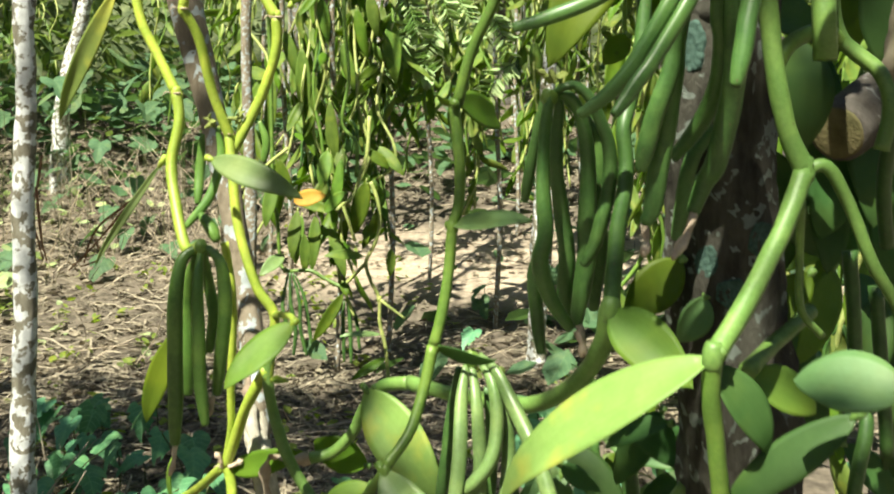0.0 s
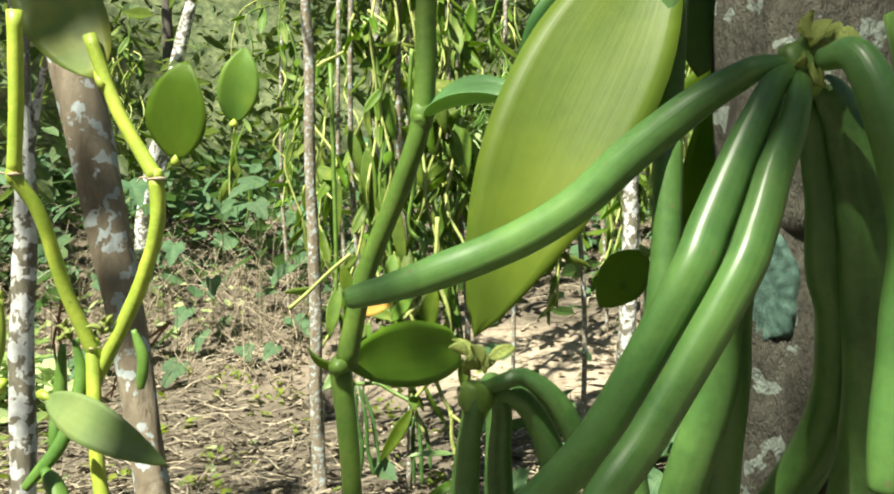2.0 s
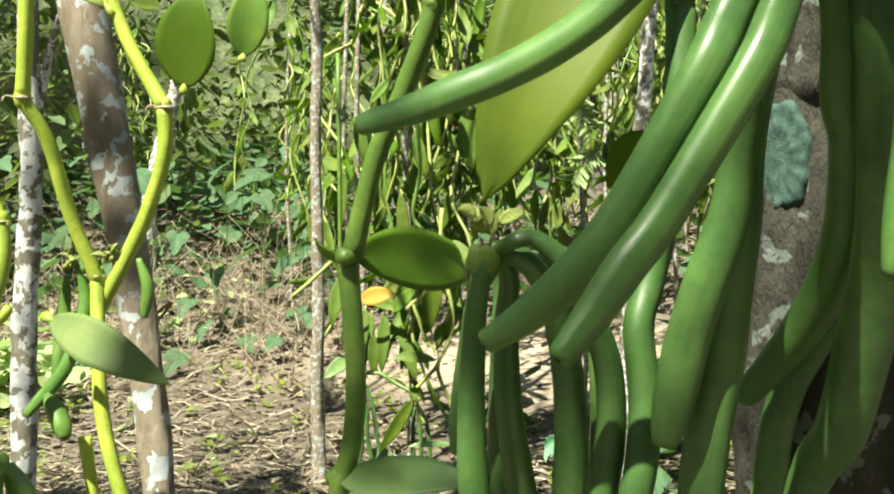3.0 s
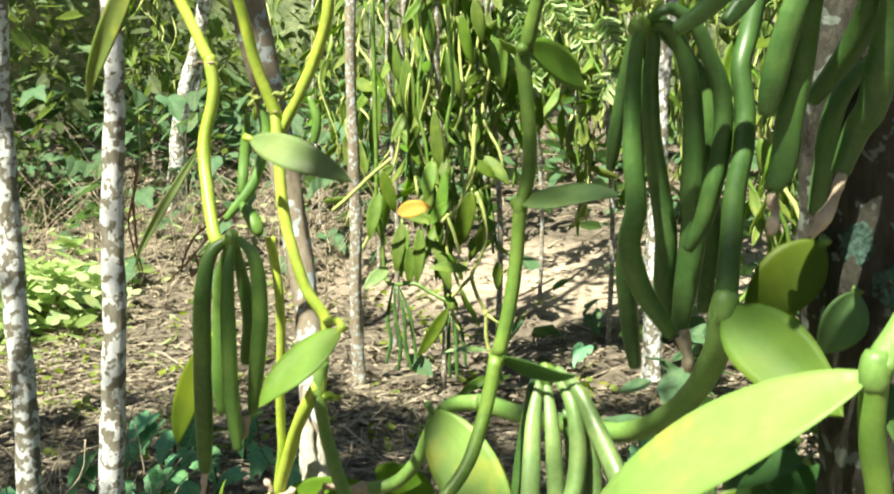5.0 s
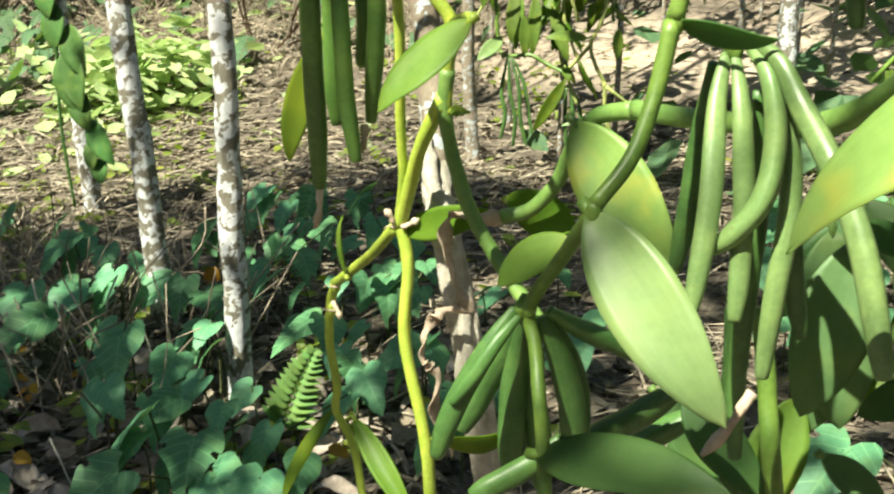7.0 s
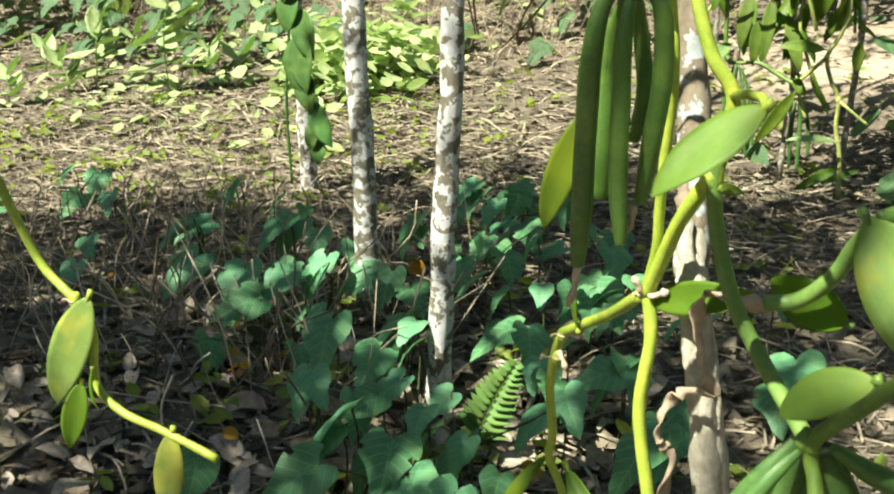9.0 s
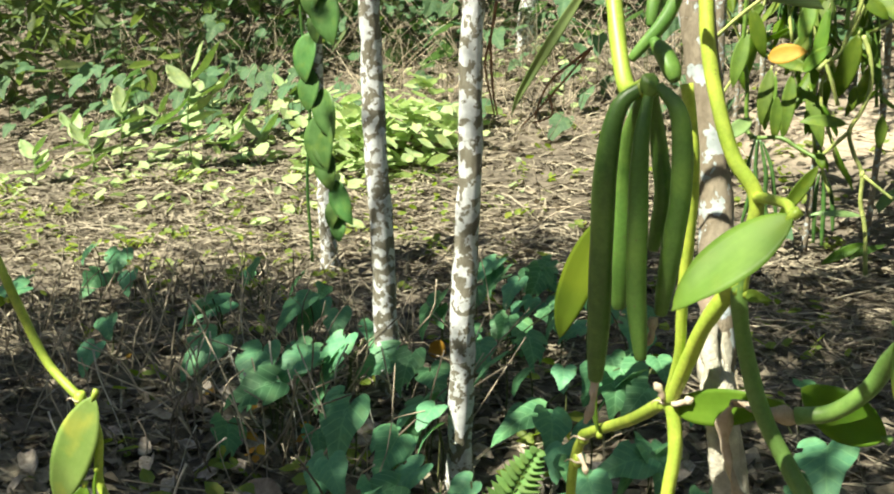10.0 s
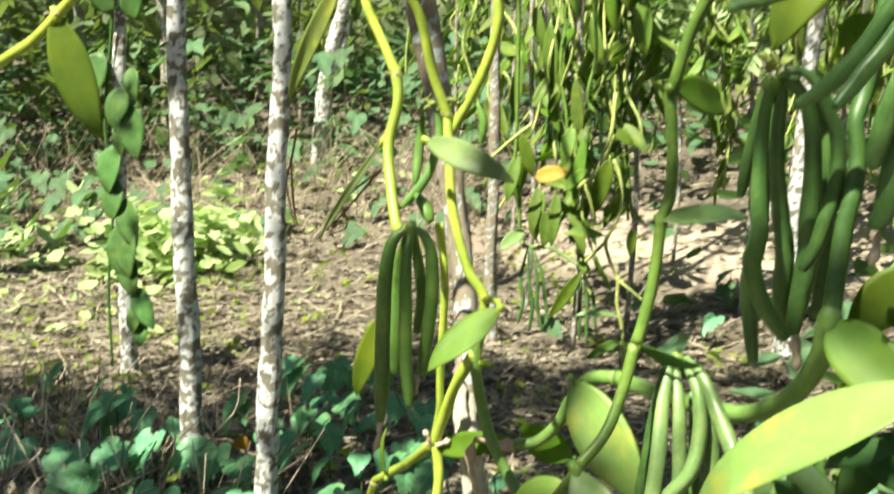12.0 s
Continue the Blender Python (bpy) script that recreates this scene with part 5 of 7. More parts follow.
bean(cluster, [(0.160, 0.660, 1.109), (0.168, 0.648, 1.114), (0.175, 0.649, 1.115), (0.184, 0.649, 1.108), (0.191, 0.650, 1.094), (0.197, 0.650, 1.077), (0.198, 0.651, 1.055), (0.194, 0.651, 1.033), (0.189, 0.652, 1.014), (0.183, 0.652, 1.003)], 0.0043)
bean(cluster, [(0.160, 0.660, 1.109), (0.174, 0.685, 1.106), (0.192, 0.690, 1.084), (0.196, 0.695, 1.057), (0.196, 0.700, 1.026), (0.199, 0.710, 1.009), (0.196, 0.715, 0.964)], 0.0052)
dry_tip(cluster, (0.180, 0.657, 0.959), (0.184, 0.655, 0.942))
old_flower(cluster, (0.159, 0.655, 1.118))
cluster = hub(trunk_vine, (0.111, 0.726, 0.923), 1.0)
bean(cluster, [(0.107, 0.726, 0.919), (0.104, 0.715, 0.899), (0.104, 0.700, 0.870), (0.102, 0.690, 0.841), (0.098, 0.680, 0.811)], 0.0052, PALE_POD)
bean(cluster, [(0.111, 0.726, 0.919), (0.115, 0.710, 0.895), (0.118, 0.700, 0.858), (0.118, 0.695, 0.825), (0.117, 0.690, 0.804)], 0.0050, PALE_POD)
bean(cluster, [(0.116, 0.724, 0.924), (0.126, 0.710, 0.910), (0.130, 0.700, 0.884), (0.126, 0.692, 0.860), (0.115, 0.692, 0.844), (0.106, 0.695, 0.835)], 0.0052, PALE_POD)
bean(cluster, [(0.117, 0.724, 0.927), (0.130, 0.710, 0.917), (0.140, 0.700, 0.899), (0.152, 0.680, 0.879), (0.164, 0.662, 0.851), (0.172, 0.650, 0.817), (0.175, 0.645, 0.801)], 0.0056, PALE_POD)
bean(cluster, [(0.123, 0.720, 0.916), (0.136, 0.712, 0.884), (0.138, 0.705, 0.850), (0.134, 0.700, 0.813), (0.131, 0.700, 0.773)], 0.0050, PALE_POD)
bean(cluster, [(0.101, 0.745, 0.913), (0.096, 0.755, 0.875), (0.092, 0.755, 0.837), (0.087, 0.755, 0.806)], 0.0054)
bean(cluster, [(0.122, 0.730, 0.902), (0.126, 0.735, 0.855), (0.123, 0.735, 0.806), (0.120, 0.735, 0.756), (0.122, 0.735, 0.711)], 0.0054)
bean(cluster, [(0.142, 0.720, 0.846), (0.143, 0.720, 0.818), (0.148, 0.720, 0.786)], 0.0045)
dry_tip(cluster, (0.127, 0.690, 0.769), (0.106, 0.680, 0.739))
dry_tip(cluster, (0.182, 0.660, 0.962), (0.184, 0.660, 0.941))

# edge vine
edge_vine = vine('edge')
stem(edge_vine, [(-0.860, 0.950, 0.851), (-0.818, 0.950, 0.782), (-0.796, 0.953, 0.733), (-0.766, 0.955, 0.682), (-0.724, 0.955, 0.652)], 0.0048, 0.0046)
stem(edge_vine, [(-0.724, 0.955, 0.652), (-0.704, 0.955, 0.620), (-0.702, 0.950, 0.566), (-0.670, 0.950, 0.541), (-0.612, 0.950, 0.532), (-0.548, 0.950, 0.519)], 0.0046, 0.0040)
stem(edge_vine, [(-0.740, 1.020, 1.103), (-0.673, 1.000, 1.130), (-0.625, 1.000, 1.156), (-0.583, 1.000, 1.192), (-0.527, 1.000, 1.239)], 0.0060, 0.0060)
node(edge_vine, (-0.724, 0.955, 0.652), 0.0062)
node(edge_vine, (-0.594, 1.000, 1.183), 0.0062)
leaf(edge_vine, (-0.699, 0.950, 0.661), (-0.746, 0.930, 0.538), 0.044, (.35, -.9, .25), .03, .08, 'leaf_big')
leaf(edge_vine, (-0.713, 0.940, 0.568), (-0.718, 0.920, 0.500), 0.026, (.6, -.8, .2), .06, .2, 'leaf_back')
leaf(edge_vine, (-0.700, 0.945, 0.585), (-0.683, 0.930, 0.549), 0.009, (-.5, -.8, .2), .06, .4, 'leaf_back')
leaf(edge_vine, (-0.602, 0.950, 0.535), (-0.609, 0.940, 0.436), 0.036, (.1, -.95, .25), .03, .08, 'leaf_big')
leaf(edge_vine, (-0.598, 1.000, 1.183), (-0.557, 1.020, 1.045), 0.046, (.15, -.9, .4), .04, .12, 'leaf_hang')
leaf(edge_vine, (-0.812, 0.950, 0.744), (-0.864, 0.930, 0.745), 0.024, (.2, -.9, -.2), .05, .2, 'leaf_back')

# far vine
far_vine = vine('far')
stem(far_vine, [(-0.424, 4.300, 1.177), (-0.432, 4.280, 1.018), (-0.460, 4.270, 0.928), (-0.486, 4.260, 0.836), (-0.535, 4.260, 0.799), (-0.560, 4.250, 0.772)], 0.0085, 0.0080)
stem(far_vine, [(-0.535, 4.260, 0.799), (-0.508, 4.260, 0.732), (-0.480, 4.260, 0.645)], 0.0075, 0.0070)
stem(far_vine, [(-0.415, 4.270, 0.898), (-0.383, 4.260, 0.818), (-0.374, 4.260, 0.716), (-0.395, 4.250, 0.633), (-0.431, 4.250, 0.555), (-0.410, 4.250, 0.474), (-0.374, 4.250, 0.398), (-0.371, 4.250, 0.295), (-0.346, 4.250, 0.188), (-0.330, 4.250, 0.013)], 0.0080, 0.0080)
stem(far_vine, [(-0.879, 4.400, 1.817), (-0.855, 4.350, 0.955), (-0.877, 4.350, 0.846), (-0.837, 4.350, 0.747), (-0.826, 4.350, 0.580), (-0.799, 4.330, 0.505), (-0.686, 4.310, 0.508), (-0.618, 4.300, 0.476), (-0.538, 4.280, 0.440)], 0.0085, 0.0080, 'centre')
stem(far_vine, [(-0.538, 4.280, 0.440), (-0.499, 4.270, 0.481), (-0.431, 4.250, 0.553)], 0.0075, 0.0075)
stem(far_vine, [(-0.526, 4.270, 0.435), (-0.512, 4.270, 0.388), (-0.485, 4.270, 0.314)], 0.0070, 0.0060)
stem(far_vine, [(-0.980, 4.100, 0.828), (-0.899, 4.100, 0.896), (-0.820, 4.100, 0.969), (-0.733, 4.100, 1.039)], 0.0075, 0.0070)
stem(far_vine, [(-0.368, 4.250, 0.392), (-0.314, 4.240, 0.355), (-0.261, 4.230, 0.319)], 0.0065, 0.0050)
stem(far_vine, [(-0.518, 4.300, 1.847), (-0.532, 4.300, 1.660), (-0.528, 4.300, 1.518), (-0.510, 4.280, 1.327), (-0.538, 4.270, 1.147), (-0.476, 4.260, 1.064), (-0.472, 4.250, 0.920)], 0.0080, 0.0080, 'centre')
stem(far_vine, [(-0.346, 4.500, 1.589), (-0.391, 4.500, 1.391), (-0.409, 4.450, 1.214), (-0.333, 4.400, 1.065), (-0.327, 4.400, 0.966), (-0.407, 4.400, 0.902)], 0.0070, 0.0060)
stem(far_vine, [(-0.712, 4.500, 1.883), (-0.675, 4.500, 1.588), (-0.702, 4.500, 1.288), (-0.661, 4.500, 1.036), (-0.678, 4.500, 0.728)], 0.0080, 0.0075, 'centre')
node(far_vine, (-0.431, 4.250, 0.553), 0.0100)
node(far_vine, (-0.374, 4.250, 0.398), 0.0100)
node(far_vine, (-0.538, 4.280, 0.440), 0.0100)
node(far_vine, (-0.535, 4.260, 0.799), 0.0100)
node(far_vine, (-0.799, 4.330, 0.505), 0.0100)
leaf(far_vine, (-0.424, 4.200, 0.904), (-0.474, 4.200, 0.679), 0.075, (.1, -.95, .2), .05, .15, 'leaf_back')
leaf(far_vine, (-0.437, 4.200, 0.586), (-0.593, 4.150, 0.595), 0.051, (0, -.8, .6), .04, .2, 'leaf_mid')
leaf(far_vine, (-0.361, 4.200, 0.253), (-0.532, 4.150, 0.254), 0.030, (0, -.7, .7), .04, .2, 'leaf_pale')
leaf(far_vine, (-0.340, 4.200, 0.151), (-0.479, 4.150, 0.067), 0.043, (.2, -.8, .5), .04, .2, 'leaf_back')
leaf(far_vine, (-0.531, 4.250, 0.416), (-0.653, 4.200, 0.215), 0.054, (.3, -.9, .2), .04, .25, 'leaf_back')
leaf(far_vine, (-0.797, 4.300, 0.576), (-0.878, 4.200, 0.500), 0.061, (.2, -.85, .4), .04, .2, 'leaf_pale')
leaf(far_vine, (-0.735, 4.300, 0.769), (-0.752, 4.250, 0.561), 0.057, (0, -.95, .2), .04, .2, 'leaf_mid')
leaf(far_vine, (-0.666, 4.350, 0.746), (-0.669, 4.300, 0.516), 0.054, (.2, -.95, .2), .04, .2, 'leaf_mid')
leaf(far_vine, (-0.619, 4.300, 0.763), (-0.517, 4.250, 0.860), 0.057, (-.2, -.9, .3), .04, .2, 'leaf_mid')
leaf(far_vine, (-0.845, 4.350, 0.901), (-0.878, 4.300, 0.694), 0.061, (.1, -.95, .2), .04, .2, 'leaf_mid')
leaf(far_vine, (-0.818, 4.300, 0.987), (-0.763, 4.300, 0.807), 0.057, (.1, -.95, .2), .04, .2, 'leaf_back')
leaf(far_vine, (-0.613, 4.350, 1.029), (-0.632, 4.300, 0.862), 0.064, (.1, -.95, .2), .04, .2, 'leaf_mid')
leaf(far_vine, (-0.560, 4.400, 1.039), (-0.561, 4.350, 0.889), 0.057, (-.1, -.95, .2), .04, .2, 'leaf_mid')
leaf(far_vine, (-0.609, 4.400, 0.686), (-0.535, 4.350, 0.475), 0.057, (.2, -.95, .1), .04, .2, 'leaf_mid')
leaf(far_vine, (-0.725, 4.400, 0.659), (-0.724, 4.400, 0.479), 0.046, (.2, -.95, .1), .04, .2, 'leaf_mid')
leaf(far_vine, (-0.430, 4.300, 1.028), (-0.337, 4.300, 0.954), 0.050, (.2, -.9, .3), .04, .2, 'leaf_back')
leaf(far_vine, (-0.395, 4.350, 1.048), (-0.278, 4.300, 0.929), 0.057, (.2, -.9, .3), .04, .2, 'leaf_mid')
leaf(far_vine, (-0.330, 4.300, 0.610), (-0.331, 4.300, 0.488), 0.043, (.2, -.95, .1), .04, .2, 'leaf_mid')
leaf(far_vine, (-0.532, 4.250, 0.472), (-0.510, 4.220, 0.413), 0.036, (.2, -.95, .1), .04, .3, 'leaf_back')
leaf(far_vine, (-0.427, 4.250, 0.714), (-0.424, 4.220, 0.634), 0.036, (-.2, -.95, .1), .04, .3, 'leaf_back')
leaf(far_vine, (-0.752, 4.500, 1.476), (-0.738, 4.500, 1.157), 0.068, (.1, -.95, .1), .04, .15, 'leaf_mid')
leaf(far_vine, (-0.707, 4.500, 1.318), (-0.684, 4.500, 1.175), 0.057, (.2, -.95, .1), .04, .15, 'leaf_mid')
leaf(far_vine, (-0.611, 4.400, 1.240), (-0.578, 4.400, 0.963), 0.057, (-.2, -.95, .1), .04, .15, 'leaf_mid')
leaf(far_vine, (-0.553, 4.400, 1.492), (-0.503, 4.400, 1.290), 0.057, (-.2, -.95, .1), .04, .15, 'leaf_mid')
leaf(far_vine, (-0.486, 4.350, 1.631), (-0.440, 4.350, 1.418), 0.054, (-.2, -.95, .1), .04, .15, 'leaf_back')
leaf(far_vine, (-0.356, 4.500, 1.602), (-0.334, 4.500, 1.321), 0.079, (0, -.95, .1), .04, .15, 'leaf_mid')
leaf(far_vine, (-0.399, 4.400, 1.396), (-0.481, 4.350, 1.331), 0.043, (.3, -.9, .2), .04, .15, 'leaf_back')
leaf(far_vine, (-0.190, 4.700, 1.574), (-0.189, 4.700, 1.437), 0.050, (0, -.95, .1), .04, .15, 'leaf_mid')
leaf(far_vine, (-0.439, 4.400, 1.698), (-0.404, 4.400, 1.517), 0.057, (.2, -.95, .1), .04, .15, 'leaf_mid')
leaf(far_vine, (-0.675, 4.500, 1.711), (-0.635, 4.500, 1.501), 0.057, (.2, -.95, .1), .04, .15, 'leaf_mid')
leaf(far_vine, (-0.828, 4.500, 1.550), (-0.773, 4.500, 1.350), 0.057, (.2, -.95, .1), .04, .15, 'leaf_mid')
leaf(far_vine, (-0.550, 4.350, 0.994), (-0.582, 4.300, 0.690), 0.054, (-.2, -.95, .1), .04, .15, 'leaf_back')
leaf(far_vine, (-0.678, 4.500, 0.682), (-0.715, 4.500, 0.481), 0.057, (-.2, -.95, .1), .04, .15, 'leaf_mid')
leaf(far_vine, (-0.756, 4.500, 0.732), (-0.788, 4.500, 0.506), 0.057, (-.2, -.95, .1), .04, .15, 'leaf_mid')
leaf(far_vine, (-0.761, 4.400, 0.810), (-0.580, 4.300, 0.764), 0.050, (-.2, -.9, .3), .04, .2, 'leaf_mid')
leaf(far_vine, (-0.548, 4.500, 0.730), (-0.613, 4.500, 0.496), 0.050, (.1, -.95, .1), .04, .2, 'leaf_mid')
leaf(far_vine, (-0.903, 4.600, 1.343), (-0.932, 4.600, 1.032), 0.054, (.1, -.95, .1), .04, .2, 'leaf_mid')
leaf(far_vine, (-0.408, 4.500, 1.265), (-0.471, 4.500, 1.063), 0.050, (.3, -.9, .1), .04, .2, 'leaf_mid')
cluster = hub(far_vine, (-0.764, 4.300, 0.504))
bean(cluster, [(-0.770, 4.300, 0.499), (-0.763, 4.280, 0.367), (-0.742, 4.280, 0.255), (-0.752, 4.280, 0.139)], 0.0085)
bean(cluster, [(-0.759, 4.300, 0.500), (-0.724, 4.280, 0.370), (-0.721, 4.280, 0.257), (-0.695, 4.280, 0.141)], 0.0085)
bean(cluster, [(-0.781, 4.320, 0.496), (-0.803, 4.300, 0.361), (-0.788, 4.300, 0.271), (-0.808, 4.300, 0.164)], 0.0085)
bean(cluster, [(-0.752, 4.320, 0.487), (-0.712, 4.320, 0.388), (-0.697, 4.320, 0.298), (-0.680, 4.320, 0.185)], 0.0080)
cluster = hub(far_vine, (-0.523, 4.280, 0.386))
bean(cluster, [(-0.529, 4.280, 0.381), (-0.535, 4.280, 0.274), (-0.529, 4.280, 0.118)], 0.0085)
bean(cluster, [(-0.517, 4.280, 0.382), (-0.504, 4.280, 0.277), (-0.499, 4.280, 0.110)], 0.0085)
bean(cluster, [(-0.511, 4.300, 0.380), (-0.480, 4.300, 0.298), (-0.465, 4.300, 0.166)], 0.0080)

# thick leafy head of the trunk vine, added above out of view to shade the pods
up = random.Random(91)
for k in range(26):
    q = Vector((up.uniform(0.24, 0.52), up.uniform(0.44, 0.74), up.uniform(1.40, 1.85)))
    t = q + Vector((up.uniform(-0.5, 0.9), up.uniform(-0.9, 0.4), up.uniform(-0.9, 0.3))).normalized() * up.uniform(0.11, 0.16)
    leaf(trunk_vine, q, t, up.uniform(0.04, 0.055), (up.uniform(-0.4, 0.2), -0.5, 0.8), 0.05, 0.2, up.choice(("leaf_mid", "leaf_dark", "leaf_big")))
stem(trunk_vine, [(0.318, 0.62, 1.13), (0.31, 0.64, 1.3), (0.29, 0.65, 1.5), (0.31, 0.65, 1.9)], 0.0066, 0.006)

# leaves added on the far side of the mossy trunk, shade put into their dark green
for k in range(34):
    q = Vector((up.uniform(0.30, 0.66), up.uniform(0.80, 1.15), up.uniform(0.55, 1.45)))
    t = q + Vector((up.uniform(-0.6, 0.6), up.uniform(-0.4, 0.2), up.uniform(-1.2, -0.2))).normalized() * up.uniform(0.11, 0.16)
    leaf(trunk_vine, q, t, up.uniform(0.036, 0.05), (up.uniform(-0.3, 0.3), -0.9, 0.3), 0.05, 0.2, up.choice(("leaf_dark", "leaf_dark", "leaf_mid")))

# ---- vines on the supports behind ----
def shared_blades(material, lengths, width, n_rows=7):
    """A few leaf meshes along +y from the origin, to share."""
    out = []
    for i, ln in enumerate(lengths):
        d = blade_data((0, 0, 0), (0, ln, 0), width * ln, (0, 0, 1), -0.06 - 0.03 * i, 0.3, n_rows, 4, 0.85, 0.001, 0.012)
        out.append(mesh_of(d[0], d[1], material, d[2]))
    return out


FAR_BLADES = shared_blades(FAR_LEAF, (0.12, 0.17, 0.22), 0.30)
FAR_PALE = shared_blades(LEAF["leaf_back"], (0.14, 0.20), 0.30)


def aim(at, way, roll=0.0, size=1.0):
    """A pose at a place with +y along way."""
    return Matrix.Translation(at) @ Vector(way).to_track_quat("Y", "Z").to_matrix().to_4x4() @ pose(0, 0, 0, 0, roll, 0) @ Matrix.Diagonal((size, size, size, 1))


def piece(name, me, m, parent, label=""):
    """A part on shared mesh data at a pose in the world."""
    ob = new(name, me)
    ob.parent = parent
    ob.matrix_parent_inverse = Matrix.Translation(-parent.location)
    ob.matrix_basis = m
    return tagged(ob, label)


def support_vine(x, y, low, top, runs, seed, spread=0.28, pods=True):
    """A vanilla vine looped over its post: hanging stems, drooping leaves, some pods."""
    rnd = random.Random(seed)
    v = thing("vanilla_vine", (x, y, rise(x, y)), "dense vanilla vine with drooping leaves over a post", "vine", "far vanilla vines")
    ln = smooth_line([(x, y, -0.03), (x + 0.02, y, 0.7), (x - 0.02, y, 1.5), (x, y, 2.6)], 6)
    part("post", tube(ln, [0.013] * len(ln), POST_BARK, 10, 0.2, seed), v)
    for _ in range(runs):
        a = rnd.uniform(0, 2 * math.pi)
        r = rnd.uniform(0.06, spread)
        cx, cy = x + r * math.cos(a), y + r * math.sin(a) * 0.6
        z0, z1 = rnd.uniform(top * 0.75, top), rnd.uniform(low, low + 0.5)
        pts = [(x + 0.3 * (cx - x), y + 0.3 * (cy - y), z0 + 0.1)]
        k = 6
        for i in range(k + 1):
            pts.append((cx + rnd.uniform(-0.075, 0.075), cy + rnd.uniform(-0.05, 0.05), z0 + (z1 - z0) * i / k))
        ln = smooth_line(pts, 4)
        part("stem", tube(ln, [0.0068] * len(ln), STEM["far" if rnd.random() < 0.65 else "centre"], 7), v)
        for i in range(1, len(ln) - 1, 2 if y < 6 else 3):
            d = Vector((rnd.uniform(-1, 1), rnd.uniform(-1, 0.5), rnd.uniform(-2.2, 0.0))).normalized()
            me = rnd.choice(FAR_PALE if rnd.random() < 0.45 else FAR_BLADES)
            piece("leaf", me, aim(ln[i], d, rnd.uniform(-60, 60), rnd.uniform(0.75, 1.15)), v)
        if pods and rnd.random() < 0.3:
            q = ln[rnd.randrange(len(ln) // 2, len(ln))]
            for j in range(5):
                e = q + Vector((rnd.uniform(-0.03, 0.03), rnd.uniform(-0.03, 0.03), -rnd.uniform(0.12, 0.17)))
                l2 = smooth_line([q, (q + e) / 2 + Vector((rnd.uniform(-0.02, 0.02), 0, 0.02)), e], 4)
                part("pod", tube(l2, [0.0045] * len(l2), POD, 6), v)
    return v


NEAR_ROWS = [
        (-0.60, 4.52, 0.40, 2.2, 9, 0.22), (-0.40, 4.85, 0.85, 2.2, 7, 0.27), (-0.95, 5.1, 0.55, 2.2, 7, 0.25), (0.12, 5.4, 0.60, 2.3, 10, 0.28), (0.45, 6.4, 0.75, 2.6, 9, 0.35), (-0.3, 6.2, 0.8, 2.5, 8, 0.3),
        (-1.35, 6.4, 0.9, 2.5, 7, 0.35), (0.60, 6.0, 0.95, 2.5, 10, 0.4), (1.1, 5.2, 0.3, 2.3, 12, 0.4), (-4.1, 9.0, 1.3, 3.2, 9, 0.35)]
FAR_ROWS = [
        (-2.1, 7.6, 0.9, 2.9, 8, 0.4), (-0.75, 7.0, 0.8, 2.8, 9, 0.4), (0.25, 7.1, 0.75, 2.8, 10, 0.4), (1.2, 7.2, 0.8, 2.9, 9, 0.4), (-0.15, 8.6, 1.2, 3.4, 10, 0.5), (0.9, 8.8, 1.2, 3.4, 9, 0.5), (-1.4, 9.0, 1.2, 3.4, 9, 0.5),
        (0.85, 3.1, 0.2, 2.0, 14, 0.35), (1.15, 2.3, 0.2, 1.9, 12, 0.35)]
for i, (x, y, low, top, runs, spread) in enumerate(NEAR_ROWS + FAR_ROWS):
    support_vine(x, y, low, top, runs, 101 + i, spread)

ageing = thing("fallen_vine_leaf", (-0.70, 4.12, 0.83), "orange ageing leaf caught on a vine", "leaf")
d = blade_data((-0.71, 4.1, 0.822), (-0.576, 4.1, 0.849), 0.075, (0, -0.9, 0.4), 0.03, 0.2)
part("blade", mesh_of(d[0], d[1], ORANGE, d[2]), ageing)

# climbing leaves up the lichened tree
climber = thing("climbing_vine", (-2.27, 3.47, 0), "dark green vine climbing a lichened tree trunk", "vine")
ln = smooth_line([(-2.30, 3.46, 0.02), (-2.31, 3.46, 0.35), (-2.28, 3.46, 0.7), (-2.31, 3.46, 1.0), (-2.27, 3.46, 1.4), (-2.25, 3.47, 1.9)], 6)
part("stem", tube(ln, [0.006] * len(ln), LEAF["leaf_dark"], 8), climber)
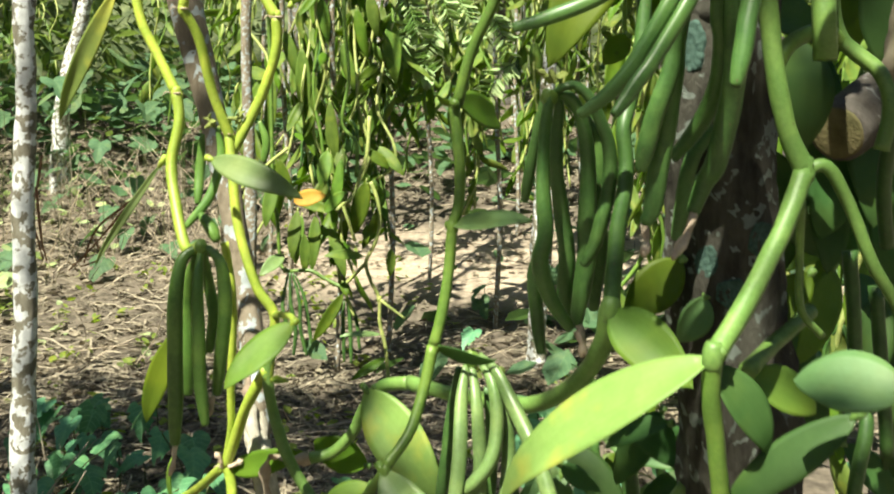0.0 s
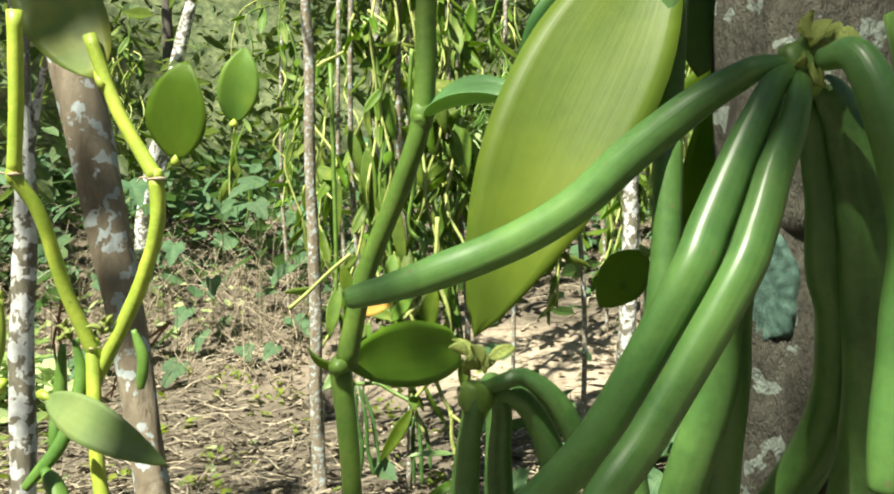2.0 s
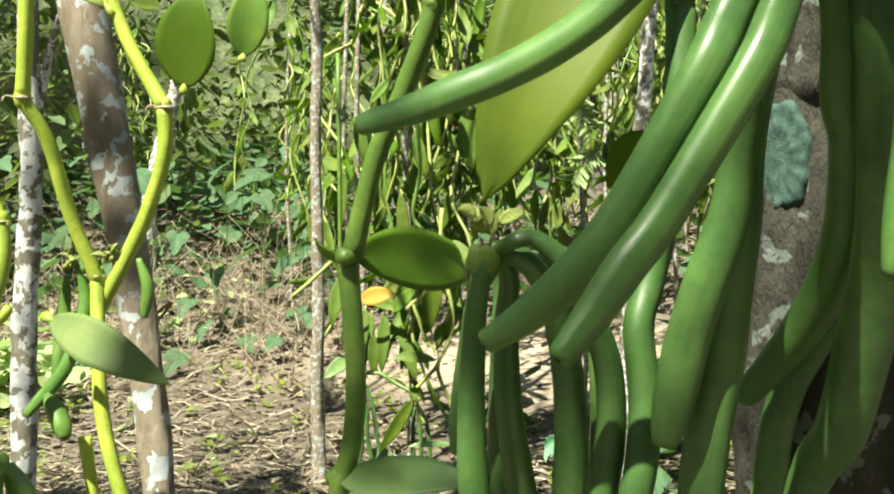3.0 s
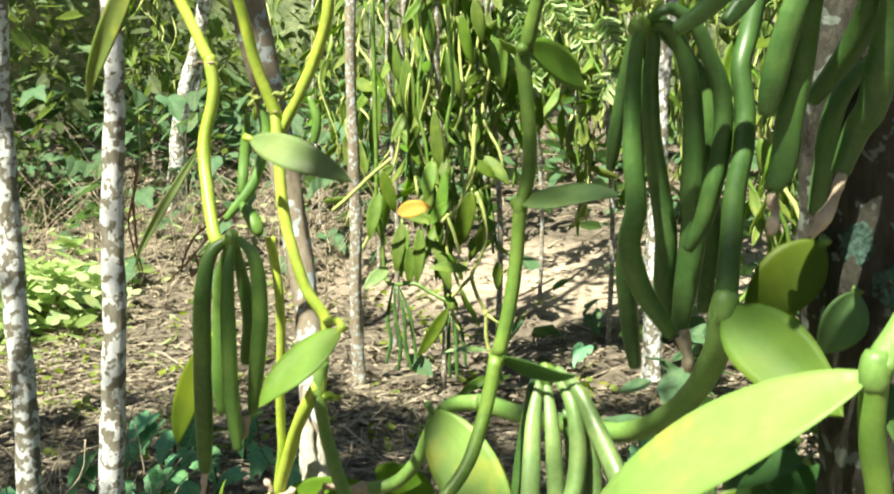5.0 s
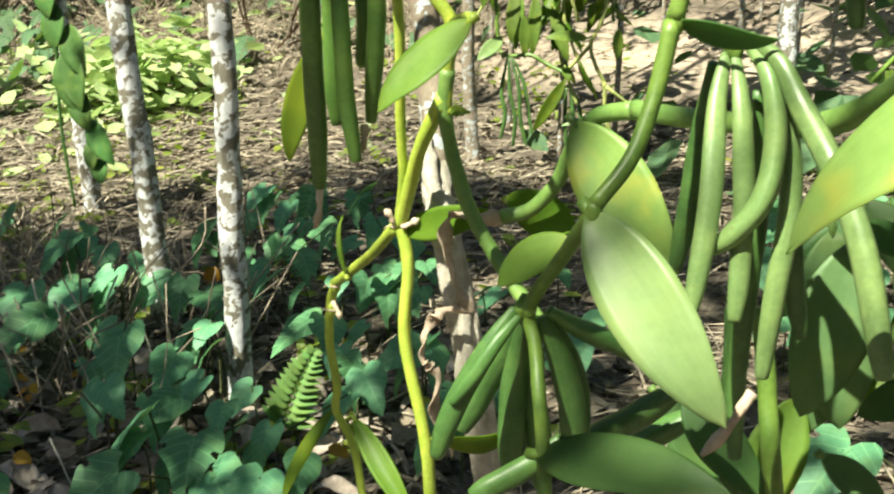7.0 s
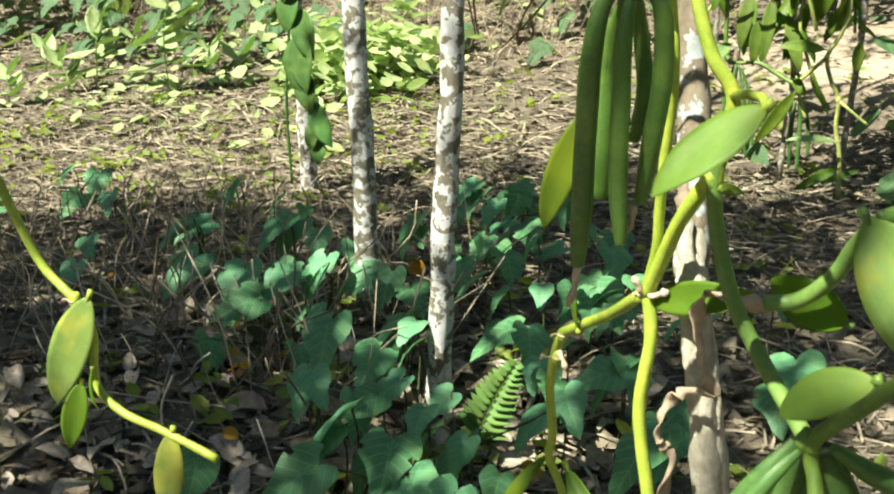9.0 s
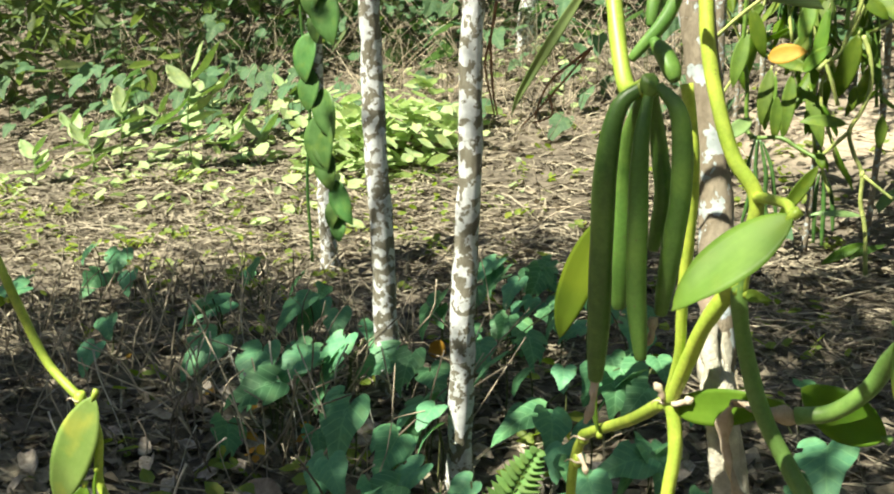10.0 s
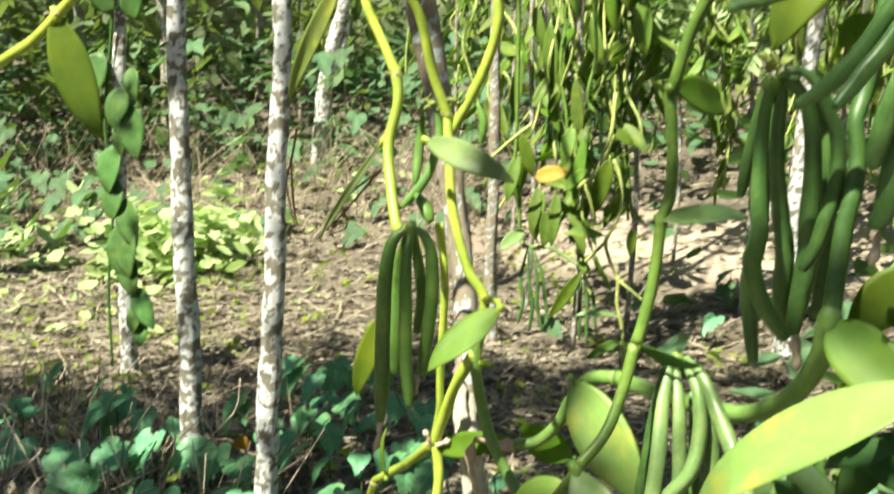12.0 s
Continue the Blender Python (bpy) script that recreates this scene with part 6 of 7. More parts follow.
for i, (x, z, dx, dz, s) in enumerate([(-2.19, 0.16, 1, -0.8, 1.0), (-2.25, 0.30, 0.8, -1, 1.1), (-2.28, 0.42, 0.5, -1, 0.9), (-2.27, 0.56, 0.3, -1, 1.2), (-2.29, 0.72, 0.2, -1, 1.2), (-2.28, 0.86, 0.4, -1, 1.2), (-2.26, 1.02, -0.2, -1, 1.1), (-2.24, 1.16, 0.3, -0.9, 1.1), (-2.22, 1.34, 0.5, 1, 1.2), (-2.30, 1.36, -0.4, 1, 1.2), (-2.33, 1.22, -0.3, -1, 1.1),
        (-2.25, 0.23, 0.6, -1, 0.9), (-2.29, 0.49, 0.2, -1, 0.9), (-2.26, 0.65, 0.5, -1, 1.0), (-2.30, 0.79, -0.2, -1, 1.0), (-2.24, 0.95, 0.4, -1, 0.9), (-2.28, 1.09, 0.1, -1, 1.0)]):
    s *= 0.72 + 0.5 * ((i * 37) % 7) / 6
    dx += ((i * 53) % 11 - 5) * 0.16
    x += ((i * 29) % 5 - 2) * 0.012 + 0.045 + 0.05 * max(0.0, 0.5 - z)
    d = blade_data((x, 3.45, z + 0.06), (x + 0.065 * dx * s, 3.42, z + 0.06 + 0.165 * dz * s), 0.098 * s, (0.1 * (-1) ** i, -1, 0.35), 0.05, 0.2, 9, 6)
    part("leaf", mesh_of(d[0], d[1], CLIMBER, d[2]), climber)


# ---- creepers with heart-shaped leaves on the shaded floor ----
def heart_mesh(w, seed, material=HEART):
    rnd = random.Random(seed)
    verts, faces, uvs = [Vector((0, 0.18 * w, 0))], [], [(0.5, 0.5)]
    rings, arms = 4, 28
    for i in range(1, rings + 1):
        for k in range(arms):
            a = 2 * math.pi * k / arms - math.pi
            rad = 0.42 + 0.30 * math.exp(-((a / 0.36) ** 2)) - 0.24 * math.exp(-(((math.pi - abs(a)) / 0.30) ** 2))
            rad *= (1 + 0.03 * math.sin(5 * a + seed)) * w * i / rings
            x, y = rad * math.sin(a) * 0.95, rad * math.cos(a) + 0.18 * w
            z = 0.28 * abs(x) - 0.45 * (x * x + y * y) / w + 0.05 * w * noise.noise(Vector((x, y, seed)) * 26)
            verts.append(Vector((x, y, z)))
            uvs.append((x / w + 0.5, y / w + 0.5))
    for k in range(arms):
        faces.append((0, 1 + k, 1 + (k + 1) % arms))
    for i in range(rings - 1):
        for k in range(arms):
            if i == rings - 2 and rnd.random() < 0.03:
                continue
            a, b = 1 + i * arms + k, 1 + i * arms + (k + 1) % arms
            faces.append((a, a + arms, b + arms, b))
    return mesh_of(verts, faces, material, uvs)


HEARTS = [heart_mesh(w, i) for i, w in enumerate((0.105, 0.13, 0.155))]
FAR_HEARTS = [heart_mesh(w, 7 + i, UNDER) for i, w in enumerate((0.13, 0.155))]
CREEP = plain_material("creeper stalk", (0.06, 0.08, 0.03), (0.12, 0.13, 0.05), 60)


def creeper(x, y, seed, tall=0.0):
    rnd = random.Random(seed)
    c = thing("creeper_plant", (x, y, height(x, y)), "low creeper with broad blue-green heart-shaped leaves", "plant", "ground creepers")
    for j in range(2 if rnd.random() < 0.5 else 1):
        q = Vector((x, y, 0.14 + tall + rise(x, y))) if j == 0 else Vector((x + rnd.uniform(-0.20, 0.20), y + rnd.uniform(-0.14, 0.16), rnd.uniform(0.06, 0.17) + rise(x, y)))
        f = Vector((rnd.uniform(-1.0, 1.0), -1.0, rnd.uniform(-0.7, 0.0))).normalized()
        piece("leaf", rnd.choice(FAR_HEARTS if y > 5 else HEARTS), aim(q, f, rnd.uniform(-35, 35), rnd.uniform(0.7, 1.05) * (1 + 0.8 * tall)), c)
        ln = smooth_line([(x, y, height(x, y) - 0.01), (x + 0.3 * (q.x - x), y + 0.02, height(x, y) + (q.z - height(x, y)) * 0.6), tuple(q)], 4)
        part("stalk", tube(ln, [0.0022] * len(ln), CREEP, 6), c)


SPOTS = [(-2.0, 2.56), (-1.77, 2.71), (-1.45, 2.33), (-1.41, 2.4), (-2.17, 2.95), (-2.17, 2.28), (-1.22, 2.1), (-0.78, 2.25), (-1.03, 2.01), (-1.06, 1.82), (-0.92, 1.77), (-0.91, 2.47), (-1.14, 2.81), (-1.29, 3.33), (-1.04, 2.19), (-0.73, 2.7), (-0.66, 2.55), (-0.64, 2.06), (-0.88, 1.88), (-1.43, 3.31), (-2.49, 2.68), (-2.75, 2.47), (-0.5, 2.13), (-0.19, 2.36), (-1.23, 3.33), (-1.48, 2.17), (-1.36, 2.82), (-1.81, 2.86), (-1.5, 2.35), (-1.23, 2.12)]
SPOTS2 = [(-1.43, 2.11), (-0.98, 1.94), (-1.1, 3.38), (-1.36, 3.04), (-0.64, 1.58), (-0.61, 2.02), (-0.7, 2.5), (-0.66, 2.23), (-1.05, 2.19), (-1.38, 3.31), (-1.28, 3.48), (-0.79, 2.92), (-1.14, 2.83), (-0.91, 2.85), (0.06, 5.6), (0.02, 4.77), (-1.11, 2.59), (-2.9, 2.9), (-2.6, 2.3), (-0.35, 1.9), (-0.3, 2.7), (-0.45, 2.5), (0.1, 2.1), (0.3, 2.4), (0.45, 1.9), (0.2, 2.9)]
more = random.Random(77)
SPOTS3 = [(more.uniform(-1.35, -0.3), more.uniform(1.65, 3.3)) for _ in range(8)] + [(more.uniform(-1.0, -0.35), more.uniform(1.6, 2.2)) for _ in range(5)] + [(more.uniform(0.15, 1.3), more.uniform(1.5, 3.6)) for _ in range(22)]
SPOTS4 = [(-2.14, 2.94), (-1.97, 2.51), (-1.71, 2.64), (-1.42, 2.24), (-1.4, 2.38), (-1.37, 2.05), (-1.14, 2.02), (-1.02, 1.77), (-0.96, 1.93), (-0.87, 1.68), (-0.74, 1.61), (-0.75, 1.74), (-0.57, 1.51), (-0.97, 2.1), (-1.23, 3.1), (-0.97, 2.81), (-0.81, 2.45), (-0.73, 2.18), (-1.04, 3.34), (-1.0, 1.41), (-0.53, 1.59), (-0.55, 1.93), (-0.97, 2.45)]
for i, (x, y) in enumerate(SPOTS + SPOTS2 + SPOTS3):
    creeper(x, y, 400 + i)
for i, (x, y) in enumerate(SPOTS4):
    creeper(x, y, 640 + i, 0.03)
for i in range(84):
    creeper(more.uniform(-7.2, -1.4), more.uniform(5.9, 8.2), 520 + i, more.uniform(0.0, 1.1))
for i in range(56):
    x = more.uniform(-6.6, -3.75)
    creeper(x, more.uniform(5.15, 6.3) + (0.25 if x > -4.4 else 0), 660 + i, more.uniform(0.0, 0.35))

# ---- fern ----
def fern(base, tip, seed, n=13):
    f = thing("fern", base, "bright green fern frond in the shade", "fern")
    b, t = Vector(base), Vector(tip)
    ax = t - b
    ln = smooth_line([b, b + ax * 0.5 + Vector((0, 0, 0.015)), t], 8)
    part("rachis", tube(ln, [0.0016 * (1 - 0.7 * i / len(ln)) for i in range(len(ln))], FERN, 6), f)
    side = ax.cross(Vector((0.3, -1, 0.3))).normalized()
    for i in range(n):
        u = 0.22 + 0.76 * i / n
        q = ln[min(len(ln) - 1, int(u * (len(ln) - 1)))]
        w = 0.062 * (1 - u) ** 0.7 + 0.007
        for s in (-1, 1):
            d = blade_data(q, q + side * s * w + ax.normalized() * w * 0.35, 0.017 + 0.1 * w * (1 - u), (-0.2, -0.8, 0.7), 0.03, 0.2, 5, 4, 0.6, 0.0006)
            part("leaflet", mesh_of(d[0], d[1], FERN, d[2]), f)


fern((-0.735, 1.90, 0.0), (-0.640, 1.93, 0.225), 1)


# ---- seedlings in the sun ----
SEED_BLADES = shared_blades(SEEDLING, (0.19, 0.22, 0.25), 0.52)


def seedling(x, y, h, n, seed, size=1.0):
    rnd = random.Random(seed)
    s = thing("seedling", (x, y, height(x, y)), "sunlit light green seedling with long leaves", "plant", "sunlit seedlings")
    g = height(x, y)
    ln = smooth_line([(x, y, g - 0.02), (x + rnd.uniform(-0.03, 0.03), y, g + h * 0.5), (x + rnd.uniform(-0.05, 0.05), y, g + h)], 6)
    part("stem", tube(ln, [0.005 * (1 - 0.5 * i / len(ln)) for i in range(len(ln))], SEEDLING, 7), s)
    for i in range(n):
        u = 0.35 + 0.65 * i / max(1, n - 1)
        q = ln[min(len(ln) - 1, int(u * (len(ln) - 1)))]
        a = i * 2.4 + rnd.uniform(-0.3, 0.3)
        d = Vector((math.cos(a), 0.5 * abs(math.sin(a)), rnd.uniform(0.15, 0.8) + 0.8 * max(0, u - 0.8) * 5))
        if i % 3 == 1 and u < 0.85:
            d = Vector((math.cos(a), -0.5, rnd.uniform(-0.35, 0.05)))
        d.normalize()
        piece("leaf", rnd.choice(SEED_BLADES), aim(q, d, rnd.uniform(-20, 20), size * rnd.uniform(0.7, 1.1)), s)


seedling(-4.15, 4.80, 0.60, 12, 1, 1.15)
seedling(-4.70, 4.75, 0.38, 9, 2, 1.1)
for i, (x, y) in enumerate([(-4.84, 4.21), (-5.06, 5.45), (-4.76, 4.57), (-4.9, 5.8), (-4.3, 5.3), (-3.9, 5.1), (-4.5, 6.2), (-5.3, 4.9), (-5.6, 5.6)]):
    seedling(x, y, 0.17 + 0.02 * (i % 4), 6, 20 + i, 0.8)


def weeds():
    """The patch of small round-leaved weeds and sprouts, too many to count."""
    rnd = random.Random(5)
    pts = []
    for cx, cy, n, sp, h in [(-4.5, 5.6, 200, 0.6, 0.10), (-3.6, 5.0, 70, 0.6, 0.04), (-4.3, 4.8, 160, 0.5, 0.08), (-2.6, 4.4, 30, 0.8, 0.04), (-3.1, 7.4, 120, 0.6, 0.22)]:
        for _ in range(n):
            x, y = rnd.gauss(cx, sp), rnd.gauss(cy, sp)
            pts.append((x, y, height(x, y) + rnd.uniform(0.02, 1) ** 1.5 * h + 0.01))
    d = leaf_cloud(pts, 0.09, rnd, 0.62, 0.0)
    tall = [(rnd.gauss(cx, sp), rnd.gauss(cy, sp)) for cx, cy, n, sp in ((-3.17, 5.30, 300, 0.22), (-3.36, 5.65, 200, 0.26)) for _ in range(n)]
    e = leaf_cloud([(x, y, height(x, y) + 0.02 + rnd.random() ** 1.3 * 0.33) for x, y in tall], 0.125, rnd, 0.80, 0.0)
    k = len(d[0])
    d = (list(d[0]) + list(e[0]), list(d[1]) + [tuple(q + k for q in f) for f in e[1]], list(d[2]) + list(e[2]))
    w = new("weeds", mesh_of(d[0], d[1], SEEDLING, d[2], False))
    tagged(w, "low bright green weeds in the sunlit clearing", "weeds", kind="stuff")
    pts = []
    for cx, cy, n, sp in [(-2.2, 3.4, 160, 0.7), (-3.3, 3.6, 200, 0.7), (-1.0, 4.2, 160, 0.8), (-3.0, 4.6, 240, 0.7), (-4.6, 3.6, 160, 0.6), (-1.6, 5.6, 200, 0.8), (-0.9, 2.4, 120, 0.6), (-0.95, 1.85, 110, 0.3)]:
        for _ in range(n // 4):
            x, y = rnd.gauss(cx, sp), rnd.gauss(cy, sp)
            for _ in range(5):
                pts.append((x + rnd.gauss(0, 0.035), y + rnd.gauss(0, 0.035), height(x, y) + rnd.uniform(0.01, 0.06)))
    d = leaf_cloud(pts, 0.05, rnd, 0.6, 0.0)
    w = new("low_sprouts", mesh_of(d[0], d[1], FAR_LEAF, d[2], False))
    tagged(w, "small dull green sprouts growing through the litter", "sprouts", kind="stuff")
    pts = []
    for cx, cy, n, sp, h in [(-7.6, 10.2, 800, 1.9, 0.6), (-4.6, 11.0, 700, 1.4, 0.6), (-10.0, 9.6, 900, 1.8, 0.6), (-3.2, 11.6, 300, 1.0, 0.6), (0.5, 14.5, 300, 1.5, 0.5), (-7.2, 7.0, 150, 0.9, 0.35), (-5.9, 8.0, 150, 0.8, 0.3), (-1.6, 8.6, 420, 0.9, 0.5), (0.3, 8.8, 420, 0.9, 0.5), (-3.0, 9.2, 420, 0.8, 0.55), (-5.0, 8.0, 260, 0.8, 0.4), (1.6, 4.6, 700, 0.7, 0.4), (2.6, 6.5, 800, 1.2, 0.5)]:
        for _ in range(n):
            x, y = rnd.gauss(cx, sp), rnd.gauss(cy, sp * 0.7)
            pts.append((x, y, height(x, y) + rnd.uniform(0.03, 1) * h))
    d = leaf_cloud(pts[::2], 0.19, rnd, 0.75, 0.0)
    w = new("undergrowth", mesh_of(d[0], d[1], UNDER, d[2], False))
    tagged(w, "dark green broad-leaved undergrowth under far trees", "undergrowth", kind="stuff")


weeds()


def woods():
    """The leafy mass of the far plantation."""
    rnd = random.Random(8)
    pts = []
    for _ in range(1100):
        a = radians(rnd.uniform(-38, 62))
        r = rnd.uniform(8.5, 17)
        c = Vector((-r * math.sin(a), r * math.cos(a), 0.1 + 6.2 * rnd.random() ** 1.4))
        if -3.2 < c.x < 2.0 and c.y < 15.5 and c.z < 1.5:
            c.z += 1.6
        c.z += 0.8 * rise(c.x, c.y)
        pts += [c + Vector((rnd.gauss(0, 0.35), rnd.gauss(0, 0.35), rnd.gauss(0, 0.3))) for _ in range(26)]
    d = leaf_cloud(pts, 0.22, rnd, 0.5, skip=in_lane)
    tagged(new("far_foliage", mesh_of(d[0], d[1], WOODS, d[2], False)), "leafy mass of vines and trees further back", "foliage", kind="stuff")


woods()


# ---- litter and stalks ----
def litter():
    rnd = random.Random(21)
    verts, faces = [], []
    for i in range(43300):
        if i >= 37300:
            x, y = rnd.uniform(-5.5, 4.5), rnd.uniform(-4.0, 1.4)
        elif i >= 36000:
            x, y = rnd.uniform(-2.0, 0.6 if i < 36700 else -0.3), rnd.uniform(1.3, 2.7)
        elif i < 17000:
            x, y = rnd.uniform(-4.4, 0.9), rnd.uniform(1.3, 4.6)
        else:
            x, y = rnd.uniform(-7.5, 2.2), rnd.uniform(3.8, 10.5 if i < 30000 else 15)
            if 5.5 < y < 7.8 and x > -1.1 and i % 5:
                y += 2.6
        s = rnd.uniform(0.014, 0.055) * (1 if i < 17000 else 1.4)
        if 36000 <= i < 37300:
            s = rnd.uniform(0.05, 0.10)
        a = rnd.uniform(0, 2 * math.pi)
        d = Vector((math.cos(a), math.sin(a), rnd.uniform(-0.25, 0.35)))
        w = Vector((-d.y, d.x, rnd.uniform(-0.5, 0.5))) * rnd.uniform(0.15, 0.42)
        q = Vector((x, y, height(x, y) + rnd.uniform(0.002, 0.014)))
        up = Vector((0, 0, rnd.uniform(0.05, 0.3) * s))
        k = len(verts)
        verts += [q - d * s * 0.5, q + w * s + up, q + d * s * 0.5, q - w * s + up, q + d * s * 0.1]
        faces += [(k, k + 1, k + 4), (k + 1, k + 2, k + 4), (k + 2, k + 3, k + 4), (k + 3, k, k + 4)]
    tagged(new("leaf_litter", mesh_of(verts, faces, LITTER, None, False)), "brown dry leaf litter covering the ground", "leaf litter", kind="stuff")


litter()


def stalks():
    rnd = random.Random(33)
    verts, faces = [], []
    for i in range(1900):
        if i < 330:
            x, y, ln_, up = rnd.uniform(-2.7, -1.0), rnd.uniform(1.8, 3.0), rnd.uniform(0.10, 0.42), rnd.uniform(0.1, 3.0)
        elif i < 700:
            x, y, ln_, up = rnd.uniform(-2.6, 0.2), rnd.uniform(2.4, 4.2), rnd.uniform(0.08, 0.25), rnd.uniform(0.0, 0.5)
        elif i < 900:
            x, y, ln_, up = rnd.uniform(-5.5, 1), rnd.uniform(4, 8), rnd.uniform(0.12, 0.4), rnd.uniform(0.0, 0.9)
        else:
            x, y, ln_, up = rnd.uniform(-8.0, -1.4), rnd.uniform(5.9, 8.2), rnd.uniform(0.25, 0.9), rnd.uniform(0.1, 2.0)
        a = rnd.uniform(0, 2 * math.pi)
        d = Vector((math.cos(a), math.sin(a) * 0.6, up)).normalized()
        b = Vector((x, y, height(x, y) + 0.004))
        bend = Vector((rnd.uniform(-1, 1), rnd.uniform(-1, 1), rnd.uniform(-1, 0.2))) * ln_ * 0.18
        line = smooth_line([b, b + d * ln_ * 0.5 - bend * 0.4, b + d * ln_ + bend], 3)
        r = rnd.uniform(0.0012, 0.0032)
        v2, f2, _ = tube_data(line, [r * (1 - 0.4 * j / len(line)) for j in range(len(line))], 5)
        k = len(verts)
        verts += v2
        faces += [tuple(q + k for q in f) for f in f2]
    tagged(new("dry_stalks", mesh_of(verts, faces, STALK)), "tangle of dry straw-coloured stalks and twigs", "stalks", kind="stuff")


stalks()

for i, (x, y, c) in enumerate([(-1.28, 2.62, 0.10), (-1.35, 1.95, 0.03), (-1.23, 2.01, 0.03), (-1.45, 2.03, 0.03), (-1.37, 2.15, 0.03), (-2.08, 2.27, 0.05), (-1.0, 1.75, 0.03), (-0.6, 1.85, 0.04), (-1.2, 1.7, 0.03), (-1.7, 2.2, 0.03), (-1.37, 1.96, 0.03), (-1.31, 2.08, 0.03), (-1.07, 1.85, 0.03), (-0.92, 1.61, 0.03), (-0.72, 1.61, 0.03), (-1.53, 2.17, 0.03), (-1.38, 1.98, 0.03), (-1.32, 2.12, 0.03)]):
    rnd = random.Random(700 + i)
    fl = thing("yellow_leaf", (x, y, c), "fallen yellow leaf with brown spots on litter" if i else "yellow and brown dying creeper leaf", "leaf", "yellow fallen leaves")
    a = rnd.uniform(0, 6.28)
    s = 0.11 if i == 0 else rnd.uniform(0.045, 0.07)
    n = (0.3, -1, 0.2) if i == 0 else (rnd.uniform(-0.3, 0.3), -0.4, 1)
    d = blade_data((x, y, c), (x + s * math.cos(a) * 0.7, y + 0.2 * s * math.sin(a), c - 0.25 * s), s * 0.5, n, 0.03, 0.25, 8, 5, 0.75, 0.0008, 0.03)
    part("blade", mesh_of(d[0], d[1], ORANGE, d[2]), fl)


CURLED = plain_material("pale curled dead leaf", (0.30, 0.25, 0.195), (0.58, 0.51, 0.42), 70, 0.8, 0.12)
dry = random.Random(815)
for i in range(130):
    x, y = dry.uniform(-1.75, -0.5), dry.uniform(1.4, 2.35)
    q = Vector((x, y, height(x, y) + 0.022))
    dl = thing("dry_leaf", q, "pale brown curled dead leaf on the litter", "leaf", "curled dead leaves")
    a, ln_ = dry.uniform(0, 6.28), dry.uniform(0.05, 0.10)
    d = blade_data(q, q + Vector((ln_ * math.cos(a), ln_ * math.sin(a), dry.uniform(-0.008, 0.03))), ln_ * dry.uniform(0.36, 0.5), (dry.uniform(-0.4, 0.4), dry.uniform(-0.7, 0.1), 1), dry.uniform(-0.2, 0.15), dry.uniform(0.3, 0.9), 8, 5, 0.8, 0.0006, 0.05)
    part("blade", mesh_of(d[0], d[1], CURLED, d[2]), dl)


def straw():
    """Dry grass blades and stems lying over the litter."""
    rnd = random.Random(44)
    verts, faces = [], []
    for i in range(14000):
        if i < 5000:
            x, y = rnd.uniform(-4.4, 0.8), rnd.uniform(1.5, 4.4)
        else:
            x, y = rnd.uniform(-6.5, 1.6), rnd.uniform(3.6, 9.5)
            if 5.5 < y < 7.8 and x > -1.8 and i % 4:
                x, y = rnd.uniform(-4.6, -1.2), rnd.uniform(3.4, 5.2)
        ln_ = rnd.uniform(0.06, 0.30)
        a = rnd.gauss(0.3, 0.9)
        d = Vector((math.cos(a), math.sin(a), 0))
        w = Vector((-d.y, d.x, rnd.uniform(-1, 1))).normalized() * rnd.uniform(0.0012, 0.0035) * (1 if i < 5000 else 1.5)
        z = rnd.uniform(0.004, 0.035)
        c = rnd.uniform(-0.25, 0.25)
        k = len(verts)
        for j in range(5):
            u = j / 4 - 0.5
            q = Vector((x, y, 0)) + d * ln_ * u + Vector((-d.y, d.x, 0)) * c * ln_ * (u * u)
            q.z = height(q.x, q.y) + z + 0.06 * ln_ * math.sin(u * 5 + i)
            verts += [q - w, q + w]
            if j:
                faces.append((k + 2 * j - 2, k + 2 * j - 1, k + 2 * j + 1, k + 2 * j))
    tagged(new("dry_straw", mesh_of(verts, faces, STRAW, None, False)), "pale dry straw lying over the ground", "straw", kind="stuff")


straw()

# ---- dry tendril by the post ----
tendril = thing("dry_tendril", (-0.09, 0.96, 0.6), "curled dry brown papery tendril on the vine", "tendril")
for pts, r in (([(-0.047, 0.944, 0.774), (-0.07, 0.95, 0.772), (-0.092, 0.955, 0.770), (-0.095, 0.957, 0.745), (-0.088, 0.96, 0.715), (-0.080, 0.962, 0.69)], 0.0042),
               ([(-0.078, 0.962, 0.692), (-0.10, 0.962, 0.690), (-0.115, 0.96, 0.672), (-0.118, 0.958, 0.65), (-0.105, 0.96, 0.632), (-0.11, 0.96, 0.60), (-0.10, 0.97, 0.56)], 0.0036)):
    ln = smooth_line(pts, 8)
    verts, faces = [], []
    for i, q in enumerate(ln):
        d = (ln[min(i + 1, len(ln) - 1)] - ln[max(i - 1, 0)]).normalized()
        a = d.orthogonal().normalized()
        tw = i * 0.22 + pts[0][0] * 30
        w = (a * math.cos(tw) + d.cross(a) * math.sin(tw)) * r * (1.2 + 0.5 * math.sin(i * 0.7))
        n = d.cross(w).normalized() * 0.0006
        verts += [q - w - n, q + n * 4 - n, q + w - n, q + w + n, q + n * 4 + n, q - w + n]
    for i in range(len(ln) - 1):
        for k in range(6):
            faces.append((i * 6 + k, i * 6 + (k + 1) % 6, i * 6 + 6 + (k + 1) % 6, i * 6 + 6 + k))
    part("strand", mesh_of(verts, faces, DRY), tendril)

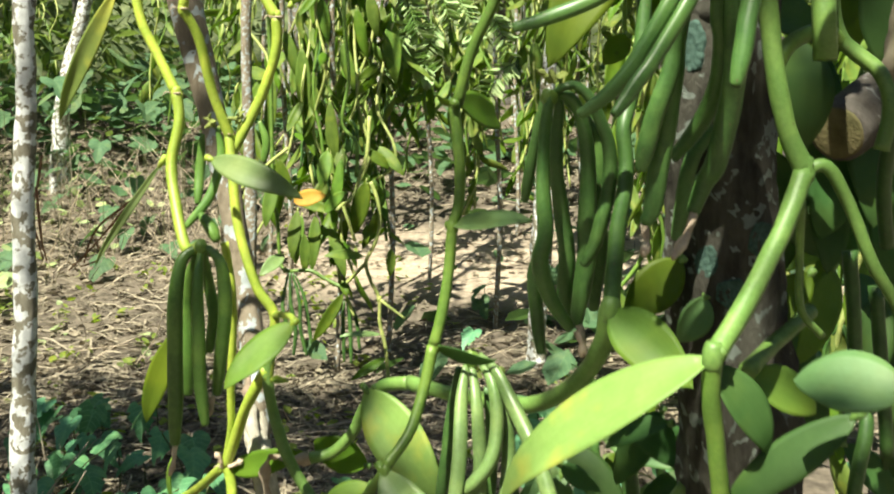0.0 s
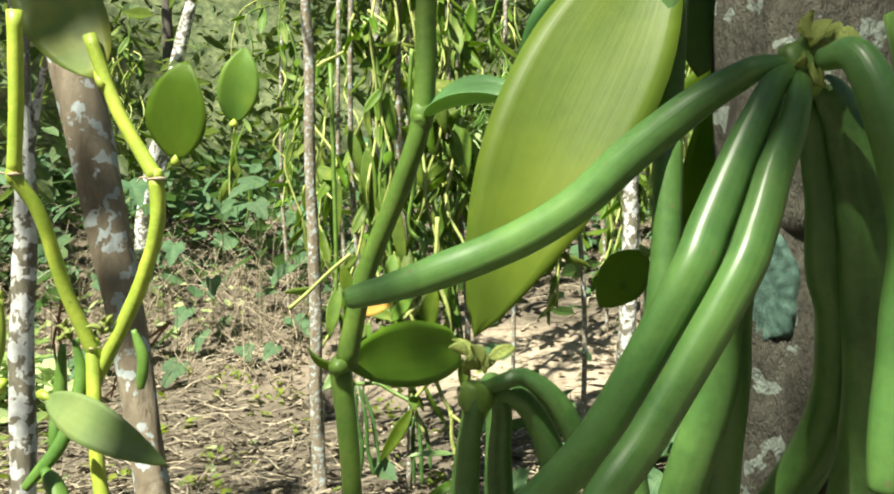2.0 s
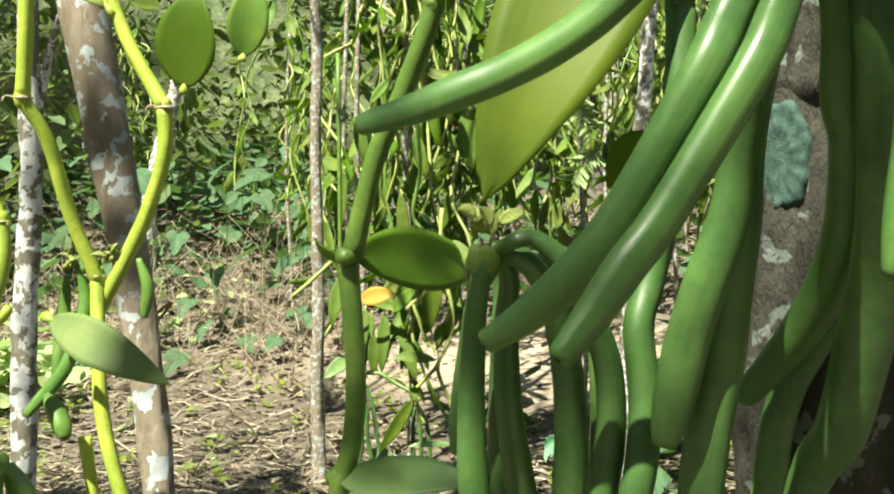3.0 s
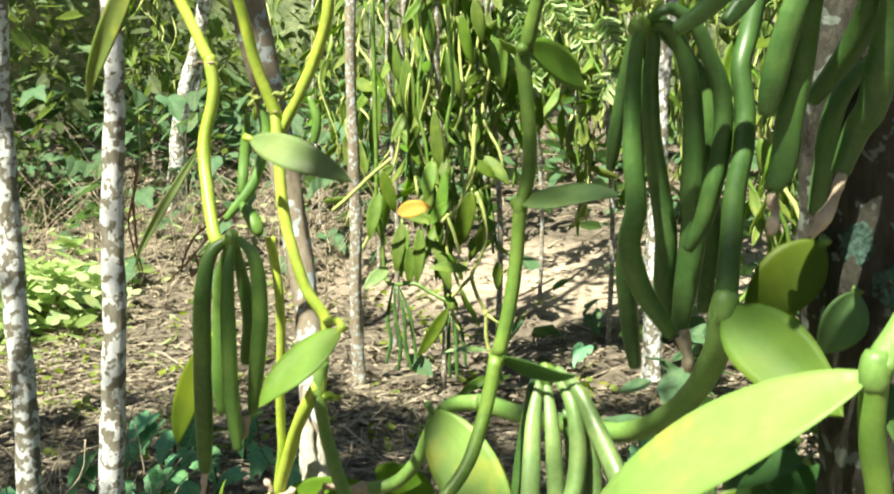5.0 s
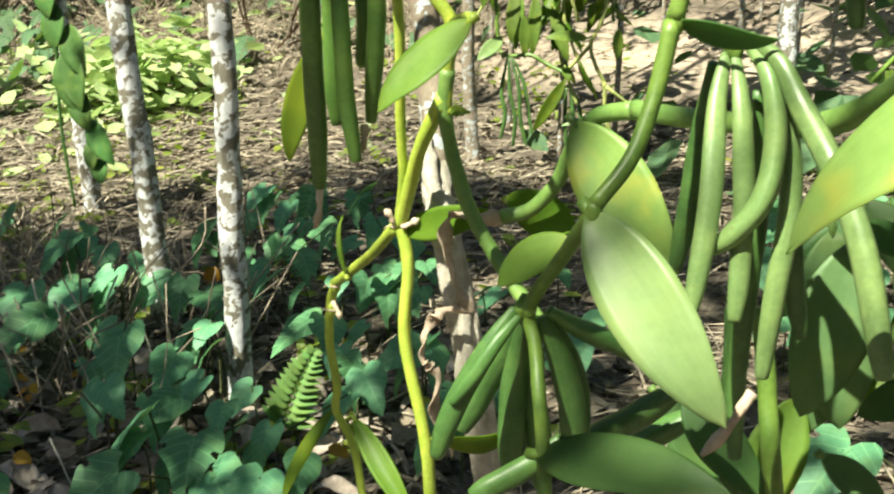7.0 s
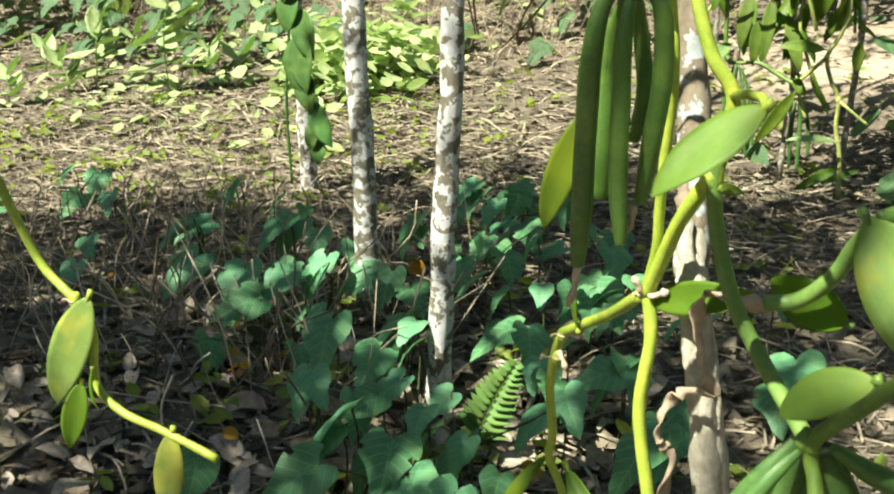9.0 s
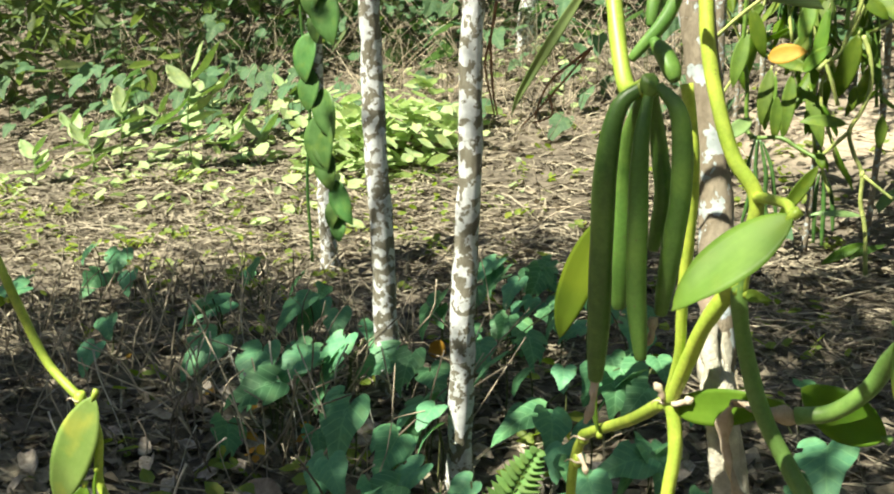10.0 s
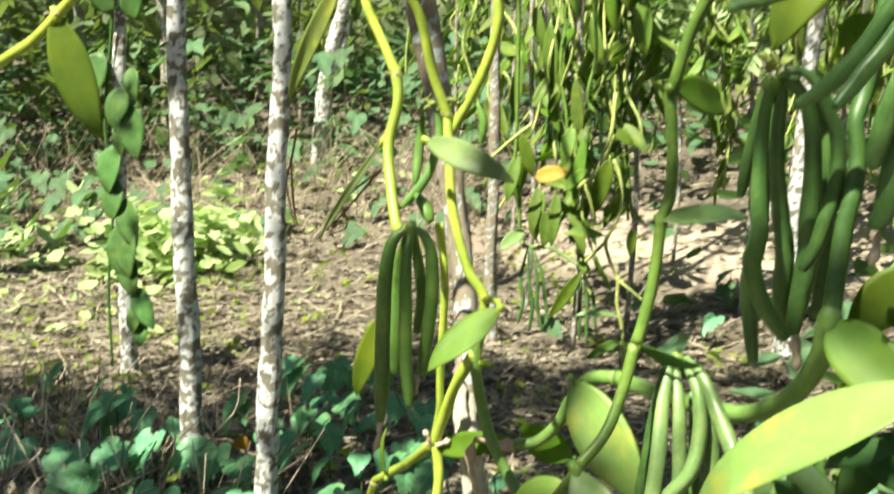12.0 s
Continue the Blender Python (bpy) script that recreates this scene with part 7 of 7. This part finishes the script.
# ---- single dry stems and twigs ----
def dry_stem(pts, r, material, label):
    ln = smooth_line(pts, 6)
    d = thing("dry_twig", pts[-1], label, "twig", "dry twigs")
    part("stalk", tube(ln, [r * (1 - 0.5 * i / len(ln)) for i in range(len(ln))], material, 7, 0.2, pts[0][0] * 9), d)


for pts in ([(-1.63, 2.0, 0.188), (-1.561, 2.0, 0.142), (-1.474, 2.0, 0.112), (-1.443, 2.0, 0.048), (-1.464, 2.0, -0.045), (-1.539, 2.0, -0.157)],
            [(-1.629, 2.05, 0.349), (-1.567, 2.05, 0.283), (-1.633, 2.05, 0.217), (-1.682, 2.05, 0.133), (-1.65, 2.05, 0.063)],
            [(-1.719, 2.1, 0.256), (-1.752, 2.1, 0.104), (-1.74, 2.1, 0.028), (-1.663, 2.1, -0.116)],
            [(-2.294, 2.2, 0.117), (-2.029, 2.2, 0.023), (-1.835, 2.2, 0.024)],
            [(-2.562, 2.3, -0.028), (-2.204, 2.3, 0.022), (-1.9, 2.3, 0.124), (-1.673, 2.3, 0.118)],
            [(-1.195, 1.9, 0.269), (-1.216, 1.9, 0.161), (-1.31, 1.9, 0.032), (-1.418, 1.9, -0.078)]):
    dry_stem(pts, 0.0034, STRAW, "pale bent dry stem lying on the litter")
for pts in ([(-1.069, 2.6, 1.029), (-1.084, 2.6, 0.946), (-1.1, 2.6, 0.872), (-1.074, 2.6, 0.752)],
            [(-1.087, 2.6, 0.946), (-1.078, 2.6, 0.812), (-1.065, 2.6, 0.75)],
            [(-0.854, 2.7, 0.918), (-0.914, 2.7, 0.874), (-0.96, 2.7, 0.837), (-0.991, 2.7, 0.785), (-1.006, 2.7, 0.733)],
            [(-0.937, 2.9, 0.901), (-0.991, 2.9, 0.838), (-1.064, 2.9, 0.755), (-1.137, 2.9, 0.684)],
            [(-1.054, 2.9, 0.78), (-1.044, 2.9, 0.722), (-1.101, 2.9, 0.696)]):
    dry_stem(pts, 0.0042, TWIG, "thin reddish-brown dry twig standing in litter")

# ---- leafy twigs of the tree behind, sun's brightness put into their pale colour ----
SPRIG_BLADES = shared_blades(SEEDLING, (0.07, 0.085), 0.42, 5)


def leafy_branch(a, b, seed):
    rnd = random.Random(seed)
    a, b = Vector(a), Vector(b)
    g = thing("leafy_branch", a, "sunlit twig with paired light green leaflets", "branch", "leafy branches")
    ln = smooth_line([a, (a + b) / 2 + Vector((0, -0.02, 0.03)), b], 7)
    part("twig", tube(ln, [0.004 * (1 - 0.6 * i / len(ln)) for i in range(len(ln))], STEM["centre"], 6), g)
    ax = (b - a).normalized()
    side = ax.cross(Vector((0, -1, 0.2))).normalized()
    for i in range(2, len(ln)):
        for s in (-1, 1):
            d = (side * s + ax * 0.5 + Vector((0, rnd.uniform(-0.5, 0.2), rnd.uniform(-0.4, 0.1)))).normalized()
            piece("leaflet", rnd.choice(SPRIG_BLADES), aim(ln[i], d, rnd.uniform(-40, 40), rnd.uniform(0.75, 1.15)), g)


for i, (a, b) in enumerate([((-0.341, 4.7, 1.766), (-0.24, 4.6, 1.551)),
        ((-0.223, 4.7, 1.69), (-0.33, 4.6, 1.462)),
        ((-0.157, 4.7, 1.613), (-0.213, 4.6, 1.399)),
        ((-0.366, 4.7, 1.457), (-0.182, 4.6, 1.374)),
        ((-0.079, 4.7, 1.741), (0.004, 4.6, 1.527)),
        ((-0.185, 4.7, 1.818), (-0.099, 4.6, 1.602)),
        ((0.078, 4.7, 1.665), (0.159, 4.6, 1.477)),
        ((0.199, 4.7, 1.434), (0.084, 4.6, 1.299)),
        ((-0.288, 4.7, 1.561), (-0.394, 4.6, 1.398))]):
    leafy_branch(a, b, 60 + i)

# ---- larger dead leaves on the litter ----
for i, (x, y) in enumerate([(-0.98, 1.72), (-1.14, 1.81), (-1.31, 1.85), (-0.96, 1.54), (-0.96, 1.78), (-1.13, 1.58), (-0.82, 1.68), (-1.07, 2.12), (-1.73, 2.08), (-1.04, 1.95)]):
    rnd = random.Random(880 + i)
    a = rnd.uniform(0, 6.28)
    s = rnd.uniform(0.08, 0.12)
    z = height(x, y) + 0.03
    fl = thing("dead_leaf", (x, y, z), "curled dead brown leaf lying on the litter", "leaf", "dead leaves")
    d = blade_data((x, y, z), (x + s * math.cos(a), y + 0.6 * s * math.sin(a), z + rnd.uniform(-0.01, 0.03)), s * 0.55, (rnd.uniform(-0.4, 0.4), -0.5, 1), 0.06, 0.5, 10, 6, 0.8, 0.0008, 0.05)
    part("blade", mesh_of(d[0], d[1], DEAD_LEAF, d[2]), fl)

# ---- pale dead creeper stems arching out of the litter ----
arch = random.Random(64)
for i in range(26):
    x, y = arch.uniform(-1.95, -1.05), arch.uniform(1.55, 2.45)
    h, w = arch.uniform(0.08, 0.28), arch.uniform(-0.16, 0.16)
    g = height(x, y)
    dry_stem([(x, y, g + h), (x + 0.25 * w, y - 0.02, g + 0.75 * h), (x + 0.55 * w + arch.uniform(-0.03, 0.03), y - 0.03, g + 0.4 * h), (x + w, y - 0.04, g - 0.005)],
             arch.uniform(0.0016, 0.003), BARE_WOOD, "pale bent dry stem lying on the litter")
